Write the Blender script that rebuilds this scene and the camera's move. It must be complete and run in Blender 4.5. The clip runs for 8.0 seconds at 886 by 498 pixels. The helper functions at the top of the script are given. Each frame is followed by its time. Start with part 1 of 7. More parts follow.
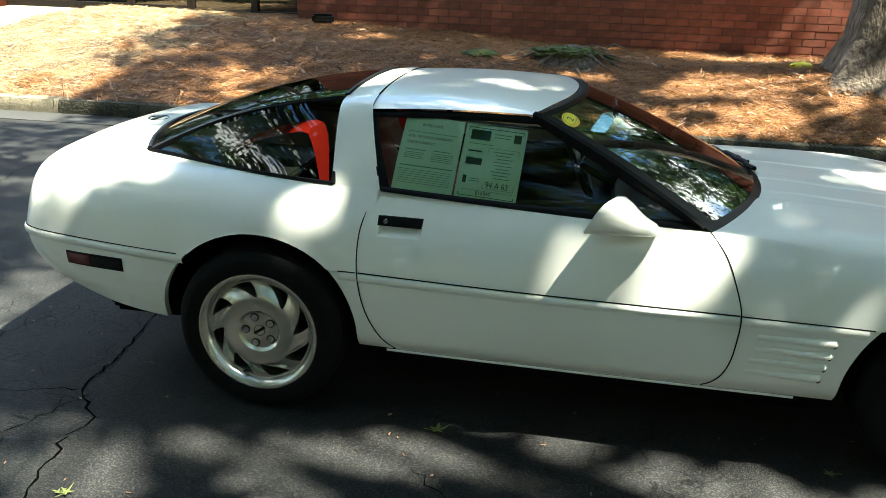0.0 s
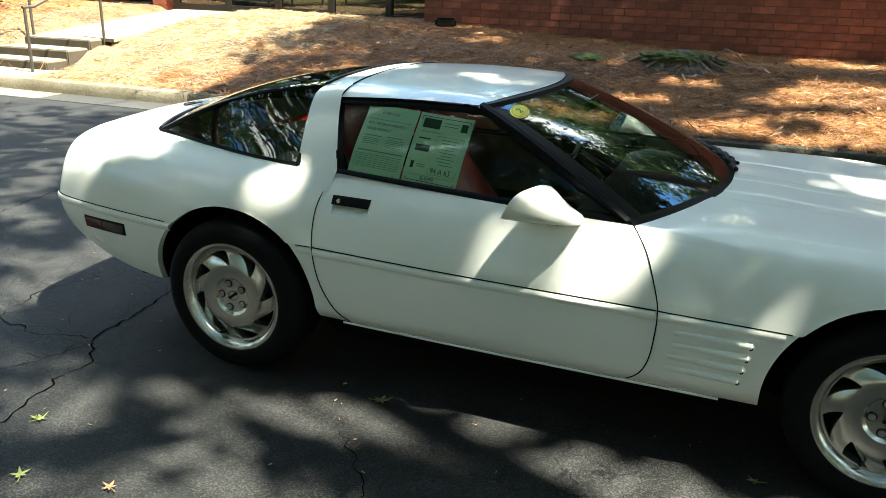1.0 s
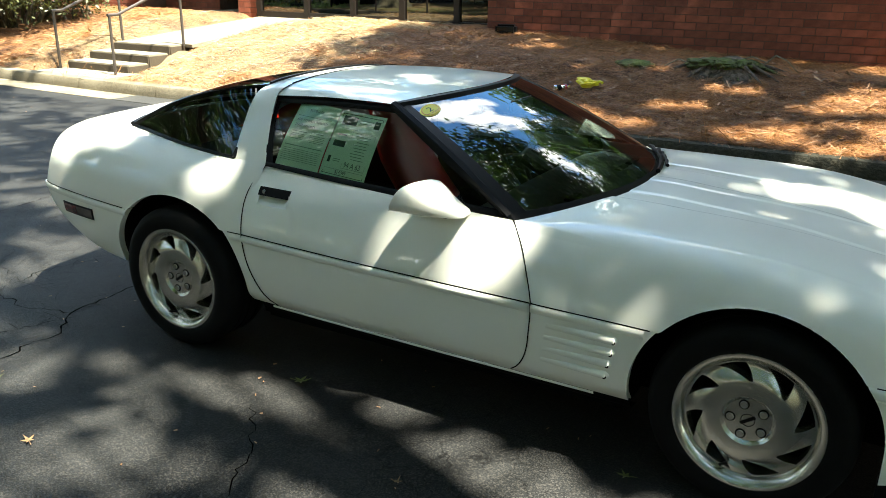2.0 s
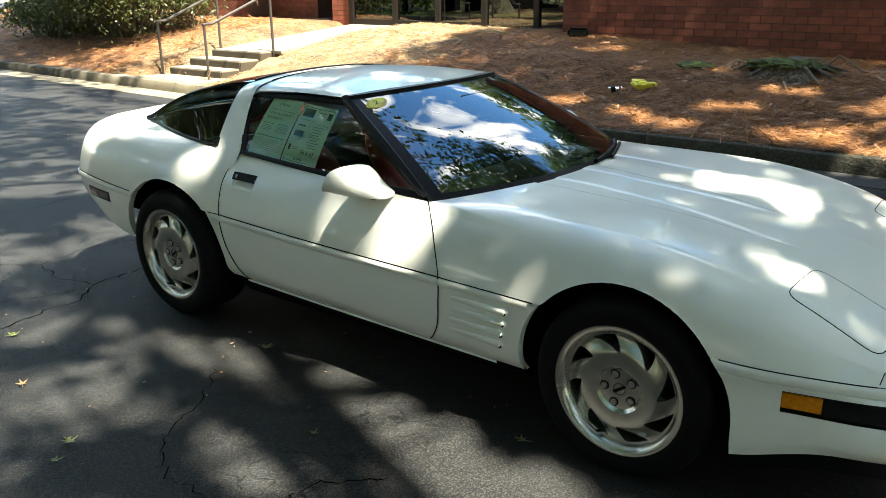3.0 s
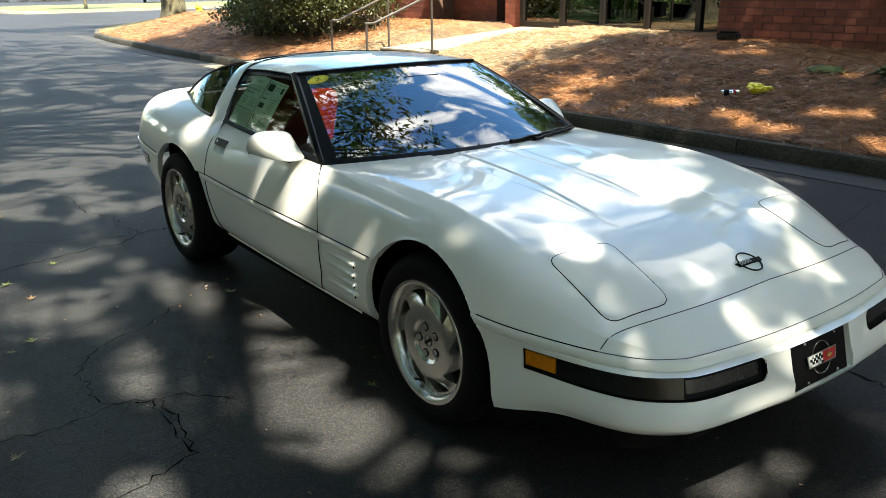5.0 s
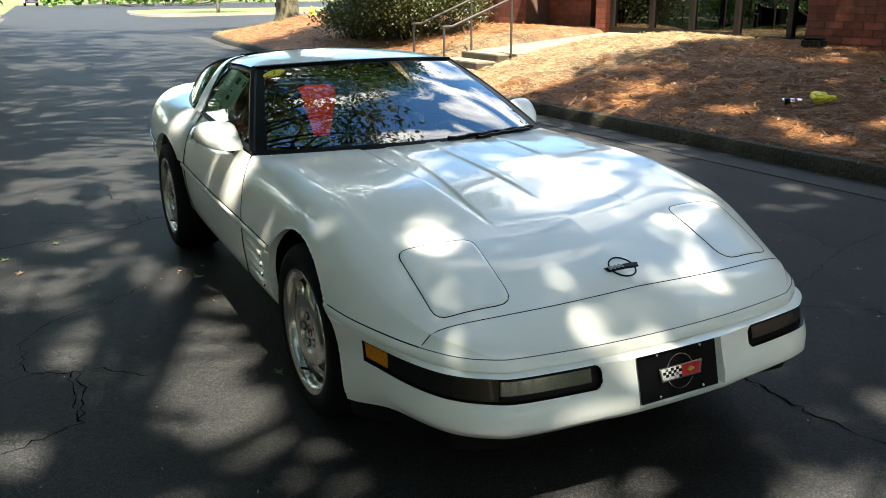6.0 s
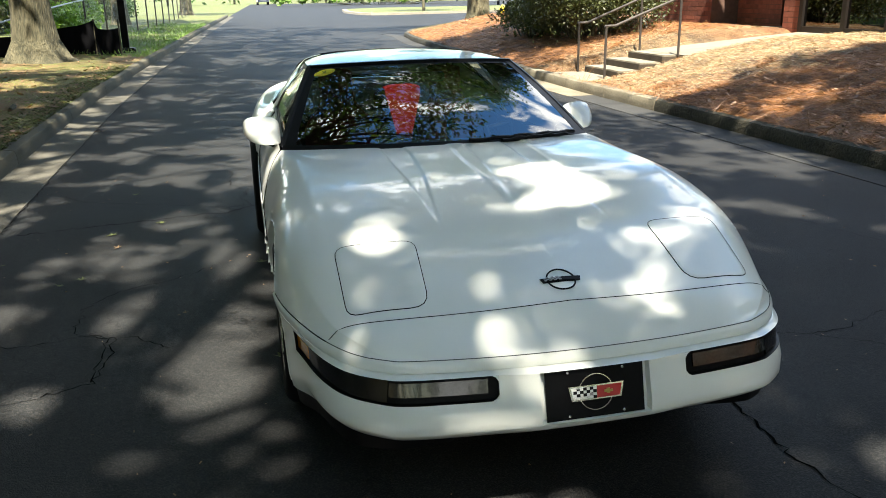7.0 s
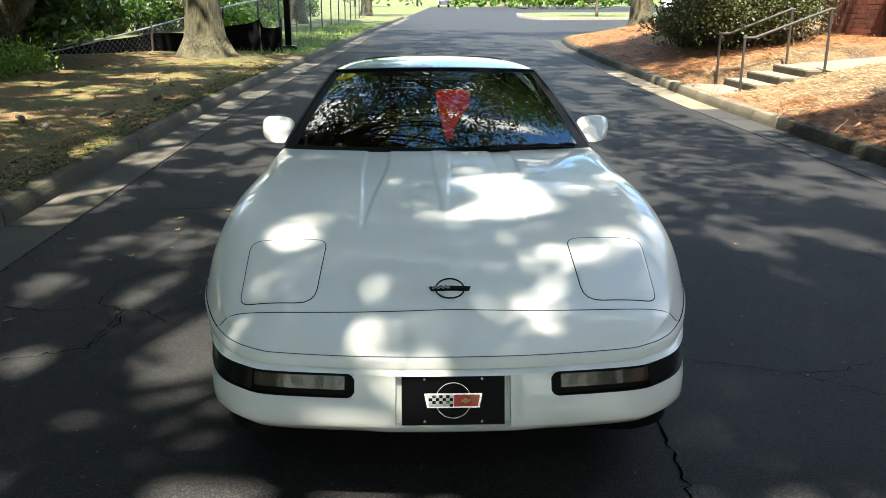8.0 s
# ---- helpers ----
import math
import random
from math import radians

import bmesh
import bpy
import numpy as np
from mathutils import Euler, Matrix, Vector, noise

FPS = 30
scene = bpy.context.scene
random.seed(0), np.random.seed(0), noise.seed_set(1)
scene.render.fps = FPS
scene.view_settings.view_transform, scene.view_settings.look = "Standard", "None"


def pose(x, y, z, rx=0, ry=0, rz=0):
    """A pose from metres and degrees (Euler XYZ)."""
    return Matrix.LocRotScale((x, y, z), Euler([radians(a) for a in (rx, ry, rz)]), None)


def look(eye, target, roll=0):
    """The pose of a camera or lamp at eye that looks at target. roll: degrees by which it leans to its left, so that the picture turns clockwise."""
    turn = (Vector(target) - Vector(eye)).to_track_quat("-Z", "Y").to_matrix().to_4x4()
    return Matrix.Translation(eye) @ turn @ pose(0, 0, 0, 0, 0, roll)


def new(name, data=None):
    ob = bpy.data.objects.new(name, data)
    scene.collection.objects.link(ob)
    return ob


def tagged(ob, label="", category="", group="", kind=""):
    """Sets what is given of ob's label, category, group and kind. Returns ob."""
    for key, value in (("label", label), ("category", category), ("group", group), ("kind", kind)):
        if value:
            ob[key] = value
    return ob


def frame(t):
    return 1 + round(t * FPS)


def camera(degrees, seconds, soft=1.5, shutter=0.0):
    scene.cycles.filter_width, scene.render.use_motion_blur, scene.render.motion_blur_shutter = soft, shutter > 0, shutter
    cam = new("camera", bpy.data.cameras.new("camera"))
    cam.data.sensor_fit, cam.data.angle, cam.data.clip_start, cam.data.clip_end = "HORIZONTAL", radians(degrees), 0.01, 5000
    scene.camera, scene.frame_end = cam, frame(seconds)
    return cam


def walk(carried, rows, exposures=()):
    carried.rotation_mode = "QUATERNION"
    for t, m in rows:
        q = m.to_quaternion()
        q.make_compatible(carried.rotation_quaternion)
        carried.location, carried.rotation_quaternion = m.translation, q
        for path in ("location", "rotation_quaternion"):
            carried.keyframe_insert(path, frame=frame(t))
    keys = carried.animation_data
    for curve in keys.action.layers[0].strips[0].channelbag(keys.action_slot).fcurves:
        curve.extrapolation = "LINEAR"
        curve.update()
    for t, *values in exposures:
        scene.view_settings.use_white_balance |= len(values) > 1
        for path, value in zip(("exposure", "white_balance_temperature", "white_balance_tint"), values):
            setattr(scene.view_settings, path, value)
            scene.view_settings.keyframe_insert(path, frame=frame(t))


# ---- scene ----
cam = camera(56.2, 8.0, 0.9)
PATH = [
    (0, (-0.108, -3.501, 1.669), (-0.404, -1.637, 1.006), 1.8),
    (0.5, (0.346, -3.519, 1.66), (-0.123, -1.688, 1.007), 1.9),
    (1, (0.72, -3.459, 1.654), (0.044, -1.695, 0.997), 1.3),
    (1.5, (1.08, -3.371, 1.671), (0.292, -1.652, 1.018), 1.2),
    (2.8, (2.112, -3.177, 1.638), (1.006, -1.635, 1.006), -0.4),
    (3, (2.261, -3.152, 1.652), (1.115, -1.639, 1.022), -0.6),
    (3.5, (2.677, -3.089, 1.655), (1.434, -1.653, 1.029), -1.1),
    (4, (2.959, -2.923, 1.638), (1.621, -1.573, 1.018), -0.9),
    (4.2, (3.054, -2.847, 1.646), (1.681, -1.533, 1.025), -1.2),
    (5.3, (3.611, -2.238, 1.517), (2.045, -1.15, 0.913), -0.2),
    (5.5, (3.695, -2.092, 1.503), (2.101, -1.045, 0.901), 0.0),
    (6, (3.93, -1.729, 1.503), (2.253, -0.813, 0.911), -0.5),
    (6.5, (4.155, -1.364, 1.523), (2.395, -0.621, 0.932), 0.4),
    (7, (4.258, -0.97, 1.513), (2.408, -0.491, 0.922), -0.9),
    (7.5, (4.374, -0.557, 1.508), (2.492, -0.213, 0.926), -0.2),
    (8, (4.471, -0.135, 1.538), (2.559, -0.046, 0.958), 0.1),
]
EXPOSURE, KELVIN = 2.25, 6500
walk(cam, [(t, look(eye, target, roll)) for t, eye, target, roll in PATH], [(0, EXPOSURE + 0.96, KELVIN + 150, -2), (3.5, EXPOSURE + 0.76, KELVIN + 430, 4), (5.5, EXPOSURE + 0.47, KELVIN + 370, 6), (6.5, EXPOSURE + 0.28, KELVIN + 300, 6), (8, EXPOSURE + 0.24, KELVIN + 200, 7)])

# ---- world and sun ----
SUN = Vector((0.48, -0.09, 1.0)).normalized()
world = bpy.data.worlds.new("sky")
scene.world = world
world.use_nodes = True
wn = world.node_tree
sky = wn.nodes.new("ShaderNodeTexSky")
sky.sky_type, sky.sun_disc = "NISHITA", False
sky.dust_density, sky.ozone_density = 0.3, 2.0
sky.sun_elevation = math.asin(SUN.z)
sky.sun_rotation = math.atan2(SUN.x, SUN.y)
wn.nodes["Background"].inputs["Strength"].default_value = 0.10
# thin drifting cloud over the blue
where, puffs, veil, cover = (wn.nodes.new("ShaderNode" + k) for k in ("TexCoord", "TexNoise", "ValToRGB", "Mix"))
puffs.inputs["Scale"].default_value, puffs.inputs["Detail"].default_value, puffs.inputs["Distortion"].default_value = 4.2, 7, 0.8
veil.color_ramp.elements[0].position, veil.color_ramp.elements[1].position = 0.50, 0.61
cover.data_type = "RGBA"
cover.inputs[7].default_value = (9.0, 9.0, 9.1, 1)
drift = wn.nodes.new("ShaderNodeMapping")
drift.inputs["Location"].default_value = (0.2, -0.6, 0.9)
drift.inputs["Rotation"].default_value, drift.inputs["Scale"].default_value = (0.5, 0.3, 0.6), (1.7, 0.7, 0.9)
wn.links.new(where.outputs["Generated"], drift.inputs["Vector"])
wn.links.new(drift.outputs[0], puffs.inputs["Vector"])
wn.links.new(puffs.outputs[0], veil.inputs[0])
wn.links.new(veil.outputs[0], cover.inputs[0])
deep = wn.nodes.new("ShaderNodeHueSaturation")
deep.inputs["Saturation"].default_value = 1.25
wn.links.new(sky.outputs[0], deep.inputs["Color"])
wn.links.new(deep.outputs[0], cover.inputs[6])
wn.links.new(cover.outputs[2], wn.nodes["Background"].inputs["Color"])
sun = new("sun", bpy.data.lights.new("sun", "SUN"))
sun.data.energy, sun.data.angle, sun.data.color = 4.4, radians(0.7), (1.0, 0.94, 0.84)
sun.matrix_world = look((0, 0, 30), Vector((0, 0, 30)) - SUN)


# ---- materials ----
def material(name, colour, rough=0.6, metal=0.0, spots=0.0, scale=8.0, fine=90.0, bump=0.0, second=None, coat=0.0, distance=0.01, spec=0.5):
    """Principled surface with variation at two scales. spots: strength of the variation; second: the colour that it goes to."""
    m = bpy.data.materials.new(name)
    m.use_nodes = True
    nt = m.node_tree
    p = nt.nodes["Principled BSDF"]
    p.inputs["Roughness"].default_value, p.inputs["Metallic"].default_value = rough, metal
    p.inputs["Coat Weight"].default_value = coat
    p.inputs["Coat Roughness"].default_value = 0.025
    p.inputs["Specular IOR Level"].default_value = spec
    p.inputs["Base Color"].default_value = (*colour, 1)
    if spots or bump:
        co = nt.nodes.new("ShaderNodeTexCoord")
        big, small = nt.nodes.new("ShaderNodeTexNoise"), nt.nodes.new("ShaderNodeTexNoise")
        for n, s in ((big, scale), (small, fine)):
            n.inputs["Scale"].default_value, n.inputs["Detail"].default_value = s, 5
            nt.links.new(co.outputs["Object"], n.inputs["Vector"])
        if spots:
            both = nt.nodes.new("ShaderNodeMath")
            both.operation = "MULTIPLY_ADD"
            both.inputs[1].default_value = 0.5
            half = nt.nodes.new("ShaderNodeMath")
            half.operation = "MULTIPLY"
            half.inputs[1].default_value = 0.5
            nt.links.new(small.outputs[0], half.inputs[0])
            nt.links.new(big.outputs[0], both.inputs[0])
            nt.links.new(half.outputs[0], both.inputs[2])
            ramp = nt.nodes.new("ShaderNodeValToRGB")
            ramp.color_ramp.elements[0].position, ramp.color_ramp.elements[1].position = 0.36, 0.64
            b = second or tuple(c * (1 - spots) for c in colour)
            ramp.color_ramp.elements[0].color, ramp.color_ramp.elements[1].color = (*b, 1), (*colour, 1)
            nt.links.new(both.outputs[0], ramp.inputs[0])
            nt.links.new(ramp.outputs[0], p.inputs["Base Color"])
        if bump:
            bn = nt.nodes.new("ShaderNodeBump")
            bn.inputs["Strength"].default_value, bn.inputs["Distance"].default_value = bump, distance
            nt.links.new(small.outputs[0], bn.inputs["Height"])
            nt.links.new(bn.outputs[0], p.inputs["Normal"])
    return m


def random_tint(m, amount=0.35, island=False):
    """Varies the base colour from piece to piece."""
    nt = m.node_tree
    p = nt.nodes["Principled BSDF"]
    src = nt.nodes.new("ShaderNodeNewGeometry" if island else "ShaderNodeObjectInfo").outputs["Random Per Island" if island else "Random"]
    mr = nt.nodes.new("ShaderNodeMapRange")
    mr.inputs["To Min"].default_value, mr.inputs["To Max"].default_value = 1 - amount, 1 + amount
    nt.links.new(src, mr.inputs["Value"])
    mix = nt.nodes.new("ShaderNodeVectorMath")
    mix.operation = "SCALE"
    base = p.inputs["Base Color"]
    if base.links:
        nt.links.new(base.links[0].from_socket, mix.inputs[0])
    else:
        mix.inputs[0].default_value = tuple(base.default_value)[:3]
    nt.links.new(mr.outputs[0], mix.inputs["Scale"])
    nt.links.new(mix.outputs[0], base)
    return m


def glass(name, tint, gloss=1.0, ior=1.8):
    m = bpy.data.materials.new(name)
    m.use_nodes = True
    nt = m.node_tree
    nt.nodes.remove(nt.nodes["Principled BSDF"])
    tr, gl, mix, fr = (nt.nodes.new("ShaderNode" + k) for k in ("BsdfTransparent", "BsdfGlossy", "MixShader", "Fresnel"))
    tr.inputs[0].default_value = (*tint, 1)
    gl.inputs["Roughness"].default_value = 0.0
    gl.inputs["Color"].default_value = (gloss, gloss, gloss, 1)
    fr.inputs["IOR"].default_value = ior
    nt.links.new(fr.outputs[0], mix.inputs[0])
    nt.links.new(tr.outputs[0], mix.inputs[1])
    nt.links.new(gl.outputs[0], mix.inputs[2])
    nt.links.new(mix.outputs[0], nt.nodes["Material Output"].inputs["Surface"])
    return m


def furrow(m, along=0.16):
    """Draws the pattern of a bark out into upright ridges."""
    nt = m.node_tree
    stretch = nt.nodes.new("ShaderNodeMapping")
    stretch.inputs["Scale"].default_value = (1, 1, along)
    co = next(n for n in nt.nodes if n.type == "TEX_COORD")
    for link in list(co.outputs["Object"].links):
        nt.links.new(stretch.outputs[0], link.to_socket)
    nt.links.new(co.outputs["Object"], stretch.inputs["Vector"])
    return m


def leafy(name, colour, through_light=0.35):
    m = bpy.data.materials.new(name)
    m.use_nodes = True
    nt = m.node_tree
    p = nt.nodes["Principled BSDF"]
    p.inputs["Base Color"].default_value = (*colour, 1)
    p.inputs["Roughness"].default_value = 0.5
    tl, add = nt.nodes.new("ShaderNodeBsdfTranslucent"), nt.nodes.new("ShaderNodeMixShader")
    tl.inputs[0].default_value = (colour[0] * 1.5, colour[1] * 1.6, colour[2] * 0.8, 1)
    add.inputs[0].default_value = through_light
    random_tint(m, 0.58, island=True)
    nt.links.new(p.outputs[0], add.inputs[1])
    nt.links.new(tl.outputs[0], add.inputs[2])
    nt.links.new(add.outputs[0], nt.nodes["Material Output"].inputs["Surface"])
    return m


PAINT = material("white_paint", (0.84, 0.845, 0.79), 0.34, spots=0.03, scale=3, fine=300, coat=0.7, spec=0.3)
BLACK = material("black_trim", (0.005, 0.005, 0.006), 0.38, spots=0.2, spec=0.08)
RUBBER = material("tyre_rubber", (0.005, 0.005, 0.0055), 0.75, spots=0.35, scale=12, fine=150, bump=0.15, spec=0.12)
SEAM = material("seam_shadow_gap", (0.004, 0.004, 0.004), 0.9, spec=0.1)
SOFT_SEAM = material("painted_groove", (0.10, 0.10, 0.10), 0.8, spots=0.2, spec=0.1)
LINER = material("wheel_well_liner", (0.004, 0.004, 0.004), 0.95, spots=0.3, spec=0.05)
ALLOY = material("machined_alloy", (0.62, 0.61, 0.56), 0.24, metal=0.9, spots=0.12, scale=20, fine=260, bump=0.04)
ALLOY_DULL = material("painted_alloy", (0.40, 0.39, 0.37), 0.4, metal=0.75, spots=0.2, scale=25)
CHROME = material("bright_chrome", (0.75, 0.75, 0.76), 0.12, metal=1.0)
RED_LEATHER = material("red_leather", (0.34, 0.012, 0.009), 0.4, spots=0.25, scale=14, fine=200, bump=0.15)
DARK_VINYL = material("dark_vinyl", (0.02, 0.019, 0.02), 0.55, spots=0.25, bump=0.1)
DASH = material("grey_dash_vinyl", (0.13, 0.14, 0.145), 0.6, spots=0.2, scale=18, fine=220, bump=0.1)
AMBER = material("amber_lens", (0.80, 0.27, 0.01), 0.18, spots=0.25, scale=60, coat=0.6)
RED_LENS = material("red_lens", (0.09, 0.006, 0.008), 0.15, spots=0.25, scale=60, coat=0.6)
SMOKED = material("smoked_lens", (0.012, 0.011, 0.011), 0.2, spots=0.4, scale=50, coat=0.3)
CLEAR_LENS = material("clear_fog_lens", (0.030, 0.030, 0.029), 0.16, metal=0.0, spots=0.3, scale=16, fine=120, coat=0.25)
RED_BADGE = material("red_enamel", (0.55, 0.015, 0.02), 0.3, coat=0.5)
WHITE_BADGE = material("white_enamel", (0.75, 0.75, 0.72), 0.35, coat=0.5)
GOLD = material("gold_enamel", (0.50, 0.33, 0.08), 0.4)
YELLOW = material("yellow_print", (0.85, 0.75, 0.03), 0.5, spots=0.06)
ORANGE = material("orange_print", (0.80, 0.22, 0.02), 0.5)
GREEN_PAPER = material("pale_green_paper", (0.72, 0.88, 0.70), 0.8, spots=0.08)
INK = material("dark_green_ink", (0.03, 0.08, 0.05), 0.8)
INK_PALE = material("faded_green_ink", (0.17, 0.32, 0.2), 0.8)
WINDSCREEN = glass("tinted_windscreen", (0.40, 0.46, 0.43), 1.0, 2.05)
SIDEGLASS = glass("tinted_side_glass", (0.80, 0.88, 0.82), 1.0, 1.38)
HATCHGLASS = glass("dark_hatch_glass", (0.36, 0.40, 0.37), 1.0, 1.7)
QUARTERGLASS = glass("dark_quarter_glass", (0.38, 0.43, 0.40), 1.0, 1.6)
RED_CARPET = material("red_carpet", (0.38, 0.015, 0.010), 1.0, spec=0.02, spots=0.2, scale=10, fine=200, bump=0.3)
ASPHALT = material("worn_asphalt", (0.0212, 0.0222, 0.0230), 0.66, spots=0.55, scale=1.3, fine=170, bump=0.7, second=(0.0050, 0.0055, 0.0060), distance=0.006, spec=0.14)


def speckle(m):
    """Pale stones that show in the worn surface."""
    nt = m.node_tree
    p = nt.nodes["Principled BSDF"]
    co, stones, pick, add = (nt.nodes.new("ShaderNode" + k) for k in ("TexCoord", "TexVoronoi", "MapRange", "Mix"))
    stones.inputs["Scale"].default_value = 230
    pick.inputs["From Min"].default_value, pick.inputs["From Max"].default_value, pick.inputs["To Max"].default_value = 0.56, 1.0, 0.36
    add.data_type = "RGBA"
    add.inputs[7].default_value = (0.100, 0.092, 0.084, 1)
    part_of = nt.nodes.new("ShaderNodeSeparateColor")
    nt.links.new(co.outputs["Object"], stones.inputs["Vector"])
    nt.links.new(stones.outputs["Color"], part_of.inputs[0])
    nt.links.new(part_of.outputs[0], pick.inputs["Value"])
    nt.links.new(pick.outputs[0], add.inputs[0])
    nt.links.new(p.inputs["Base Color"].links[0].from_socket, add.inputs[6])
    nt.links.new(add.outputs[2], p.inputs["Base Color"])


def craze(m):
    """Fine branching cracks in worn patches of the asphalt."""
    nt = m.node_tree
    p = nt.nodes["Principled BSDF"]
    co, cells, worn, wob = (nt.nodes.new("ShaderNode" + k) for k in ("TexCoord", "TexVoronoi", "TexNoise", "TexNoise"))
    cells.feature = "DISTANCE_TO_EDGE"
    cells.inputs["Scale"].default_value = 8.0
    worn.inputs["Scale"].default_value, worn.inputs["Detail"].default_value = 0.32, 2
    wob.inputs["Scale"].default_value, wob.inputs["Detail"].default_value = 9, 4
    add = nt.nodes.new("ShaderNodeMix")
    add.data_type, add.inputs[0].default_value = "VECTOR", 0.12
    nt.links.new(co.outputs["Object"], wob.inputs["Vector"])
    nt.links.new(co.outputs["Object"], worn.inputs["Vector"])
    nt.links.new(co.outputs["Object"], add.inputs[4])
    nt.links.new(wob.outputs["Color"], add.inputs[5])
    nt.links.new(add.outputs[1], cells.inputs["Vector"])
    line, where_worn, both, mix = nt.nodes.new("ShaderNodeMapRange"), nt.nodes.new("ShaderNodeMapRange"), nt.nodes.new("ShaderNodeMath"), nt.nodes.new("ShaderNodeMix")
    line.inputs["From Min"].default_value, line.inputs["From Max"].default_value, line.inputs["To Min"].default_value, line.inputs["To Max"].default_value = 0.006, 0.022, 0.85, 0
    where_worn.inputs["From Min"].default_value, where_worn.inputs["From Max"].default_value = 0.56, 0.68
    both.operation, mix.data_type = "MULTIPLY", "RGBA"
    nt.links.new(cells.outputs["Distance"], line.inputs["Value"])
    nt.links.new(worn.outputs[0], where_worn.inputs["Value"])
    nt.links.new(line.outputs[0], both.inputs[0])
    nt.links.new(where_worn.outputs[0], both.inputs[1])
    nt.links.new(both.outputs[0], mix.inputs[0])
    nt.links.new(p.inputs["Base Color"].links[0].from_socket, mix.inputs[6])
    mix.inputs[7].default_value = (0.0022, 0.0022, 0.0025, 1)
    nt.links.new(mix.outputs[2], p.inputs["Base Color"])


speckle(ASPHALT)
craze(ASPHALT)
TAR = material("crack_shadow", (0.0012, 0.0012, 0.0012), 0.98, spots=0.4, scale=30, spec=0.03)
CONCRETE = material("kerb_concrete", (0.078, 0.066, 0.042), 0.92, spots=0.5, scale=1.6, fine=60, bump=0.6, second=(0.026, 0.025, 0.012))
GUTTER = material("gutter_concrete", (0.082, 0.074, 0.058), 0.92, spots=0.5, scale=1.1, fine=70, bump=0.6, second=(0.040, 0.037, 0.027))
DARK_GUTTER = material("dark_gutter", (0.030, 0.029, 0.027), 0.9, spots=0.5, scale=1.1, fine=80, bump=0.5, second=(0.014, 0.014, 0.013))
# damp moss, with the tree shade on the kerb darkened into the colour
KERB_IN_SHADE = material("shaded_damp_moss_kerb", (0.048, 0.042, 0.026), 0.95, spots=0.6, scale=1.5, fine=38, bump=0.9, second=(0.007, 0.008, 0.004), distance=0.02)
PALE_CONCRETE = material("pale_concrete", (0.20, 0.175, 0.130), 0.9, spots=0.3, scale=3, fine=80, bump=0.35, second=(0.135, 0.115, 0.082))
STRAW = material("pine_straw", (0.26, 0.118, 0.044), 0.95, spots=0.6, scale=2.2, fine=42, bump=1.0, second=(0.036, 0.014, 0.007), distance=0.04)
def paler_near(m, centre, reach, tone):
    """A paler patch of the ground round a place, with a ragged edge."""
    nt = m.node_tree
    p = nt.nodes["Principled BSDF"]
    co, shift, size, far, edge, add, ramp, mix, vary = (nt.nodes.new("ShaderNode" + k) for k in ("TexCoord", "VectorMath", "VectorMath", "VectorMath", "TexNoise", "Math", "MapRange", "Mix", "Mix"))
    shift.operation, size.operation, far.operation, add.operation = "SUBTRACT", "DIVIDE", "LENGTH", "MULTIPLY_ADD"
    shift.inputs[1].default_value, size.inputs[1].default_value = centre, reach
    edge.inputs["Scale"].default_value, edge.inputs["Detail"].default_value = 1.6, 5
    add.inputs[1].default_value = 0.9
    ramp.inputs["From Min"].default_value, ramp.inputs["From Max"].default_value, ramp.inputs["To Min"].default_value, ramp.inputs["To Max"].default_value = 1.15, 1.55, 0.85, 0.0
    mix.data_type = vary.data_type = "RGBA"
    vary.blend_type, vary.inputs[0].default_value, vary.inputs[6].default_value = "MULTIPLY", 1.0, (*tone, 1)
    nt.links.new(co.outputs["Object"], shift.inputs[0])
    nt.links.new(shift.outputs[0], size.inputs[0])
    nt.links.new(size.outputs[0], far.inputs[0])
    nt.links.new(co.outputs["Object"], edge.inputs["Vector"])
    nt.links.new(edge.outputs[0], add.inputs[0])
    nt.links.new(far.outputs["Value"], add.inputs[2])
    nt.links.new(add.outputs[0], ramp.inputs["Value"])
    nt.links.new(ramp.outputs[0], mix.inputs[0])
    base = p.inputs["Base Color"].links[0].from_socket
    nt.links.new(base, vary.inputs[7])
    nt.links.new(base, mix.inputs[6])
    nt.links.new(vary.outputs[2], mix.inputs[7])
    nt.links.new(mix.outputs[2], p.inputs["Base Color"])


# straw paler and less orange round the steps
paler_near(STRAW, (-8.0, 6.9, 0.5), (3.0, 3.4, 9.0), (0.95, 1.5, 2.1))
MOSSY = material("mossy_soil", (0.070, 0.092, 0.018), 0.95, spots=0.6, scale=1.2, fine=34, bump=1.0, second=(0.17, 0.088, 0.042), distance=0.04)
GRASS = material("sunny_lawn", (0.048, 0.080, 0.016), 0.95, spots=0.5, scale=0.6, fine=14, bump=1.0, second=(0.11, 0.10, 0.032), distance=0.04)
MORTAR = material("dark_mortar", (0.12, 0.065, 0.045), 0.95, spots=0.4, scale=10, bump=0.4)
BRICK = random_tint(material("red_brick", (0.24, 0.072, 0.040), 0.9, spots=0.4, scale=9, fine=120, bump=0.5, distance=0.004), 0.27)
BRICK_JOINED = random_tint(material("red_brick_joined", (0.24, 0.072, 0.040), 0.9, spots=0.4, scale=9, fine=120, bump=0.5, distance=0.004), 0.27, island=True)
BRONZE = material("dark_bronze_frame", (0.018, 0.014, 0.012), 0.4, metal=0.3, spots=0.2)
SHOPGLASS = glass("dark_shop_glass", (0.10, 0.12, 0.10), 1.0, 2.2)
STEEL = material("weathered_handrail_steel", (0.10, 0.085, 0.075), 0.5, metal=0.6, spots=0.4, scale=20)
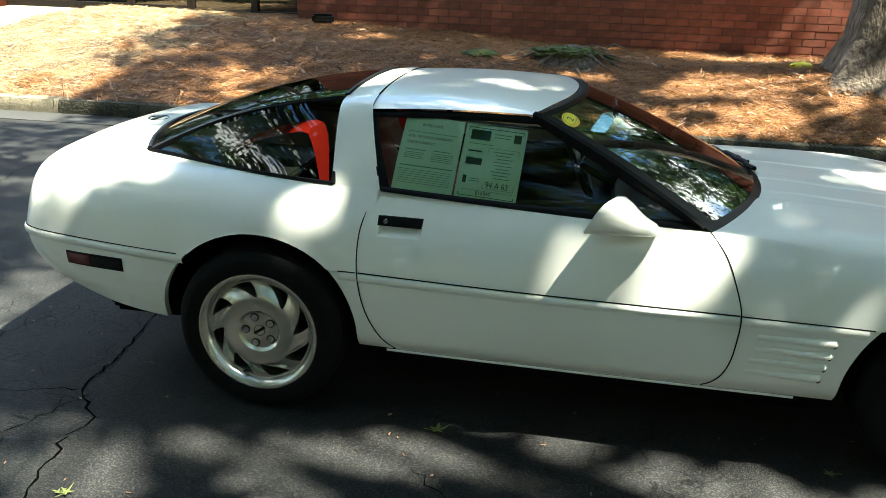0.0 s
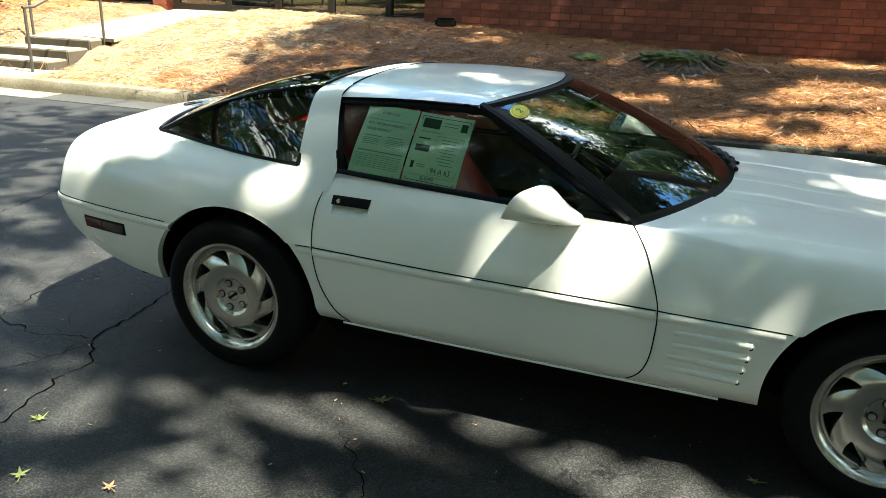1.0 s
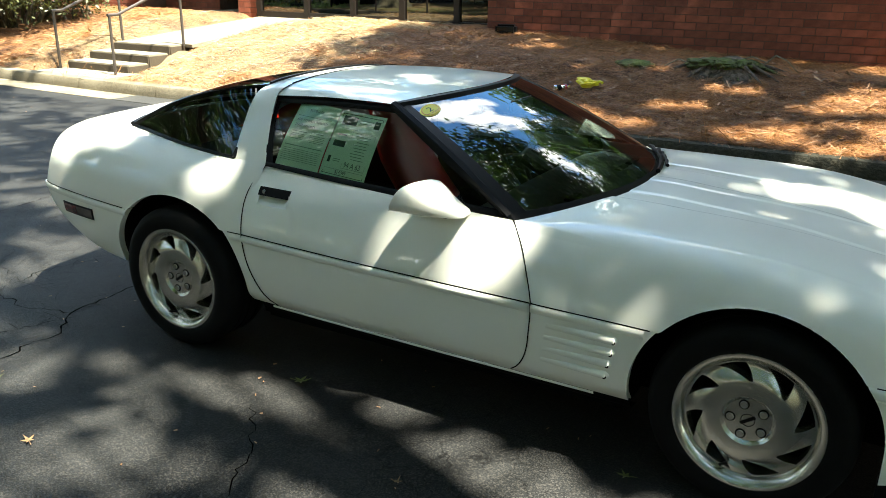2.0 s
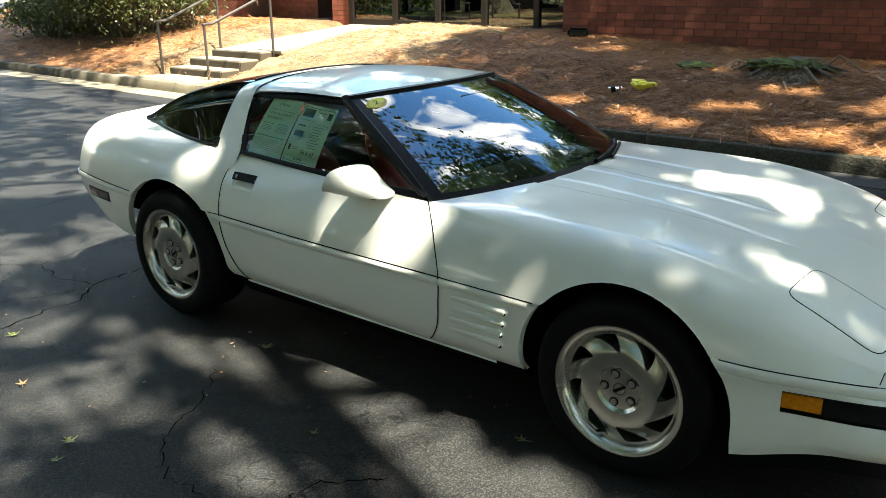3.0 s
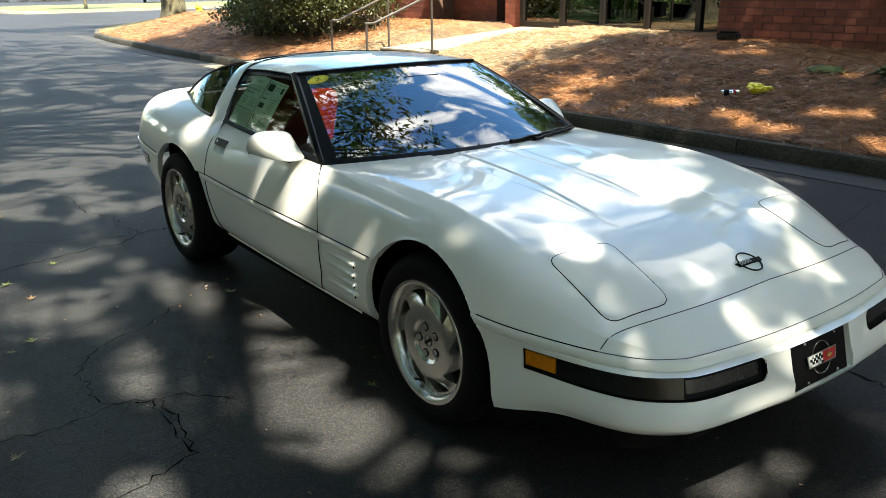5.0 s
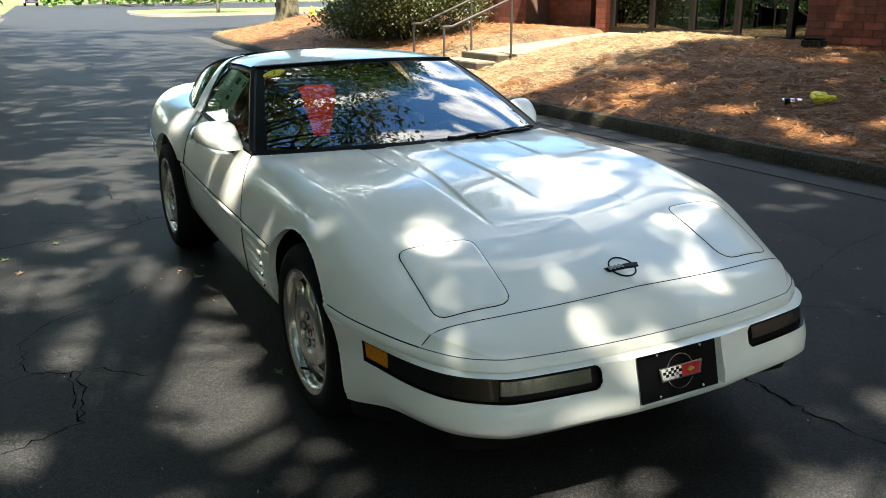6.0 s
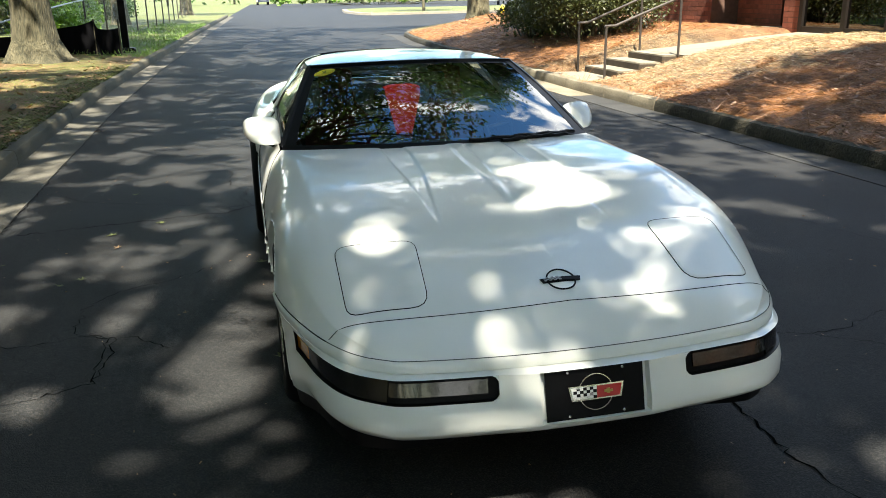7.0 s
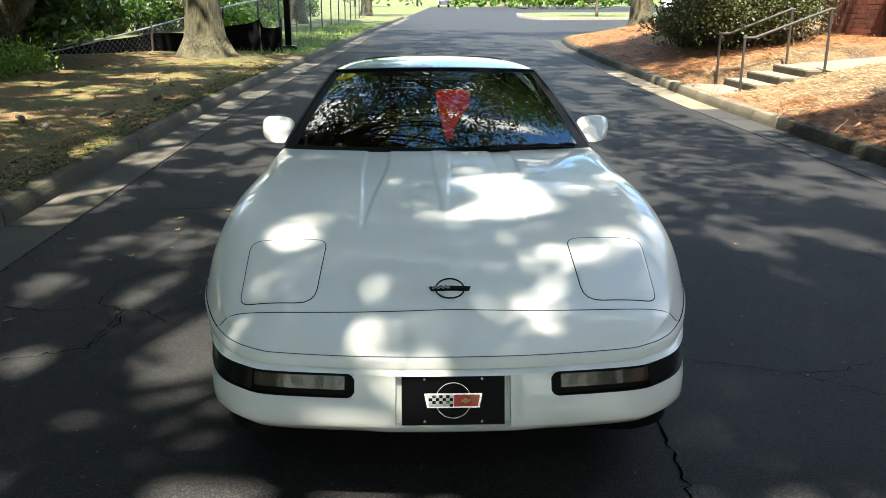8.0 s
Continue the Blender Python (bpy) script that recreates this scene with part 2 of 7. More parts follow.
BARK = furrow(material("furrowed_bark", (0.120, 0.104, 0.060), 0.95, spots=0.6, scale=4, fine=30, bump=1.0, second=(0.032, 0.031, 0.016), distance=0.06))
PINE_BARK = furrow(material("pine_bark", (0.15, 0.115, 0.085), 0.95, spots=0.6, scale=9, fine=24, bump=1.0, second=(0.035, 0.026, 0.02), distance=0.06), 0.35)
MOSS = material("green_moss", (0.10, 0.135, 0.022), 0.95, spots=0.7, scale=9, fine=60, bump=1.0, second=(0.03, 0.022, 0.012), distance=0.03)
LEAF = leafy("oak_leaf", (0.043, 0.083, 0.019))
LEAF_DARK = leafy("shrub_leaf", (0.058, 0.068, 0.022), 0.3)
LEAF_LIGHT = leafy("sunlit_leaf", (0.12, 0.2, 0.035))
NEEDLE = leafy("dry_needle", (0.27, 0.122, 0.044), 0.1)
PALE_NEEDLE = leafy("pale_needle", (0.31, 0.235, 0.135), 0.1)
# sandy concrete, with the sun by the steps lightened into the colour
SUNLIT_SANDY = material("sunlit_sandy_concrete", (0.19, 0.165, 0.115), 0.92, spots=0.5, scale=2.0, fine=55, bump=0.6, second=(0.085, 0.070, 0.045))
RISER = material("stained_riser", (0.055, 0.040, 0.024), 0.9, spots=0.4, scale=5, fine=60, bump=0.5)
FABRIC = material("black_silt_fabric", (0.006, 0.006, 0.007), 0.9, spots=0.4, scale=6, bump=0.3, spec=0.05)
GALV = material("galvanised_wire", (0.35, 0.36, 0.36), 0.45, metal=0.7)
PLASTIC_BLACK = material("black_plastic", (0.005, 0.005, 0.006), 0.35, spots=0.3, scale=20, spec=0.08)
YELLOW_BAG = material("yellow_plastic_bag", (0.85, 0.72, 0.03), 0.35, spots=0.15, scale=12, bump=0.3)
HYDRANT = material("yellow_hydrant_paint", (0.75, 0.62, 0.04), 0.5, spots=0.2)


# ---- small tools ----
def mesh_object(name, bm, mat, smooth=True, angle=None):
    bmesh.ops.recalc_face_normals(bm, faces=bm.faces[:])
    me = bpy.data.meshes.new(name)
    bm.to_mesh(me)
    bm.free()
    for m in (mat if isinstance(mat, (list, tuple)) else [mat]):
        me.materials.append(m)
    if smooth:
        me.polygons.foreach_set("use_smooth", [True] * len(me.polygons))
        if angle:
            me.set_sharp_from_angle(angle=radians(angle))
    return new(name, me)


def part(name, bm, mat, parent, label="", smooth=True, angle=35):
    ob = mesh_object(name, bm, mat, smooth, angle)
    ob.parent = parent
    return tagged(ob, label)


def thing(name, label, category, at=(0, 0, 0), turn=0.0, group="", kind=""):
    ob = new(name)
    ob.matrix_basis = pose(*at, 0, 0, turn)
    ob.empty_display_size = 0.1
    return tagged(ob, label, category, group, kind)


def box(bm, lo, hi, bevel=0.0, m=None, index=0):
    r = bmesh.ops.create_cube(bm, size=1)
    vs = r["verts"]
    for v in vs:
        v.co = Vector([lo[i] + (v.co[i] + 0.5) * (hi[i] - lo[i]) for i in range(3)])
    if bevel:
        es = {e for v in vs for e in v.link_edges}
        r = bmesh.ops.bevel(bm, geom=list(es), offset=bevel, segments=2, affect="EDGES")
        vs = list({v for f in r["faces"] for v in f.verts} | {v for v in vs if v.is_valid})
    if m is not None:
        bmesh.ops.transform(bm, matrix=m, verts=vs)
    return vs


def boxed(lo, hi, bevel=0.0, m=None):
    bm = bmesh.new()
    box(bm, lo, hi, bevel, m)
    return bm


def tube(bm, pts, radius, sides=8, cap=True, closed=False):
    """A round bar along the points; radius is a number or one for each point."""
    pts = [Vector(p) for p in pts]
    n = len(pts)
    rings, up = [], None
    for i, p in enumerate(pts):
        a, b = (pts[i - 1], pts[(i + 1) % n]) if closed else (pts[max(i - 1, 0)], pts[min(i + 1, n - 1)])
        d = (b - a).normalized()
        if up is None:
            up = Vector((0, 0, 1)) if abs(d.z) < 0.9 else Vector((1, 0, 0))
        side = d.cross(up)
        side = side.normalized() if side.length > 1e-6 else Vector((1, 0, 0))
        up = side.cross(d).normalized()
        r = radius[i] if isinstance(radius, (list, tuple)) else radius
        rings.append([bm.verts.new(p + r * (math.cos(k * math.tau / sides) * side + math.sin(k * math.tau / sides) * up)) for k in range(sides)])
    for i in range(n if closed else n - 1):
        a, b = rings[i], rings[(i + 1) % n]
        for k in range(sides):
            bm.faces.new((a[k], a[(k + 1) % sides], b[(k + 1) % sides], b[k]))
    if cap and not closed:
        bm.faces.new(rings[0][::-1])
        bm.faces.new(rings[-1])
    return rings


def sheet(bm, rows, skip=None, closed=False):
    """Joins rows of points into a grid of quads."""
    grid = [[bm.verts.new(p) for p in row] for row in rows]
    for i in range(len(grid) - 1):
        w = len(grid[i])
        for j in range(w if closed else w - 1):
            if skip and skip(i, j):
                continue
            q = (grid[i][j], grid[i][(j + 1) % w], grid[i + 1][(j + 1) % w], grid[i + 1][j])
            q = [v for k, v in enumerate(q) if all((v.co - w.co).length > 1e-7 for w in q[:k])]
            if len(q) > 2:
                bm.faces.new(q)
    return grid


def lathe(bm, profile, axis="y", steps=48, at=(0, 0, 0)):
    """Turns a profile of (radius, along) about an axis."""
    rows = []
    for k in range(steps):
        a = math.tau * k / steps
        c, s = math.cos(a), math.sin(a)
        rows.append([Vector(at) + (Vector((r * c, h, r * s)) if axis == "y" else Vector((r * c, r * s, h))) for r, h in profile])
    rows.append(rows[0])
    sheet(bm, rows)
    bmesh.ops.remove_doubles(bm, verts=bm.verts[:], dist=1e-5)


def thicken(bm, d):
    bmesh.ops.recalc_face_normals(bm, faces=bm.faces[:])
    bmesh.ops.solidify(bm, geom=bm.faces[:], thickness=d)


def spline(xs, ys):
    """A natural cubic through the points, as a function of x."""
    xs, ys = np.array(xs, float), np.array(ys, float)
    o = np.argsort(xs)
    xs, ys = xs[o], ys[o]
    n, h = len(xs), np.diff(xs)
    a, r = np.eye(n), np.zeros(n)
    for i in range(1, n - 1):
        a[i, i - 1:i + 2] = h[i - 1], 2 * (h[i - 1] + h[i]), h[i]
        r[i] = 6 * ((ys[i + 1] - ys[i]) / h[i] - (ys[i] - ys[i - 1]) / h[i - 1])
    m = np.linalg.solve(a, r)

    def at(x):
        i = int(min(max(np.searchsorted(xs, x) - 1, 0), n - 2))
        lo, hi = xs[i + 1] - x, x - xs[i]
        if x < xs[0] or x > xs[-1]:
            slope = (ys[i + 1] - ys[i]) / h[i] + (-(2 * m[i] + m[i + 1]) if x < xs[0] else (m[i] + 2 * m[i + 1])) * h[i] / 6
            return float(ys[0] + slope * (x - xs[0]) if x < xs[0] else ys[-1] + slope * (x - xs[-1]))
        return float((m[i] * lo ** 3 + m[i + 1] * hi ** 3) / (6 * h[i]) + (ys[i] / h[i] - m[i] * h[i] / 6) * lo + (ys[i + 1] / h[i] - m[i + 1] * h[i] / 6) * hi)
    return at


def through_points(pts):
    """A smooth curve through points, as a function of 0 to 1 along its length."""
    pts = [Vector(p) for p in pts]
    t = [0.0]
    for a, b in zip(pts, pts[1:]):
        t.append(t[-1] + (b - a).length)
    fs = [spline(t, [p[k] for p in pts]) for k in range(3)]
    return lambda s: Vector([f(s * t[-1]) for f in fs])


def lerp(a, b, w):
    return a + (b - a) * w


def ease(a, b, x):
    w = min(max((x - a) / (b - a), 0.0), 1.0)
    return w * w * (3 - 2 * w)


# ---- the sports car ----
def panel(name, rows, mat, parent, label="", flip=None, arch=None, skip=None, mirror=False):
    """A body panel from rows of points; mirror adds the other half; arch cuts a wheel opening with a turned-in lip."""
    bm = bmesh.new()
    sheet(bm, rows, skip)
    if mirror:
        sheet(bm, [[(p[0], -p[1], p[2]) for p in row] for row in rows], skip)
    for cx, cz, r in arch or ():
        cut_arch(bm, cx, cz, r)
    bmesh.ops.remove_doubles(bm, verts=bm.verts[:], dist=2e-4)
    return part(name, bm, mat, parent, label, angle=50)


def arch_gap(co, cx, cz):
    return math.hypot(co.x - cx, co.z - cz) if co.z > cz else abs(co.x - cx)


def cut_arch(bm, cx, cz, r):
    gone = [f for f in bm.faces if all(arch_gap(v.co, cx, cz) < r and v.co.z < cz + r + 0.01 for v in f.verts)]
    bmesh.ops.delete(bm, geom=gone, context="FACES")
    moved = set()
    for v in list(bm.verts):
        if not v.link_faces:
            bm.verts.remove(v)
            continue
        g = arch_gap(v.co, cx, cz)
        if g < r:
            if v.co.z > cz:
                v.co.x, v.co.z = cx + (v.co.x - cx) * r / max(g, 1e-6), cz + (v.co.z - cz) * r / max(g, 1e-6)
            else:
                v.co.x = cx + math.copysign(r, v.co.x - cx)
            moved.add(v)
    edges = [e for e in bm.edges if len(e.link_faces) == 1 and e.verts[0] in moved and e.verts[1] in moved]
    ext = bmesh.ops.extrude_edge_only(bm, edges=edges)
    for v in ext["geom"]:
        if isinstance(v, bmesh.types.BMVert):
            v.co.y -= math.copysign(0.03, v.co.y)


# front shell, station by station: x at the centre, at the shoulder and at the belt; height at the centre; crown y, z; shoulder y, z; belt y, z
SHELL = [
    (0.64, 0.37, 0.490, 0.852, 0.56, 0.845, 0.752, 0.822, 0.862, 0.572),
    (0.92, 0.80, 0.850, 0.836, 0.62, 0.835, 0.788, 0.786, 0.866, 0.568),
    (1.22, 1.19, 1.210, 0.812, 0.650, 0.822, 0.815, 0.765, 0.878, 0.560),
    (1.49, 1.48, 1.480, 0.775, 0.662, 0.779, 0.818, 0.722, 0.876, 0.549),
    (1.72, 1.70, 1.680, 0.735, 0.662, 0.717, 0.796, 0.660, 0.850, 0.540),
    (1.96, 1.925, 1.850, 0.650, 0.632, 0.614, 0.734, 0.580, 0.800, 0.534),
    (2.075, 2.035, 1.967, 0.594, 0.59, 0.574, 0.682, 0.556, 0.752, 0.529),
    (2.155, 2.110, 2.062, 0.546, 0.52, 0.540, 0.616, 0.532, 0.693, 0.524),
    (2.203, 2.158, 2.112, 0.513, 0.44, 0.516, 0.560, 0.518, 0.640, 0.520),
]
belt_y = spline((-0.84, -0.3, 0.48, 1.0), (0.838, 0.852, 0.862, 0.866))
belt_z = spline((-0.84, -0.3, 0.48, 1.0), (0.586, 0.577, 0.572, 0.566))
bulge = spline((0.26, 0.30, 0.36, 0.45, 0.52, 0.575, 0.67, 0.77, 0.85), (-0.075, -0.038, -0.018, -0.004, 0.0, 0.0, -0.018, -0.056, -0.115))
seam_front = spline((0.27, 0.293, 0.365, 0.474, 0.57, 0.678, 0.774, 0.835), (0.40, 0.427, 0.474, 0.492, 0.494, 0.463, 0.417, 0.362))
KNOTS = (0.0, 0.33, 0.66, 0.84, 1.0)
_cols = [spline(range(len(SHELL)), [row[k] for row in SHELL]) for k in range(10)]
_cache = {}


def shell_row(u):
    key = round(u, 5)
    if key not in _cache:
        c = [f(u) for f in _cols]
        ys = (0.0, 0.52 * c[4], c[4], c[6], c[8])
        zs = (c[3], lerp(c[3], c[5], 0.38), c[5], c[7], c[9])
        _cache[key] = (c, spline(KNOTS, ys), spline(KNOTS, zs))
    return _cache[key]


def shell(u, v):
    """A point of the front shell: u from the cowl (0) to the nose (8), v from the centre (0) to the belt (1)."""
    c, fy, fz = shell_row(u)
    y, z = fy(v), fz(v)
    w = v / 0.84
    x = c[0] + (c[1] - c[0]) * w ** 2.2 if v < 0.84 else lerp(seam_front(min(z, 0.835)) + 0.003, lerp(c[1], c[2], (v - 0.84) / 0.16), ease(0, 1.2, u))
    if v < 0.84:
        z = lerp(0.852 - 0.030 * (y / 0.752) ** 2, z, ease(0, 1.0, u))
    if u < 1.5 and v > 0.78:
        y += (1 - ease(0, 1.5, u)) * ease(0.78, 0.88, v) * (belt_y(x) + bulge(z) - y)
    # tapering groove on each side, a slim rib along the middle, a soft crease along the wing
    run = ease(0.8, 1.72, x)
    half = lerp(0.052, 0.002, run)
    z -= 0.0046 * (1 - ease(half - 0.008, half + 0.010, abs(y - lerp(0.282, 0.300, run)))) * (1 - ease(1.45, 1.70, x))
    half = lerp(0.036, 0.004, run)
    z += 0.0036 * (1 - ease(half - 0.010, half + 0.010, y)) * (1 - ease(1.25, 1.62, x))
    z += 0.0030 * math.exp(-((y - 0.712) / 0.022) ** 2) * ease(0.70, 1.0, x) * (1 - ease(1.45, 1.75, x)) * (1 if v < 0.84 else 0)
    return Vector((x, y, z))


_coarse = [(u / 8, v / 24) for u in range(0, 65) for v in range(0, 25)]
_coarse_pts = np.array([shell(u, v) for u, v in _coarse])


def shell_at(x, y):
    """The point of the front shell over (x, y), with its normal."""
    i = int(np.argmin(np.sum((_coarse_pts[:, :2] - np.array((x, abs(y)))) ** 2, axis=1)))
    u, v = _coarse[i]
    for _ in range(8):
        p = shell(u, v)
        du, dv = (shell(u + 1e-3, v) - p) / 1e-3, (shell(u, v + 1e-3) - p) / 1e-3
        a = np.array(((du.x, dv.x), (du.y, dv.y)))
        try:
            d = np.linalg.solve(a, np.array((x - p.x, abs(y) - p.y)))
        except np.linalg.LinAlgError:
            break
        u, v = min(max(u + d[0], 0), 8), min(max(v + d[1], 0), 1)
    p = shell(u, v)
    du, dv = shell(min(u + 1e-2, 8), v) - shell(max(u - 1e-2, 0), v), shell(u, min(v + 1e-2, 1)) - shell(u, max(v - 1e-2, 0))
    n = du.cross(dv).normalized()
    if n.z < 0:
        n.negate()
    if y < 0:
        p.y, n.y = -p.y, -n.y
    return p, n


seam_rear = spline((0.27, 0.308, 0.452, 0.572, 0.68, 0.787, 0.875), (-0.70, -0.736, -0.815, -0.838, -0.842, -0.825, -0.785))
sill_z = spline((-0.9, -0.42, -0.05, 0.4), (0.872, 0.848, 0.834, 0.824))


def flank(x, z):
    return Vector((x, belt_y(x) + bulge(z), z))


# rear quarter: x at the top edge and at the belt; top edge y, z; upper y, z; shoulder y, z; belt y, z
QUARTER = [
    (-0.785, -0.838, 0.722, 0.874, 0.769, 0.79, 0.808, 0.70, 0.838, 0.586),
    (-1.00, -1.03, 0.722, 0.876, 0.790, 0.81, 0.845, 0.71, 0.860, 0.594),
    (-1.24, -1.24, 0.690, 0.884, 0.795, 0.825, 0.862, 0.725, 0.876, 0.600),
    (-1.50, -1.50, 0.630, 0.897, 0.770, 0.845, 0.850, 0.735, 0.872, 0.606),
    (-1.76, -1.76, 0.560, 0.908, 0.725, 0.868, 0.825, 0.755, 0.852, 0.614),
    (-1.98, -1.97, 0.545, 0.912, 0.680, 0.878, 0.790, 0.775, 0.825, 0.620),
    (-2.135, -2.155, 0.520, 0.900, 0.640, 0.868, 0.735, 0.775, 0.780, 0.622),
    (-2.215, -2.258, 0.480, 0.868, 0.580, 0.835, 0.650, 0.755, 0.690, 0.620),
    (-2.240, -2.30, 0.420, 0.845, 0.460, 0.805, 0.490, 0.735, 0.510, 0.618),
]
_qcols = [spline(range(len(QUARTER)), [row[k] for row in QUARTER]) for k in range(10)]


def quarter(u, v):
    c = [f(u) for f in _qcols]
    ks = (0, 0.3, 0.65, 1)
    return Vector((lerp(c[0], c[1], v), spline(ks, c[2::2])(v), spline(ks, c[3::2])(v)))


def polyline_by_length(pts, n):
    t = np.concatenate(([0], np.cumsum([(b - a).length for a, b in zip(pts, pts[1:])])))
    s = np.linspace(0, t[-1], n)
    return [Vector([float(np.interp(q, t, [p[k] for p in pts])) for k in range(3)]) for q in s]


def outward(pts):
    out = []
    for i in range(len(pts)):
        d = pts[min(i + 1, len(pts) - 1)] - pts[max(i - 1, 0)]
        out.append(Vector((d.y, -d.x, 0)).normalized())
    return out


def build_body(car):
    # clamshell: hood and front wings in one piece
    us = np.linspace(0, 8, 150)
    vs = np.concatenate((np.linspace(0, 0.16, 32)[:-1], np.linspace(0.16, 0.46, 64)[:-1], np.linspace(0.46, 0.62, 12)[:-1], np.linspace(0.62, 1, 56)))
    panel("hood", [[shell(u, v) for v in vs] for u in us], PAINT, car, "white clamshell hood with twin ridges", arch=[(1.235, 0.32, 0.382)], mirror=True)

    # the belt line round the nose, from the centre to the wheel opening
    nose = [shell(8, v) for v in np.linspace(0, 1, 60)] + [shell(u, 1) for u in np.linspace(8, 2.6, 130)[1:]]
    line = polyline_by_length(nose, 500)

    def index_where(test):
        return next(i for i, p in enumerate(line) if test(p))
    stop = index_where(lambda p: p.x < 1.50)
    plate_i, light_i = index_where(lambda p: p.y > 0.166), index_where(lambda p: p.y > 0.285)
    glass_i, amber_i, light_o = index_where(lambda p: p.y > 0.575), index_where(lambda p: p.x < 1.86), index_where(lambda p: p.x < 1.752)
    cols = sorted(set(list(range(0, stop, 4)) + [plate_i, light_i, glass_i, amber_i, light_o, stop]))
    plan_out = outward(line)
    for o, p in zip(plan_out, line):
        if o.x < 0 and p.x > 2.0 or o.y < -0.2:
            o.negate()

    def bumper_point(i, r, inset=0.0):
        p, o = line[i], plan_out[i]
        w = 1 - ease(0.36 * stop, 0.84 * stop, i)
        low = 1 - ease(0.66 * stop, 0.96 * stop, i)
        zb = p.z
        lift = 0.007 * ease(0.17, 0.30, p.y)
        table = ((zb, 0, 0), (zb - 0.010, 0.007, 0.011), (zb - 0.034, 0.004, 0.015), (0.473 + lift, -0.006, 0.048),
                 (0.438 + lift, -0.010, 0.057), (0.403 + lift, -0.012, 0.066), (0.362 + lift, -0.012, 0.081), (0.326, -0.014, 0.083), (lerp(0.26, 0.306, low) + lift, -0.018, 0.071),
                 (lerp(0.212, 0.285, low) + 0.6 * lift, -0.028, 0.039), (lerp(0.205, 0.278, low) + 0.6 * lift, -0.10, -0.125))
        inset += 0.009 * math.exp(-((r - 2.06) / 0.07) ** 2)
        k = min(int(r), len(table) - 2)
        f = r - k
        z, a, b = (lerp(table[k][q], table[k + 1][q], f) for q in range(3))
        q = p + o * (lerp(a, b, w) - inset)
        return Vector((q.x, q.y, z))

    fine = sorted([r / 2 for r in range(0, 21)] + [1.9, 1.95, 2.05, 2.1, 2.15, 2.2, 2.25, 2.3, 2.35, 2.4, 2.45, 2.55, 2.6])

    def hole(ri, ci):
        r, c = fine[ri], cols[ci]
        return (3 <= r < 5 and light_i <= c < light_o) or (3 <= r < 7 and c < plate_i)
    panel("front_bumper", [[bumper_point(i, r) for i in cols] for r in fine], PAINT, car, "white moulded front bumper", skip=hole, mirror=True, arch=[(1.235, 0.32, 0.384)])
    for sgn in (-1, 1):
        def flip(p):
            return Vector((p.x, sgn * p.y, p.z))
        lc = [c for c in cols if light_i <= c <= light_o]
        rr = [3, 3.5, 4, 4.5, 5]
        bm = bmesh.new()
        sheet(bm, [[flip(bumper_point(i, r, 0.016)) for i in lc] for r in rr])
        ring = [(r, light_i) for r in rr] + [(5, c) for c in lc] + [(r, light_o) for r in rr[::-1]] + [(3, c) for c in lc[::-1]]
        sheet(bm, [[flip(bumper_point(c, r, 0.016)) for r, c in ring], [flip(bumper_point(c, r, -0.001)) for r, c in ring]])
        lamp = part("front_lamp", bm, BLACK, car, "black wraparound lamp housing")
        for nm, a, b, mat, lb in (("fog_lens", light_i, glass_i, CLEAR_LENS, "ribbed clear fog lamp lens"), ("corner_lens", glass_i, amber_i, SMOKED, "dark smoked corner lens"),
                                  ("amber_lens", amber_i, light_o, AMBER, "amber side marker lens")):
            cc = [c for c in cols if a + (7 if nm == "fog_lens" else 0) <= c <= b]
            pad = 0.10 if nm == "corner_lens" else 0.30
            bm = bmesh.new()
            pts = [[flip(bumper_point(lerp_i, r, 0.008)) for lerp_i in cc] for r in (3 + pad, 3.6, 4, 4.4, 5 - pad * (1.9 if nm == "fog_lens" else 1.0))]
            for row in pts:
                row[0] = lerp(row[0], row[1], 0.35)
                row[-1] = lerp(row[-1], row[-2], 0.35)
            sheet(bm, pts)
            thicken(bm, 0.006)
            part(nm, bm, mat, lamp, lb)
        for r0, dr in ((3, 0.62), (5, -0.62)):
            bm = bmesh.new()
            arc = [(light_i + round(8 * (1 - math.sin(a))), r0 + dr * (1 - math.cos(a))) for a in np.linspace(0, math.pi / 2, 8)]
            vs = [bm.verts.new(flip(bumper_point(c, r, -0.0008))) for c, r in [(light_i - 1, r0 - 0.03 * dr)] + arc]
            for k in range(1, len(vs) - 1):
                bm.faces.new((vs[0], vs[k], vs[k + 1]))
            thicken(bm, 0.004)
            part("lamp_surround", bm, PAINT, lamp, "rounded white corner of the lamp opening")
        # black air dam below the corner
        bm = bmesh.new()
        dc = [c for c in cols if c >= light_i and line[c].x > 1.62]
        sheet(bm, [[flip(bumper_point(i, 9, 0.005 + 0.012 * k) + Vector((0, 0, 0.03 - k * lerp(0.03, 0.092, min(1, (i - light_i) / 150))))) for i in dc] for k in (0, 1)])
        thicken(bm, 0.012)
        part("air_dam", bm, BLACK, car, "black rubber air dam")
    bm = bmesh.new()
    pc = [c for c in cols if c <= plate_i]
    prow = [3, 4, 5, 6, 7]
    ring = [(r, c, s) for s in (1, -1) for r, c in ([(3, c) for c in pc] + [(r, plate_i) for r in prow] + [(7, c) for c in pc[::-1]])]
    for s in (1, -1):
        rs = [(r, c) for r, c, q in ring if q == s]
        sheet(bm, [[Vector((p.x, s * p.y, p.z)) for p in (bumper_point(c, r, d) for r, c in rs)] for d in (0.0, 0.028)])
        sheet(bm, [[Vector((p.x, s * p.y, p.z)) for p in (bumper_point(c, r, 0.028) for c in pc)] for r in prow])
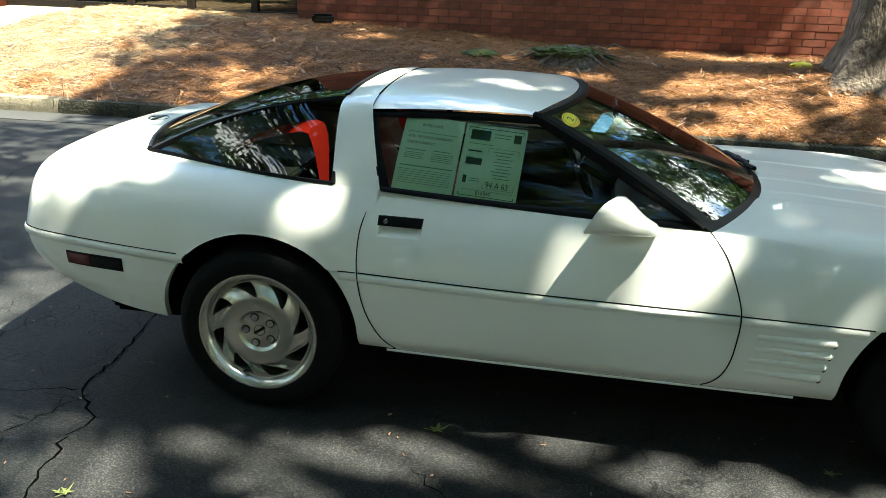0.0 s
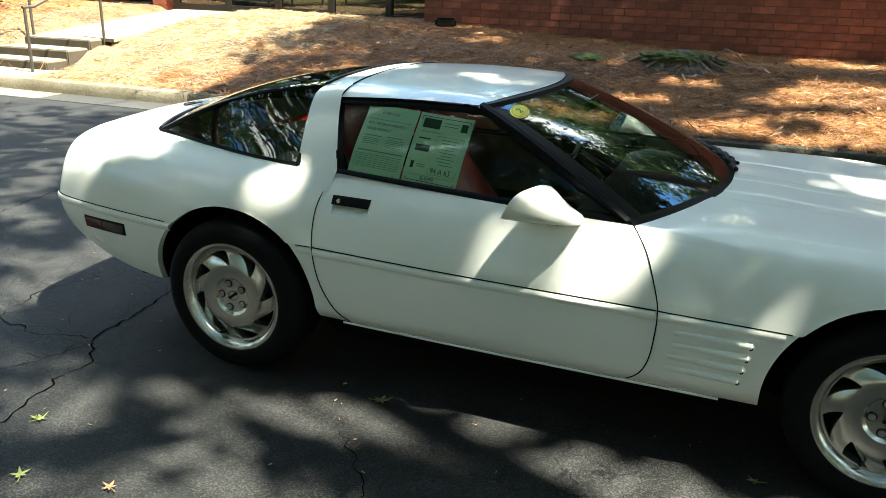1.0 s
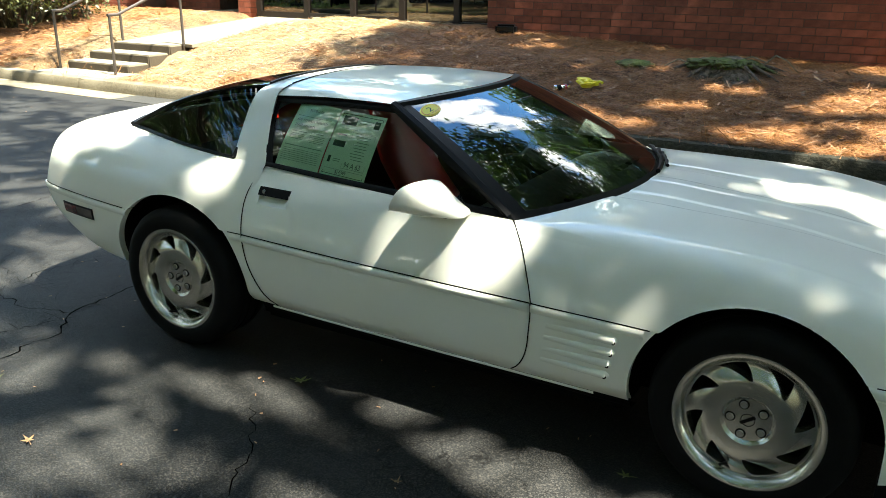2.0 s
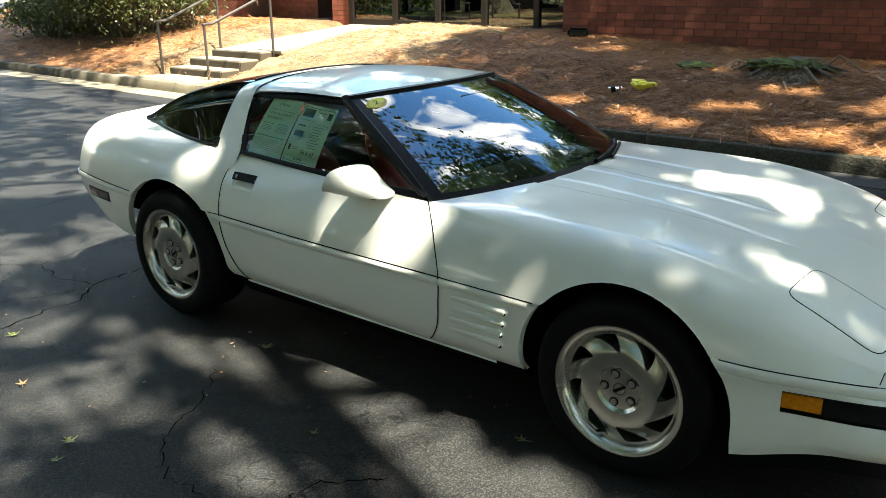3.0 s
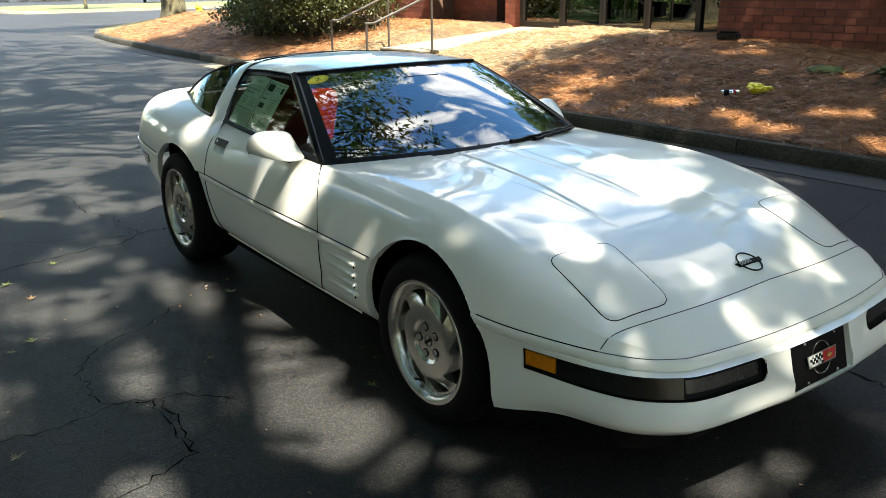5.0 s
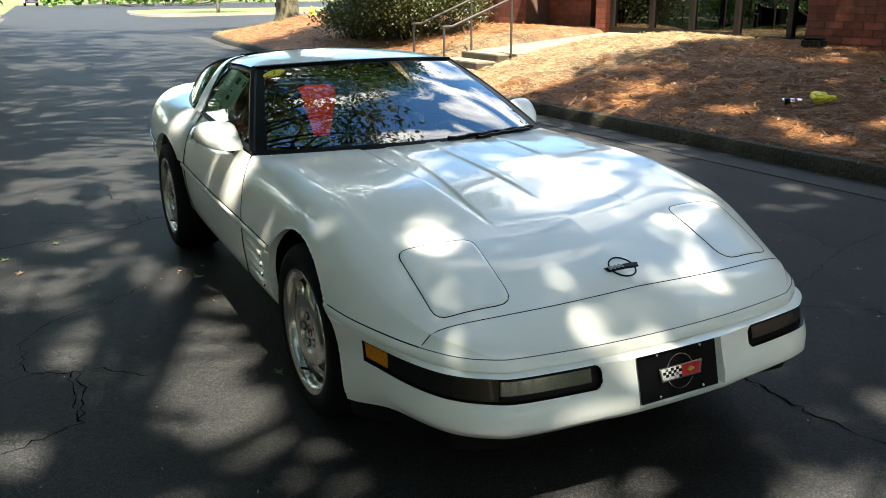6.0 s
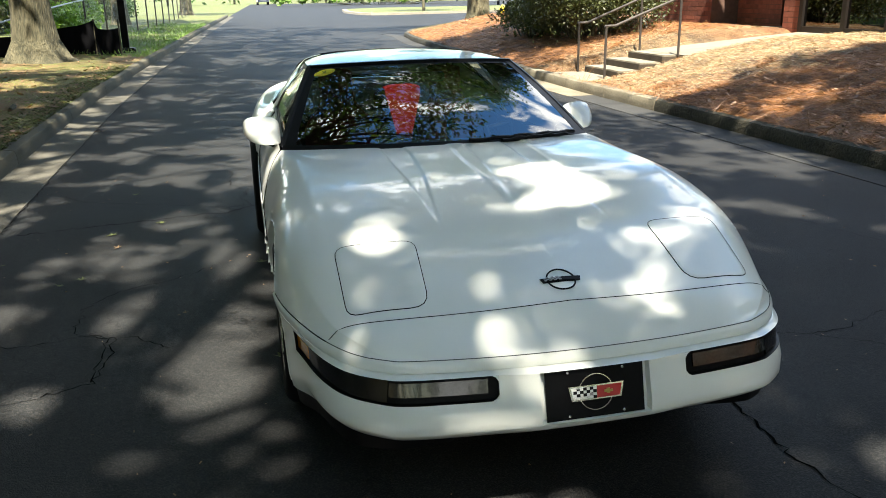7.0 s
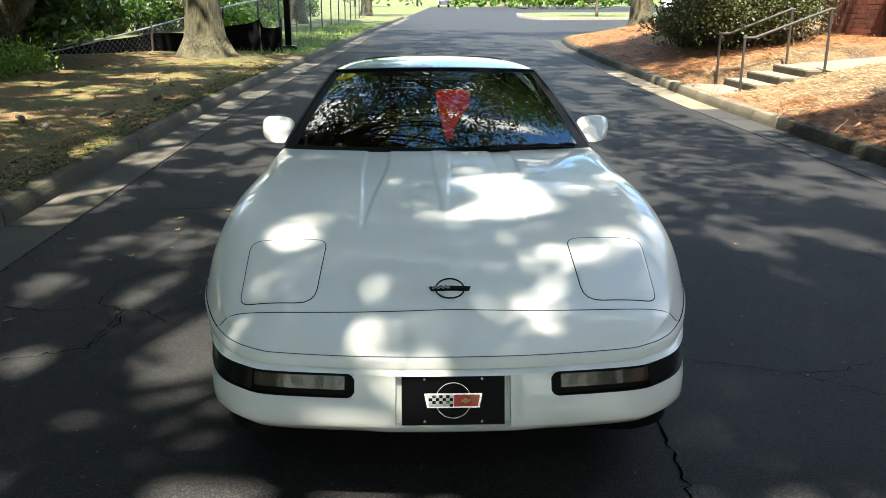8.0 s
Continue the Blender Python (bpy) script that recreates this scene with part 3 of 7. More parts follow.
    part("plate_recess", bm, PAINT, car, "recessed number plate surround")

    # seams of the shell: lamp lids, nose panel, edge of the clamshell
    def seam(name, pts, r=0.0026, parent=car, mat=SEAM):
        bm = bmesh.new()
        tube(bm, pts, r, 6)
        return part(name, bm, mat, parent)
    for sgn in (-1, 1):
        corner = [(1.688, 0.678), (1.703, 0.414), (2.000, 0.430), (1.966, 0.674)]
        rim = []
        for k in range(4):
            a, b, c = (Vector((*corner[(k + d) % 4], 0)) for d in (-1, 0, 1))
            p, q = b + (a - b).normalized() * (0.062 if k == 2 else 0.042), b + (c - b).normalized() * (0.062 if k == 2 else 0.042)
            rim += [((1 - w) ** 2) * p + 2 * w * (1 - w) * b + w * w * q for w in (0, 0.25, 0.5, 0.75, 1)]
            for w in (0.25, 0.5, 0.75):
                rim.append(lerp(q, c + (b - c).normalized() * (0.062 if k == 1 else 0.042), w))
        mid = sum(rim, Vector()) / len(rim)
        bm = bmesh.new()
        rows = []
        for s in (1.0, 0.985, 0.9, 0.7, 0.45, 0.2):
            row = []
            for p in rim + rim[:1]:
                q = mid + (p - mid) * s
                pt, n = shell_at(q.x, sgn * q.y)
                row.append(pt + n * (0.0005 if s == 1 else 0.0016))
            rows.append(row)
        sheet(bm, rows)
        pt, n = shell_at(mid.x, sgn * mid.y)
        last = [v for v in bm.verts][-len(rows[-1]):]
        bm.faces.new(last[:-1])
        bmesh.ops.remove_doubles(bm, verts=bm.verts[:], dist=1e-5)
        lid = part("headlamp_lid", bm, PAINT, car, "closed white pop-up headlamp lid")
        bm = bmesh.new()
        tube(bm, [shell_at(p.x, sgn * p.y)[0] for p in rim], 0.0019, 6, closed=True)
        part("lid_gap", bm, SEAM, lid)
    nose_seam = [(1.985, -0.736), (1.990, -0.705), (2.008, -0.63), (2.030, -0.5), (2.046, -0.3), (2.052, 0)]
    nf = through_points([(x, y, 0) for x, y in nose_seam + [(x, -y) for x, y in nose_seam[-2::-1]]])
    seam("hood_seam", [shell_at(*nf(k / 60)[:2])[0] for k in range(61)], 0.0016)
    for sgn in (-1, 1):
        turn_i = index_where(lambda p: p.x < 1.98) // 3 * 3
        seam("nose_groove", [Vector((p.x, sgn * p.y, p.z)) for p in line[:turn_i + 1:3]], 0.0015, mat=SOFT_SEAM)
        seam("belt_gap", [Vector((p.x, sgn * p.y, p.z)) for p in line[turn_i:stop:3] if p.x > 1.565], 0.0021)
        seam("belt_gap", [Vector((p.x, sgn * (p.y + 0.001), p.z)) for p in (shell(u, 1) for u in np.linspace(0, 1.17, 16))], 0.0022)
        seam("shell_gap", [Vector((p.x - 0.002, sgn * p.y, p.z)) for p in (shell(0, v) for v in np.linspace(0.84, 1, 24))], 0.0023)

    for sgn in (-1, 1):
        def side(rows):
            return [[Vector((p.x, sgn * p.y, p.z)) for p in row] for row in rows]
        # door
        zs = [0.264, 0.27, 0.28, 0.30, 0.33, 0.37, 0.42, 0.47, 0.52, 0.55, 0.58, 0.62, 0.66, 0.70, 0.722, 0.74, 0.757, 0.775, 0.791, 0.81, 1.0]
        ws = sorted(list(np.linspace(0, 1, 40)) + [0.054, 0.176])
        ws = [w for w in ws if w in (0.054, 0.176) or min(abs(w - 0.054), abs(w - 0.176)) > 0.008]
        rows = []
        for z in zs:
            row = []
            for w in ws:
                x = lerp(seam_rear(min(z, 0.86)), seam_front(min(z, 0.826)), w)
                zz = z if z < 0.9 else sill_z(x)
                zz = min(zz, sill_z(x))
                row.append(flank(x, zz))
            rows.append(row)
        door = panel("door", side(rows), PAINT, car, "white door with a recessed black handle", skip=lambda i, j: 0.72 < zs[i] < 0.79 and 0.053 < ws[j] < 0.1755)
        for nm, sf, top in (("door_gap", seam_rear, 0.874), ("door_gap", seam_front, 0.572)):
            seam(nm, [Vector((p.x, sgn * (p.y + 0.0015), p.z)) for p in (flank(sf(z), z) for z in np.linspace(0.275, top, 24))], 0.0024, door)
        # handle over a scooped recess
        hx = np.linspace(-0.774, -0.612, 12)
        bm = bmesh.new()
        sheet(bm, side([[flank(x, z) + Vector((0, d, 0)) for x in hx] for z, d in ((0.7925, -0.012), (0.790, 0.001), (0.774, 0.003), (0.758, 0.002), (0.756, -0.014))]))
        part("door_handle", bm, BLACK, door, "black flush door handle")
        bm = bmesh.new()
        sheet(bm, side([[flank(x, z) + Vector((0, -d * (1 if 0 < k < 11 else 0), 0)) for k, x in enumerate(hx)] for z, d in ((0.764, 0.026), (0.748, 0.024), (0.735, 0.017), (0.726, 0.006), (0.7205, -0.0005))]))
        part("handle_recess", bm, PAINT, door)
        bm = bmesh.new()
        bmesh.ops.create_cone(bm, cap_ends=True, segments=20, radius1=0.009, radius2=0.008, depth=0.006,
                              matrix=Matrix.Translation((-0.745, sgn * (flank(-0.745, 0.773).y + 0.004), 0.773)) @ Matrix.Rotation(radians(90), 4, "X"))
        part("door_lock", bm, CHROME, door)
        # lower wing behind the front wheel
        zs = [0.262, 0.27, 0.28, 0.30, 0.33, 0.36, 0.39, 0.42, 0.45, 0.48, 0.51, 0.54, 0.57]
        rows = [[flank(lerp(seam_front(z), 0.96, w), min(z, belt_z(lerp(seam_front(z), 0.96, w)))) for w in np.linspace(0, 1, 50)] for z in zs]
        wing = panel("lower_wing", side(rows), PAINT, car, "white lower wing with four louvres", arch=[(1.235, 0.32, 0.390)])
        for x0, x1, z in ((0.555, 0.800, 0.503), (0.549, 0.792, 0.457), (0.541, 0.782, 0.411), (0.535, 0.774, 0.365)):
            bm = bmesh.new()
            rows = []
            for k in range(15):
                w = k / 14
                x = lerp(x0, x1, w)
                hgt = 0.009 + 0.008 * w
                rise = 0.002 + 0.012 * ease(0, 1, w)
                rows.append([flank(x, z - hgt + 2 * hgt * q) + Vector((0, rise * math.sin(math.pi * q) ** 0.7, 0)) for q in np.linspace(0, 1, 9)])
            rows.append([flank(x1 + 0.012, z + 0.4 * (p.z - z)) for p in rows[-1]])
            sheet(bm, side(rows))
            louvre = part("louvre", bm, PAINT, wing)
            bm = bmesh.new()
            p = flank(x1, z)
            bmesh.ops.create_uvsphere(bm, u_segments=14, v_segments=8, radius=1, matrix=Matrix.Translation((x1 - 0.002, sgn * (p.y + 0.0082), z - 0.003)) @ Matrix.Diagonal((0.0075, 0.0045, 0.0085, 1)))
            part("louvre_opening", bm, SEAM, louvre, "dark louvre opening")
        # rear quarter, upper and lower
        rows = [[quarter(u, v) for v in np.linspace(0, 1, 30)] for u in np.linspace(0, 8, 120)]
        panel("rear_quarter", side(rows), PAINT, car, "white rear quarter panel", arch=[(-1.222, 0.325, 0.382)])
        low = [quarter(u, 1) for u in np.linspace(0, 8, 240)]
        bottom = spline((-2.30, -2.17, -2.04, -1.88, -1.6, -1.2, -0.82), (0.47, 0.435, 0.40, 0.355, 0.318, 0.29, 0.275))
        rows = []
        oo = [Vector((-abs(o.x) if p.x < -1.3 else 0.0, max(abs(o.y), 0.05), 0)).normalized() for o, p in zip(outward(low), low)]
        for w in np.linspace(0, 1, 54):
            row = []
            for p, o in zip(low, oo):
                zb = lerp(p.z, bottom(p.x), w)
                q = p - o * (0.055 * w ** 2.5)
                row.append(Vector((q.x, q.y, zb)))
            rows.append(row)
        cut = next(i for i, p in enumerate(low) if p.x < -1.222)
        srows = []
        for w in np.linspace(0, 1, 64):
            z = lerp(0.592, 0.272, w)
            srows.append([flank(q, z) for q in np.linspace(seam_rear(z), -1.02, 60)])
        panel("rear_sill", side(srows), PAINT, car, "white sill ahead of the rear wheel", arch=[(-1.222, 0.325, 0.376)])
        panel("rear_bumper_corner", side([row[cut:] for row in rows]), PAINT, car, "white rear bumper corner", arch=[(-1.222, 0.325, 0.385)])
        # side moulding along the belt
        def strip(pts, nm="side_moulding"):
            bm = bmesh.new()
            prof = ((-0.003, -0.004), (-0.004, 0.006), (-0.012, 0.010), (-0.026, 0.009), (-0.034, 0.003), (-0.035, -0.006))
            sheet(bm, side([[p + o * d + Vector((0, 0, dz)) for p, o in pts] for dz, d in prof]))
            part(nm, bm, PAINT, car, "white side moulding")
        strip([(Vector((x, belt_y(x), belt_z(x))), Vector((0, 1, 0))) for x in np.linspace(-0.833, 0.488, 40)])
        strip([(Vector((x, belt_y(x), belt_z(x))), Vector((0, 1, 0))) for x in np.linspace(0.498, 0.895, 22)])
        strip([(Vector((x, belt_y(x), belt_z(x) + 0.001)), Vector((0, 1, 0))) for x in np.linspace(-0.905, -0.844, 8)])
        strip([(p, o) for p, o in zip(low, oo) if p.x < -1.494])
        for lo_x, hi_x in ((-0.835, 0.49),):
            seam("moulding_gap", [Vector((x, sgn * (belt_y(x) + 0.001), belt_z(x))) for x in np.linspace(lo_x, hi_x, 30)], 0.0024)
        seam("moulding_gap", [Vector((p.x, sgn * (p.y + 0.001), p.z)) for p in low if p.x < -1.52], 0.002)
        seam("moulding_gap", [Vector((p.x, sgn * (p.y + 0.001), p.z)) for p in low if -0.91 < p.x < -0.838], 0.002)
        # rear side marker: red and smoked halves in a dark bezel
        def tail_point(x, z, off):
            i = min(range(len(low)), key=lambda k: abs(low[k].x - x))
            p, o = low[i], oo[i]
            w = (p.z - z) / (p.z - bottom(p.x))
            q = p - o * (0.055 * w ** 2.5) + o * off
            return Vector((x, sgn * q.y, z))
        marker = None
        for nm, x0, x1, z0, z1, off, mat, lb in (("side_marker", -2.012, -1.756, 0.503, 0.558, 0.002, BLACK, "dark rear side marker lamp"), ("red_lens", -2.004, -1.90, 0.510, 0.551, 0.005, RED_LENS, "red lens"),
                                                 ("smoked_lens", -1.895, -1.764, 0.510, 0.551, 0.005, SMOKED, "smoked lens")):
            bm = bmesh.new()
            sheet(bm, [[tail_point(x, z, off) for x in np.linspace(x0, x1, 8)] for z in np.linspace(z0, z1, 4)])
            thicken(bm, 0.005)
            ob = part(nm, bm, mat, marker or car, lb)
            marker = marker or ob
        # black sill strip below the door
        bm = bmesh.new()
        rows = [[Vector((x, sgn * (belt_y(x) + d), z)) for x in np.linspace(-0.80, 0.85, 30)] for z, d in ((0.275, -0.07), (0.262, -0.066), (0.245, -0.075), (0.225, -0.10), (0.215, -0.16))]
        sheet(bm, rows)
        part("sill", bm, LINER, car, "dark sill underside")
        bm = bmesh.new()
        tube(bm, [(x, sgn * (belt_y(x) - 0.072), 0.261) for x in np.linspace(-0.74, 0.72, 24)], 0.007, 8)
        part("sill_lip", bm, PAINT, car, "white rolled lip of the sill")
        # wheel wells
        for cx, y0, y1 in ((1.235, 0.52, 0.765), (-1.222, 0.52, 0.765)):
            bm = bmesh.new()
            rows = []
            for y in (y0, y1):
                rows.append([Vector((cx + 0.402 * math.cos(a), sgn * y, 0.32 + 0.405 * math.sin(a))) for a in np.linspace(0.05, math.pi - 0.05, 32)])
            g = sheet(bm, rows)
            bm.faces.new(g[0])
            part("wheel_well", bm, LINER, car)
    # rear deck and tail
    rows = []
    for u in np.linspace(4, 8, 24):
        e = quarter(u, 0)
        front = e.x - 0.10 * (1 - ease(4, 5.6, u))
        rows.append([Vector((lerp(front, e.x, (y / e.y) ** 2) if u < 5.6 else e.x - 0.012 * (1 - (y / e.y) ** 2), y, e.z + 0.016 * (1 - (y / e.y) ** 2))) for y in np.linspace(0, e.y, 16)])
    panel("rear_deck", rows, PAINT, car, "white rear deck behind the hatch", mirror=True)
    rows = [[Vector((quarter(8, v).x - 0.012 * (1 - w * w), quarter(8, v).y * w, quarter(8, v).z)) for w in np.linspace(0, 1, 14)] for v in np.linspace(0, 1, 14)]
    rows += [[Vector((-2.312 + 0.09 * k + 0.012 * w * w, 0.51 * w, 0.618 - 0.2 * k)) for w in np.linspace(0, 1, 14)] for k in (0.3, 0.7, 1.0)]
    panel("tail_panel", rows, PAINT, car, "white tail panel", mirror=True)
    # dark underbody
    bm = bmesh.new()
    for lo, hi in (((-2.05, -0.52, 0.17), (2.02, 0.52, 0.5)), ((-0.83, -0.76, 0.19), (0.83, 0.76, 0.5)), ((1.63, -0.66, 0.24), (1.95, 0.66, 0.5)), ((-2.1, -0.62, 0.38), (-1.62, 0.62, 0.6))):
        box(bm, lo, hi, 0.03)
    part("underbody", bm, LINER, car, "dark underbody")
    return bumper_point, cols, plate_i


# ---- greenhouse ----
def ws_top(w):
    return Vector((-0.10 - 0.15 * w * w, 0.552 * w, 1.172 - 0.024 * w * w))


def ws_base(w):
    return Vector((0.64 - 0.27 * w * w, 0.757 * w, 0.848 - 0.022 * w * w))


def windscreen_at(w, s, off=0.0):
    """w from -1 to 1 across, s from base (0) to top (1)."""
    p = lerp(ws_base(w), ws_top(w), s)
    n = Vector((0.42, 0.25 * w, 0.9)).normalized()
    return p + n * (0.035 * 4 * s * (1 - s) * (1 - 0.3 * w * w) * 0.6 + off)


HOOP = [(0.726, 0.872), (0.678, 0.95), (0.625, 1.03), (0.575, 1.095), (0.530, 1.138), (0.44, 1.166), (0.25, 1.183), (0.0, 1.189)]
_hoop = through_points([(y, z, 0) for y, z in HOOP])


def hoop_at(s, w):
    """The roof hoop: s from the base (0) to the crown (1), w from its front edge to its rear edge."""
    p = _hoop(s)
    k = min(1, max(0, (p.y - 0.872) / 0.27))
    front, rear = lerp(-0.783, -0.862, k), lerp(-0.963, -0.990, k)
    return Vector((lerp(front, rear, w), p.x - 0.006 * w * k, p.y - 0.012 * w * w * (1 if k > 0.9 else k)))


def roof_edge(w):
    """The side edge of the roof panel, from the windscreen (0) to the hoop (1)."""
    a, b = Vector((-0.258, 0.548, 1.142)), hoop_at(0.50, 0)
    p = lerp(a, b, w)
    p.z = lerp(1.146, 1.128, w) + 0.008 * math.sin(math.pi * w)
    p.y = lerp(0.556, 0.533, w) + 0.006 * math.sin(math.pi * w)
    return p


def side_glass_at(s, w, off=0.0):
    """Door glass: w from rear (0) to front (1), s from sill to roof."""
    x0 = lerp(-0.775, 0.335, w)
    base = Vector((x0, belt_y(x0) - 0.122, sill_z(x0) + 0.004))
    top = roof_edge(1 - w) + Vector((0, -0.008, -0.018))
    p = lerp(base, top, s)
    return p + Vector((0, 0.022 * 4 * s * (1 - s) * (1 - 0.5 * w) + off, off * 0.4))


QTIP = Vector((-1.77, 0.553, 0.916))


def quarter_top(w):
    a, b = hoop_at(0.50, 1) + Vector((-0.004, 0, -0.010)), QTIP
    p = lerp(a, b, w)
    return p + Vector((0.0, 0.030, 0.050)) * math.sin(math.pi * w) * 1.0


def quarter_base(w):
    u = lerp(0.82, 4.02, w)
    return quarter(u, 0) + Vector((0, -0.004, 0.004))


def build_greenhouse(car):
    bm = bmesh.new()
    sheet(bm, [[windscreen_at(w, s) for w in np.linspace(-1, 1, 40)] for s in np.linspace(-0.06, 1, 24)])
    screen = part("windscreen", bm, WINDSCREEN, car, "raked tinted windscreen")
    bm = bmesh.new()
    sheet(bm, [[windscreen_at(w, s, 0.0015) for w in np.linspace(-1, 1, 40)] for s in (-0.06, 0.035)])
    sheet(bm, [[windscreen_at(w, s, 0.0015) for w in np.linspace(-1, 1, 40)] for s in (0.975, 1.0)])
    for side in (-1, 1):
        sheet(bm, [[windscreen_at(side * w, s, 0.0013) for w in (0.925, 0.96, 1.0)] for s in np.linspace(-0.06, 1.0, 20)])
    part("black_border", bm, BLACK, screen)
    bm = bmesh.new()
    sheet(bm, [[ws_top(w) + Vector((dx, 0, dz)) for w in np.linspace(-1, 1, 40)] for dx, dz in ((0.03, -0.012), (0.022, 0.006), (0.0, 0.008), (-0.016, 0.0))])
    part("header_trim", bm, BLACK, car, "black windscreen header trim")
    # roof panel
    rows = []
    for w in np.linspace(0, 1, 30):
        e = roof_edge(w)
        xc = lerp(-0.118, -0.862, w)
        zc = lerp(1.176, 1.189, w) + 0.012 * math.sin(math.pi * w)
        row = []
        for q in np.linspace(0, 1, 34):
            x = lerp(xc, e.x, q ** 2)
            drop = 0.55 * q ** 2.2 + 0.45 * q ** 9
            row.append(Vector((x, e.y * (q if q < 0.9 else 0.9 + (q - 0.9) * 1.0), lerp(zc, e.z, drop))))
        rows.append(row)
    panel("roof_panel", rows, PAINT, car, "white lift-out roof panel", mirror=True)
    # hoop
    panel("roof_hoop", [[hoop_at(s, w) for s in np.linspace(0, 1, 44)] for w in np.linspace(0, 1, 10)], PAINT, car, "white roof hoop", mirror=True)
    bm = bmesh.new()
    full = [hoop_at(s, 0.0) for s in np.linspace(0.50, 1, 24)]
    tube(bm, full + [Vector((p.x, -p.y, p.z)) for p in full[-2::-1]], 0.0032, 6)
    part("roof_gap", bm, SEAM, car)
    # hatch glass
    def hatch(w, s):
        e0, e1 = hoop_at(lerp(1.0, 0.50, abs(w)), 1), Vector((lerp(-1.90, QTIP.x, w * w), 0.553 * abs(w), lerp(0.936, 0.916, w * w)))
        side = quarter_top(s)
        p = lerp(e0, e1, s)
        p.z += 0.050 * math.sin(math.pi * s)
        p.y += 0.030 * math.sin(math.pi * s) * abs(w)
        return Vector((p.x, math.copysign(p.y, w) if w else 0.0, p.z))
    bm = bmesh.new()
    sheet(bm, [[hatch(w, s) for w in np.linspace(-1, 1, 41)] for s in np.linspace(0, 1, 24)])
    hg = part("rear_hatch", bm, HATCHGLASS, car, "dark curved glass hatch")
    bm = bmesh.new()
    tube(bm, [hatch(w, 1) + Vector((0, 0, 0.002)) for w in np.linspace(-1, 1, 41)], 0.012, 6)
    part("hatch_trim", bm, BLACK, hg)
    bm = bmesh.new()
    tube(bm, [hatch(w, 0) + Vector((0, 0, 0.001)) for w in np.linspace(-1, 1, 41)], 0.010, 6)
    part("hatch_trim", bm, BLACK, hg)
    for sgn in (-1, 1):
        def fl(p):
            return Vector((p.x, sgn * p.y, p.z))
        bm = bmesh.new()
        sheet(bm, [[fl(lerp(quarter_base(w), quarter_top(w), s) + Vector((0, 0.012 * math.sin(math.pi * s) * (1 - w), 0))) for w in np.linspace(0, 0.985, 30)] for s in np.linspace(0, 1, 10)])
        qw = part("quarter_window", bm, QUARTERGLASS, car, "dark tinted triangular quarter window")
        bm = bmesh.new()
        tube(bm, [fl(quarter_base(w)) for w in np.linspace(0, 1, 30)], 0.009, 6)
        tube(bm, [fl(lerp(quarter_base(0), quarter_top(0), s) + Vector((0, 0.006, 0))) for s in np.linspace(0, 1, 12)], 0.010, 6)
        sheet(bm, [[fl(quarter_top(w) + Vector((0, dy, dz))) for w in np.linspace(0, 1, 30)] for dy, dz in ((0.010, -0.022), (0.008, 0.0), (-0.008, 0.007), (-0.034, 0.006))])
        part("window_seal", bm, BLACK, qw)
        bm = bmesh.new()
        sheet(bm, [[fl(side_glass_at(s, w)) for w in np.linspace(0, 1, 30)] for s in np.linspace(0, 1, 14)])
        sg = part("side_window", bm, SIDEGLASS, car, "tinted door window")
        bm = bmesh.new()
        sheet(bm, [[fl(side_glass_at(s, w, o)) for w in np.linspace(-0.005, 1, 30)] for s, o in ((0.050, 0.003), (0.03, 0.008), (0.0, 0.012), (-0.03, 0.012))])
        sheet(bm, [[fl(side_glass_at(s, w, o)) for w in np.linspace(-0.005, 1, 30)] for s, o in ((0.945, 0.003), (0.965, 0.008), (1.0, 0.010), (1.03, 0.004))])
        sheet(bm, [[fl(side_glass_at(s, w, 0.004)) for s in np.linspace(0, 1, 12)] for w in (-0.008, 0.028)])
        part("window_seal", bm, BLACK, sg)
        # windscreen pillar: a black bar of some width
        bm = bmesh.new()
        rows = []
        for s in np.linspace(0.015, 1.0, 20):
            a = windscreen_at(1, s) + Vector((0.0, -0.022, 0.004))
            b = windscreen_at(1, s) + Vector((-0.012, 0.012, 0.004))
            c = side_glass_at(min(max(s, 0), 1), 1.0) + Vector((-0.010, 0.006, 0))
            rows.append([fl(a + Vector((0, 0.0, -0.006))), fl(a), fl(lerp(a, b, 0.5) + Vector((0.003, 0, 0.006))), fl(b), fl(lerp(b, c, 0.5) + Vector((0.004, 0.008, 0))), fl(c + Vector((0, 0.004, 0))), fl(c + Vector((0, -0.01, 0)))])
        sheet(bm, rows)
        part("windscreen_pillar", bm, BLACK, car, "black windscreen pillar")
    # wipers on the black cowl
    bm = bmesh.new()
    for w0, w1, s0, off, thick in ((0.88, 0.1, 0.005, 0.014, 0.010), (0.80, 0.30, -0.02, 0.020, 0.008)):
        tube(bm, [windscreen_at(lerp(w0, w1, k / 14), s0 + 0.012 * math.sin(math.pi * k / 14), off + 0.004 * math.sin(k * 1.9)) for k in range(15)], thick, 8)
    part("wiper", bm, BLACK, car, "black windscreen wipers")


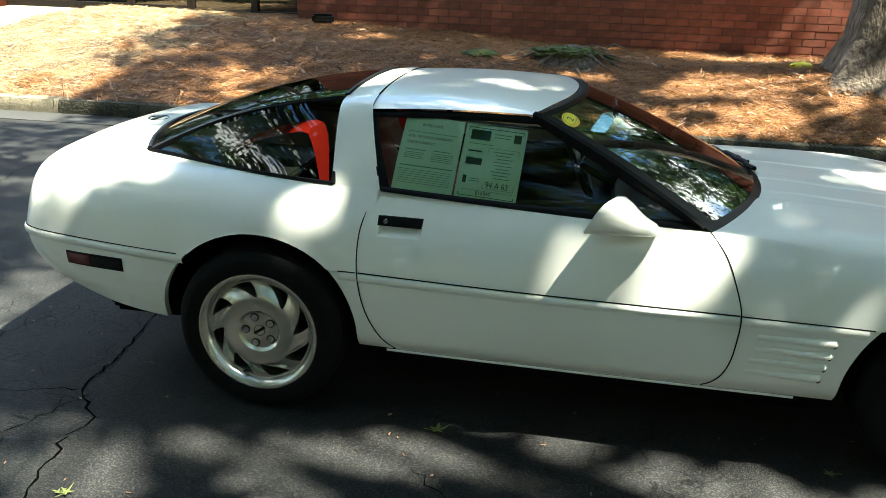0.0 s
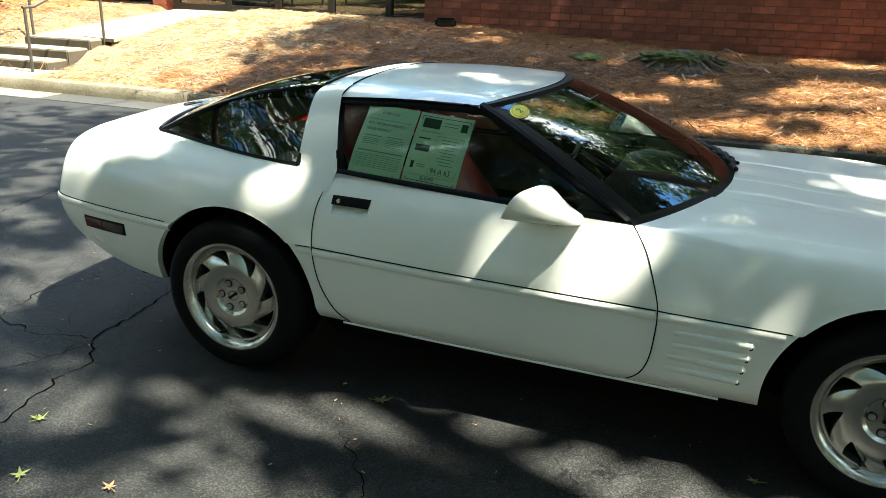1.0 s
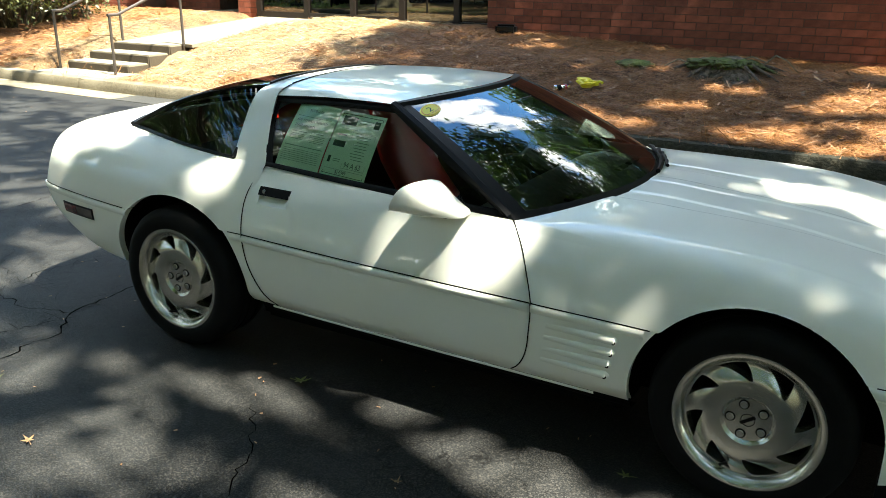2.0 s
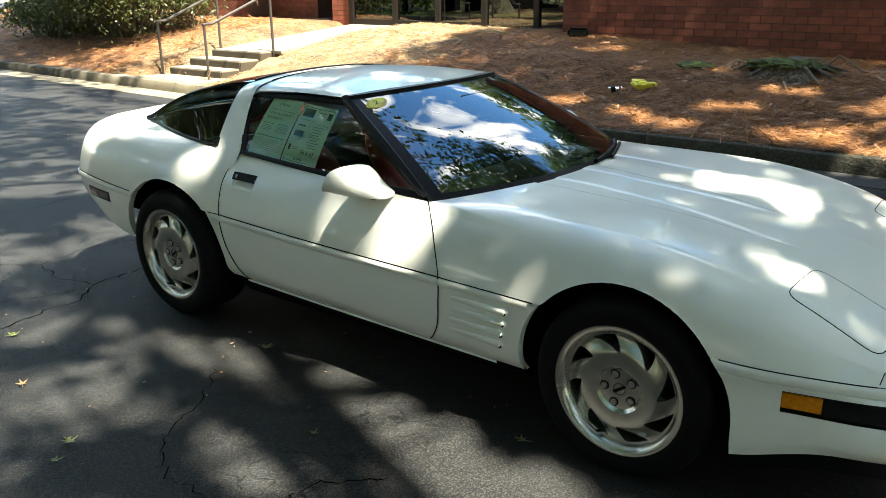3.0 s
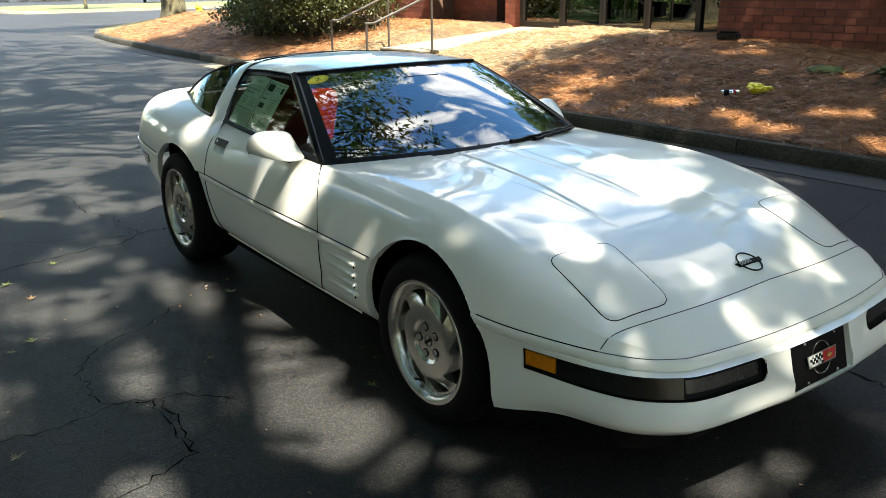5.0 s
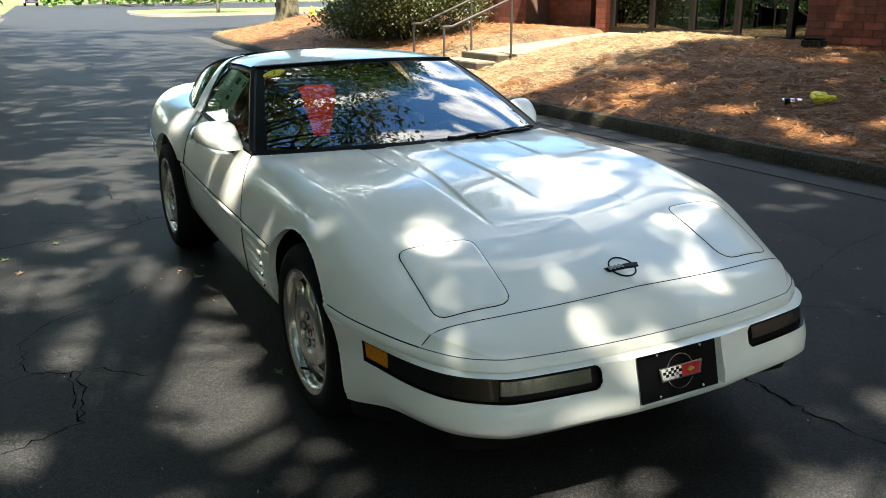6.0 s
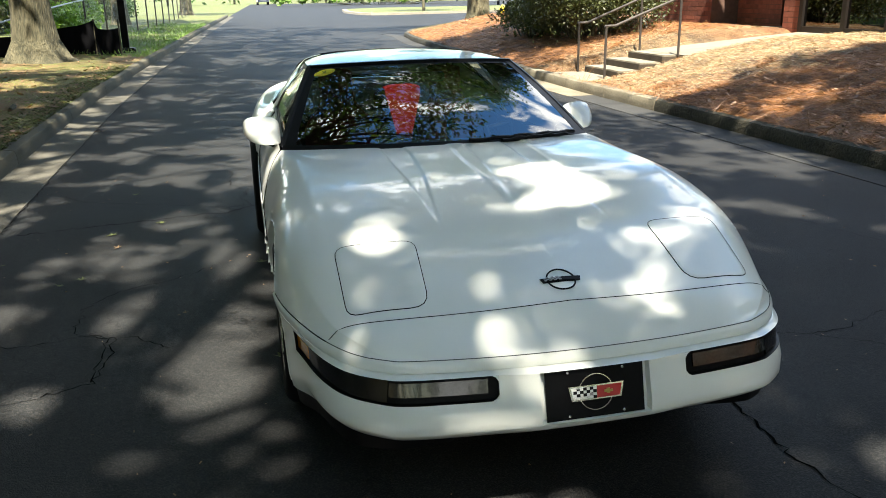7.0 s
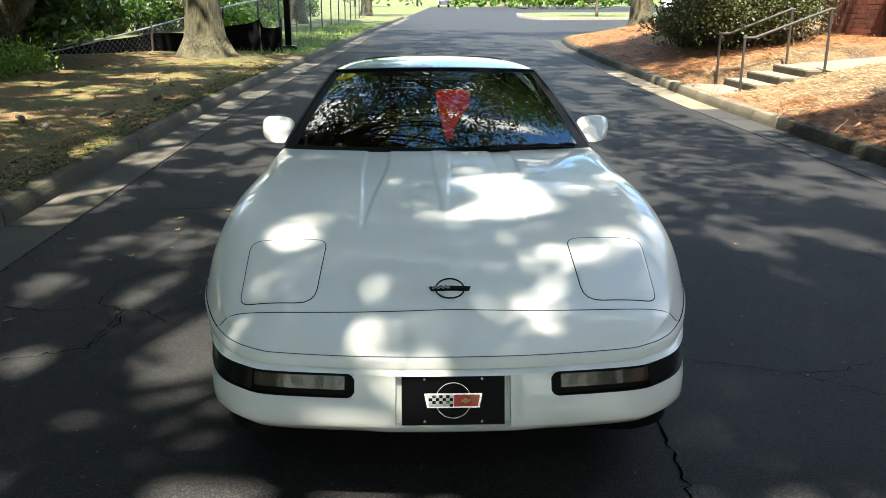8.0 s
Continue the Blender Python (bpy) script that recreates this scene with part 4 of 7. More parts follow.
def build_cabin(car):
    for y in (-0.345, 0.345):
        bm = bmesh.new()
        back = through_points([(-0.50, 0, 0.40), (-0.66, 0, 0.58), (-0.80, 0, 0.78), (-0.90, 0, 0.95), (-0.93, 0, 1.05)])
        rows = []
        for s in np.linspace(0, 1, 14):
            p = back(s)
            hw = lerp(0.235, 0.20, s) if s < 0.58 else lerp(0.20, 0.105, ease(0.58, 0.80, s))
            rows.append([p + Vector((0.055 * math.cos(a) * (1 + 0.25 * abs(math.sin(a))) * (0.6 if s > 0.97 else 1), y + hw * math.sin(a), 0.03 * math.cos(a))) for a in np.linspace(0, math.tau, 25)])
        g = sheet(bm, rows)
        bm.faces.new(g[-1][:-1])
        part("seat_back", bm, RED_LEATHER, car, "red leather bucket seat back")
        part("seat_cushion", boxed((-0.62, y - 0.235, 0.30), (-0.08, y + 0.235, 0.46), 0.05), RED_LEATHER, car, "red leather seat cushion")
    part("cargo_floor", boxed((-1.84, -0.50, 0.70), (-1.36, 0.50, 0.73), 0.01), DARK_VINYL, car, "dark carpeted cargo floor")
    bm = bmesh.new()
    rows = [[Vector((x, 0.15 + w * q, z - 0.02 * q ** 4)) for q in np.linspace(-1, 1, 13)] for x, z, w in ((-1.275, 0.56, 0.05), (-1.28, 0.64, 0.06), (-1.285, 0.72, 0.08), (-1.29, 0.80, 0.10), (-1.30, 0.87, 0.118), (-1.315, 0.915, 0.122), (-1.35, 0.925, 0.128), (-1.44, 0.905, 0.14), (-1.54, 0.875, 0.15), (-1.63, 0.842, 0.15), (-1.70, 0.79, 0.14), (-1.73, 0.73, 0.13))]
    sheet(bm, rows)
    part("cargo_cover", bm, RED_CARPET, car, "red cover over the cargo space")
    part("cabin_floor", boxed((-0.85, -0.66, 0.28), (0.6, 0.66, 0.32), 0.01), DARK_VINYL, car)
    part("console", boxed((-0.75, -0.11, 0.30), (0.3, 0.11, 0.58), 0.03), DARK_VINYL, car)
    bm = bmesh.new()
    rows = []
    for x, z in ((0.10, 0.55), (0.08, 0.70), (0.13, 0.79), (0.30, 0.815), (0.56, 0.80)):
        rows.append([Vector((x - 0.10 * (q * q) * (1 if x > 0.2 else 0.2), 0.68 * q, z - 0.02 * q * q)) for q in np.linspace(-1, 1, 21)])
    sheet(bm, rows)
    part("dashboard", bm, DASH, car, "grey vinyl dashboard")
    for y in (-0.46, -0.30, 0.30, 0.46):
        part("air_vent", boxed((0.40, y - 0.06, 0.800), (0.43, y + 0.06, 0.812), 0.003), DARK_VINYL, car)
    for sgn in (-1, 1):
        part("door_card", boxed((-0.75, sgn * 0.66 - 0.02, 0.32), (0.3, sgn * 0.66 + 0.02, 0.80), 0.015), DARK_VINYL, car, "dark door lining")
    bm = bmesh.new()
    c, ax = Vector((-0.10, 0.345, 0.79)), Matrix.Rotation(radians(-24), 4, "Y")
    tube(bm, [c + ax @ Vector((0, 0.18 * math.cos(a), 0.18 * math.sin(a))) for a in np.linspace(0, math.tau, 33)[:-1]], 0.014, 8, closed=True)
    for a in (0.2, math.pi - 0.2, -math.pi / 2):
        tube(bm, [c, c + ax @ Vector((0, 0.18 * math.cos(a), 0.18 * math.sin(a)))], 0.014, 6)
    tube(bm, [c + Vector((0.02, 0, 0)), c + Vector((0.25, 0, -0.12))], 0.04, 10)
    part("steering_wheel", bm, DARK_VINYL, car, "black steering wheel")
    part("inner_mirror", boxed((0.03, -0.11, 1.075), (0.05, 0.11, 1.125), 0.008), DARK_VINYL, car)


def build_wheel(car, x, y, sgn):
    """A directional alloy wheel with eight blade slots; sgn is the side."""
    hub = part("wheel", wheel_tyre(), RUBBER, car, "wide black tyre on a swept-blade alloy rim")
    hub.matrix_basis = Matrix.Translation((x, sgn * y, 0.322)) @ (Matrix.Identity(4) if sgn < 0 else Matrix.Diagonal((1, -1, 1, 1)))
    bm = bmesh.new()
    lathe(bm, [(0.150, 0.16), (0.196, 0.14), (0.198, 0.02), (0.203, -0.012), (0.212, -0.022), (0.222, -0.030), (0.233, -0.031), (0.237, -0.024), (0.234, -0.012)], steps=64)
    part("rim", bm, ALLOY, hub, "machined alloy rim")
    # blade disc
    radii = [0.0, 0.03, 0.072, 0.078, 0.084, 0.11, 0.13, 0.138, 0.146, 0.154, 0.162, 0.17, 0.178, 0.186, 0.194, 0.202]
    face = spline((0.0, 0.04, 0.072, 0.084, 0.11, 0.135, 0.16, 0.185, 0.202), (-0.006, -0.006, -0.0065, -0.016, -0.0175, -0.0165, -0.010, -0.001, 0.0))
    rows = []
    for r in radii:
        s = min(max((r - 0.137) / 0.057, 0), 1)
        lo, hi = radians(9) * s ** 1.4, radians(3) + radians(33) * s ** 0.75
        row = []
        for k in range(8):
            base = k * math.tau / 8
            prev = base - math.tau / 8 + hi
            for q in range(8):
                row.append((r, lerp(prev, base + lo, q / 8), 0.009 * (1 - q / 8) ** 2 * math.sin(math.pi * s) if 0 < s < 1 else 0.0))
            for q in range(6):
                row.append((r, base + lerp(lo, hi, q / 6), 0.0))
        rows.append([Vector((r * math.cos(a), face(r) + d, r * math.sin(a))) for r, a, d in row])
    bm = bmesh.new()
    g = sheet(bm, rows, skip=lambda i, j: (radii[i] >= 0.1375 and radii[i + 1] <= 0.1945 and (j % 14) >= 8), closed=True)
    bmesh.ops.remove_doubles(bm, verts=bm.verts[:], dist=1e-4)
    rim_edges = [e for e in bm.edges if len(e.link_faces) == 1 and all(0.134 < math.hypot(v.co.x, v.co.z) < 0.197 for v in e.verts)]
    ext = bmesh.ops.extrude_edge_only(bm, edges=rim_edges)
    for v in ext["geom"]:
        if isinstance(v, bmesh.types.BMVert):
            v.co.y += 0.045
    part("blade_disc", bm, ALLOY, hub, "brushed alloy disc with swept slots", angle=30)
    bm = bmesh.new()
    lathe(bm, [(0.0, 0.06), (0.155, 0.06), (0.195, 0.05)], steps=40)
    part("brake_disc", bm, LINER, hub)
    for k in range(5):
        a = k * math.tau / 5 + 0.628
        bm = bmesh.new()
        m = Matrix.Translation((0.054 * math.cos(a), -0.0075, 0.054 * math.sin(a))) @ Matrix.Rotation(radians(90), 4, "X")
        bmesh.ops.create_cone(bm, cap_ends=True, segments=16, radius1=0.0165, radius2=0.0165, depth=0.003, matrix=m)
        ring = part("lug_recess", bm, SEAM, hub)
        bm = bmesh.new()
        bmesh.ops.create_cone(bm, cap_ends=True, segments=12, radius1=0.0130, radius2=0.0110, depth=0.010, matrix=Matrix.Translation((0, -0.003, 0)) @ m)
        part("lug_nut", bm, ALLOY_DULL, ring, "dull lug nut")
    bm = bmesh.new()
    tube(bm, [(0.021 * math.cos(a), -0.0075, 0.021 * math.sin(a)) for a in np.linspace(0, math.tau, 25)[:-1]], 0.0013, 5, closed=True)
    box(bm, (-0.026, -0.0085, -0.0055), (0.026, -0.0065, 0.0055), 0, Matrix.Rotation(radians(-35), 4, "Y"))
    part("cap_emblem", bm, BLACK, hub, "small dark emblem on the cap")
    bm = bmesh.new()
    tube(bm, [(0.15 * math.cos(-1.9), 0.0, 0.186 * math.sin(-1.9)), (0.19 * math.cos(-1.9), -0.030, 0.178 * math.sin(-1.9))], 0.0055, 8)
    part("valve", bm, BLACK, hub)


def wheel_tyre():
    bm = bmesh.new()
    lathe(bm, [(0.226, -0.020), (0.236, -0.030), (0.255, -0.036), (0.28, -0.037), (0.298, -0.031), (0.312, -0.018), (0.319, -0.006), (0.3225, 0.01),
               (0.3225, 0.055), (0.317, 0.058), (0.317, 0.064), (0.3225, 0.067), (0.3225, 0.10), (0.317, 0.103), (0.317, 0.109), (0.3225, 0.112), (0.3225, 0.16), (0.317, 0.163), (0.317, 0.169),
               (0.3225, 0.172), (0.321, 0.20), (0.31, 0.225), (0.28, 0.24), (0.22, 0.22)], steps=72)
    return bm


def build_mirror(car, sgn):
    bm = bmesh.new()
    rows = []
    # from the flat rear face forward to the pointed nose
    for x, yc, hw, hh in ((0.010, 0.838, 0.078, 0.046), (0.004, 0.838, 0.087, 0.054), (0.018, 0.836, 0.089, 0.057), (0.050, 0.835, 0.088, 0.056), (0.085, 0.832, 0.085, 0.047),
                          (0.12, 0.826, 0.079, 0.035), (0.16, 0.816, 0.068, 0.021), (0.195, 0.804, 0.052, 0.010), (0.205, 0.798, 0.036, 0.004)):
        zc = 0.820 + 0.95 * hh
        row = []
        for a in np.linspace(0, math.tau, 29):
            c, s = math.cos(a), math.sin(a)
            k = (abs(c) ** 3.2 + abs(s) ** 3.2) ** (-1 / 3.2)
            row.append(Vector((x + (0.030 * s * k - 0.035 * c * k) * max(0.0, 1 - max(x, 0) / 0.14), sgn * (yc + hw * c * k), zc + hh * s * k * (1.1 if s > 0 else 0.95))))
        rows.append(row)
    g = sheet(bm, rows)
    bm.faces.new(g[-1][:-1])
    bm.faces.new(g[0][:-1])
    bmesh.ops.remove_doubles(bm, verts=bm.verts[:], dist=1e-5)
    shellm = part("door_mirror", bm, PAINT, car, "white teardrop door mirror")
    bm = bmesh.new()
    tube(bm, [(0.10, sgn * 0.80, 0.83), (0.12, sgn * 0.755, 0.818), (0.14, sgn * 0.72, 0.80)], [0.03, 0.034, 0.04], 10)
    part("mirror_foot", bm, BLACK, shellm, "black mirror foot")
    bm = bmesh.new()
    sheet(bm, [[(0.006 + 0.029 * s - 0.032 * c, sgn * (0.838 + 0.072 * c), 0.872 + 0.046 * s) for c in (-1, 0, 1)] for s in (-1, 0, 1)])
    part("mirror_glass", bm, CHROME, shellm, "silvered mirror glass")


def emblem_parts(parent, put, size, bold, colours, tall=0.105, ring=0.32):
    """Two crossed-flag badge: a ring behind a split trapezoid bar; put maps plane points (across, up) to 3D."""
    ring_mat, left_mat, check_mat, right_mat, mark_mat = colours
    bm = bmesh.new()
    tube(bm, [put(size * ring * math.cos(a), size * ring * math.sin(a), 0.002) for a in np.linspace(0, math.tau, 41)[:-1]], bold, 6, closed=True)
    part("badge_ring", bm, ring_mat, parent, "round badge ring")

    def plaque(nm, x0, x1, slant0, slant1, h0, h1, mat, lift, pr=parent):
        bm = bmesh.new()
        q = [(x0 - slant0, h1), (x1 + slant1, h1), (x1, h0), (x0, h0)]
        vs = [bm.verts.new(put(a, b, lift)) for a, b in q]
        f = bm.faces.new(vs)
        thicken(bm, 0.002)
        return part(nm, bm, mat, pr, smooth=False)
    h = size * tall
    bar = plaque("badge_bar", -size * 0.47, size * 0.47, size * 0.05, size * 0.05, -h * 1.25, h * 1.25, ring_mat, 0.003)
    plaque("flag_half", -size * 0.44, 0.0, size * 0.04, 0, -h, h, left_mat, 0.0055, bar)
    plaque("red_half", 0.01 * size, size * 0.44, 0, size * 0.04, -h, h, right_mat, 0.0055, bar)
    if check_mat:
        for i in range(7):
            for j in range(4):
                if (i + j) % 2 == 0:
                    x0, y0 = -size * 0.44 + i * size * 0.062, -h + j * h / 2
                    plaque("check", x0, x0 + size * 0.062, 0, 0, y0, y0 + h / 2, check_mat, 0.0075, bar)
    if mark_mat:
        plaque("badge_mark", size * 0.14, size * 0.30, 0, 0, -h * 0.2, h * 0.2, mark_mat, 0.0078, bar)
        plaque("badge_mark", size * 0.19, size * 0.25, 0, 0, -h * 0.42, h * 0.42, mark_mat, 0.0074, bar)


def build_car():
    car = thing("sports_car", "white low two-seat sports coupe with a clamshell hood, red leather inside", "car", (0.0003, 0.0346, 0), -0.9)
    bumper_point, cols, plate_i = build_body(car)
    build_greenhouse(car)
    build_cabin(car)
    for sgn in (-1, 1):
        build_wheel(car, 1.236, 0.818, sgn)
        build_wheel(car, -1.215, 0.845, sgn)
        build_mirror(car, sgn)
    # hood badge
    c, n = shell_at(1.968, 0.0)
    fwd = Vector((1, 0, 0)) - n * n.x
    fwd.normalize()

    def on_hood(a, b, lift):
        p, nn = shell_at(1.968 - b * fwd.x, a)
        return p + nn * lift
    badge = new("hood_badge")
    badge.parent = car
    emblem_parts(badge, on_hood, 0.130, 0.0028, (BLACK, BLACK, ALLOY_DULL, BLACK, None), 0.062, 0.35)
    # deck badge
    tail = new("deck_badge")
    tail.parent = car
    emblem_parts(tail, lambda a, b, lift: Vector((-2.03 + b, a, 0.925 + lift)), 0.13, 0.0028, (BLACK, BLACK, None, BLACK, None), 0.062, 0.35)
    # front plate
    bm = bmesh.new()
    top, bot = bumper_point(0, 3.05), bumper_point(0, 6.95)
    up = (top - bot).normalized()
    mid = (top + bot) / 2 - Vector((0.012, 0, 0))
    face = Vector((up.z, 0, -up.x))
    for sy, sz in ((-1, -1), (1, -1), (1, 1), (-1, 1)):
        bm.verts.new(mid + Vector((0, 0.1525 * sy, 0)) + up * 0.0745 * sz)
    bm.faces.new(bm.verts[:])
    thicken(bm, 0.004)
    plate = part("front_plate", bm, PLASTIC_BLACK, car, "glossy black plate with a two-flag badge", smooth=False)
    emblem_parts(plate, lambda a, b, lift: mid + Vector((0, a, 0)) + up * b + face * (lift + 0.003), 0.165, 0.0015, (CHROME, WHITE_BADGE, BLACK, RED_BADGE, GOLD))
    for sy in (-1, 1):
        for sz in (-1, 1):
            bm = bmesh.new()
            bmesh.ops.create_uvsphere(bm, u_segments=10, v_segments=6, radius=0.005, matrix=Matrix.Translation(mid + Vector((0, 0.085 * sy, 0)) + up * 0.063 * sz + face * 0.004))
            part("plate_screw", bm, CHROME, plate)
    return car


car = build_car()


# ---- ground, road, kerbs ----
def along(pts):
    """A line of points as functions of x (x falls along the line)."""
    xs, ys = [p[0] for p in pts], [p[1] for p in pts]
    o = np.argsort(xs)
    return lambda x: float(np.interp(x, np.array(xs)[o], np.array(ys)[o]))


RIGHT_KERB = [(60, 4.40), (-8, 4.40), (-13, 4.58), (-18, 4.80), (-23, 5.15), (-26, 5.55)]
LEFT_KERB = [(60, -2.93), (-3, -2.92), (-9, -2.86), (-15, -2.62), (-20, -2.35), (-31, -1.82), (-50, -0.75), (-90, 1.5), (-150, 5.0)]
right_y, left_y = along(RIGHT_KERB), along(LEFT_KERB)


def flat_poly(name, pts, z, mat, kind="structure", label="", category=""):
    bm = bmesh.new()
    bm.faces.new([bm.verts.new((x, y, z)) for x, y in pts])
    ob = mesh_object(name, bm, mat, smooth=False)
    return tagged(ob, label, category, kind=kind)


flat_poly("ground", [(-900, -900), (900, -900), (900, 900), (-900, 900)], -0.06, GRASS, label="wide sunny lawn and rough grass", category="ground")
bm = bmesh.new()
xs = [60, 30, 14, 8, 4, 0, -4, -8, -13, -18, -23, -26]
sheet(bm, [[Vector((x, lerp(left_y(x), right_y(x), w), 0)) for w in np.linspace(0, 1, 5)] for x in xs])
sheet(bm, [[Vector((x, lerp(left_y(x), 60, w), 0)) for w in (0, 0.1, 0.3, 1)] for x in (-26, -34, -50, -70, -100, -150)])
road = tagged(mesh_object("road", bm, ASPHALT, smooth=False), "worn grey asphalt road with cracks", "road", kind="structure")


def kerb_block(x0, x1, line, sgn, h=0.145):
    """One length of kerb between two places; sgn: the side of the road on which it stands."""
    bm = bmesh.new()
    prof = [(0.0, -0.05), (0.004, 0.05), (0.012, h - 0.03), (0.028, h - 0.006), (0.05, h), (0.155, h + 0.006), (0.165, h - 0.01), (0.165, -0.05)]
    rows = []
    for x in np.linspace(x0, x1, max(2, int(abs(x1 - x0) / 0.35) + 1)):
        rows.append([Vector((x, line(x) + sgn * (d + 0.004 * noise.noise(Vector((x * 2, d * 9, 3)))), z + (0.006 * noise.noise(Vector((x * 1.3, d * 5, 9))) if z > 0 else 0))) for d, z in prof])
    g = sheet(bm, rows)
    bm.faces.new(g[0])
    bm.faces.new(g[-1])
    return bm


kerb_right = thing("kerb", "weathered concrete kerb along the straw bank", "kerb", kind="structure")
x = 14.0
rng = random.Random(4)
while x > -25.5:
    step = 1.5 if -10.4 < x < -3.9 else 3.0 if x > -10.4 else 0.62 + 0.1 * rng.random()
    # sunlit stretch by the steps and shaded rest are put into two colours
    part("kerb_stone", kerb_block(x, x - step + 0.012, right_y, 1, 0.15), SUNLIT_SANDY if -10.4 < x < -5.4 else KERB_IN_SHADE, kerb_right, angle=40)
    x -= step
kerb_left = thing("kerb", "mossy concrete kerb along the verge", "kerb", kind="structure")
x = 14.0
while x > -60:
    step = 3.05 if x > -30 else 6
    part("kerb_stone", kerb_block(x, x - step + 0.014, left_y, -1, 0.15), CONCRETE, kerb_left, angle=40)
    x -= step
# turning kerb at the side street
bm = bmesh.new()
turn = through_points([(-26, 5.55, 0), (-28, 6.1, 0), (-30.5, 7.0, 0), (-33, 8.8, 0), (-34.6, 12, 0), (-36, 19, 0), (-37, 34, 0)])
for k in range(36):
    a, b = turn(k / 36), turn((k + 0.97) / 36)
    d = (b - a).normalized()
    s = Vector((-d.y, d.x, 0)) * -1
    sheet(bm, [[p + s * q + Vector((0, 0, z)) for q, z in ((0, -0.05), (0.01, 0.12), (0.04, 0.15), (0.16, 0.15), (0.17, -0.05))] for p in (a, b)])
part("kerb_stone", bm, CONCRETE, kerb_right, angle=40)
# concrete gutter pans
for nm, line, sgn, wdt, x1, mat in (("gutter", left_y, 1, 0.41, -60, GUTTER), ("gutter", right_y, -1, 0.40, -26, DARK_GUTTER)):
    gut = thing(nm, "stained concrete gutter pan beside the kerb", "gutter", kind="structure")
    x = 14.0
    while x > x1:
        step = 3.05
        bm = bmesh.new()
        sheet(bm, [[Vector((q, line(q) + sgn * d, z)) for d, z in ((-0.01, 0.007), (0.2, 0.004), (wdt, 0.006), (wdt + 0.004, -0.02))] for q in np.linspace(x, x - step + 0.012, 5)])
        # right slabs by the steps: sand, in the kerb colour lightened for sun
        part("gutter_slab", bm, SUNLIT_SANDY if mat is DARK_GUTTER and -10.6 < x < -5.0 else mat, gut, angle=40)
        x -= step


# ---- straw bank and verge ----
def path_z(y):
    """Height of the entrance path above the top step."""
    return lerp(0.455, 0.70, min(max((y - 6.5) / 3.2, 0), 1))


def bank_z(x, y):
    d = max(0.0, y - (right_y(x) + 0.14))
    rise = 0.145 + 0.245 * min(d, 1.85) * (1 - 0.3 * ease(-5, -9, x))
    wall = lerp(0.50, 0.74, ease(1.5, -5.0, x))
    z = lerp(rise, wall, ease(1.3, 3.6, d))
    z += 0.10 * math.exp(-((x - 2.6) ** 2 + (y - 5.9) ** 2) / 0.8) * 1.4
    if 6.2 < y and -10.4 < x < -7.7:
        across = ease(-10.3, -9.9, x) * ease(-7.8, -8.3, x) * ease(6.2, 6.5, y)
        z = lerp(z, min(z, path_z(y) - 0.035), across)
    flat = ease(-7.75, -8.35, x) * ease(-10.3, -9.8, x)
    z = lerp(z, min(z, lerp(0.06, 0.48, ease(5.5, 6.4, y)) - 0.13), flat) if y < 6.6 else z
    return z + (0.025 * noise.noise(Vector((x * 1.1, y * 1.1, 0))) + 0.016 * noise.noise(Vector((x * 5, y * 5, 4))) + 0.022 * noise.noise(Vector((x * 8.5, y * 8.5, 6)))) * ease(0.0, 0.3, d)


bm = bmesh.new()
bank_xs = list(np.arange(13.0, 3.5, -0.5)) + list(np.arange(3.5, -12, -0.08)) + list(np.arange(-12, -26.01, -0.5))
sheet(bm, [[Vector((x, y, bank_z(x, y))) for y in [right_y(x) + 0.14 + (9.9 - right_y(x)) * (k / 84) for k in range(85)]] for x in bank_xs])
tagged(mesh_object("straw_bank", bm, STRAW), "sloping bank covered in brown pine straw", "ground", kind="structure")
bm = bmesh.new()
sheet(bm, [[Vector((x, 9.9 + d, bank_z(x, 9.9))) for d in (-0.05, 3, 8, 22)] for x in (-15.5, -18, -22, -25.95)])
tagged(mesh_object("straw_bank", bm, STRAW), "straw covered ground beside the building", "ground", kind="structure")
bm = bmesh.new()


def corner_row(p):
    y = 5.72 + (p.y - 5.55) * 0.96 if p.y < 9.9 else p.y
    inner, outer = Vector((-25.96, y, bank_z(-25.96, min(y, 9.9)))), p + Vector((0.10, 0.10, 0.14))
    return [lerp(outer, inner, w) for w in np.linspace(0, 1, 8)]


sheet(bm, [corner_row(turn(k / 40)) for k in range(41)])
tagged(mesh_object("bank_corner", bm, MOSSY), "mossy grass and straw at the street corner", "ground", kind="structure")


def verge_z(x, y):
    d = max(0.0, (left_y(x) - 0.15) - y)
    return 0.14 + 0.035 * min(d, 4) + 0.03 * noise.noise(Vector((x * 0.9, y * 0.9, 7))) * ease(0, 0.4, d) + 0.012 * noise.noise(Vector((x * 5, y * 5, 2))) * ease(0, 0.3, d)


bm = bmesh.new()
sheet(bm, [[Vector((x, left_y(x) - 0.14 - d, verge_z(x, left_y(x) - 0.14 - d))) for d in list(np.arange(0, 5, 0.25)) + [6, 8, 12, 20, 40]] for x in list(np.arange(14, 2, -1.0)) + list(np.arange(2, -18.1, -0.3))])
tagged(mesh_object("verge", bm, MOSSY), "mossy verge of bare soil and pine litter", "ground", kind="structure")
bm = bmesh.new()
sheet(bm, [[Vector((x, left_y(x) - 0.14 - d, verge_z(x, left_y(x) - 0.14 - d))) for d in list(np.arange(0, 5, 0.4)) + [6, 8, 12, 20, 40]] for x in list(np.arange(-18.1, -60, -1.0))])
tagged(mesh_object("lawn", bm, GRASS), "sunlit green grass verge", "ground", kind="structure")


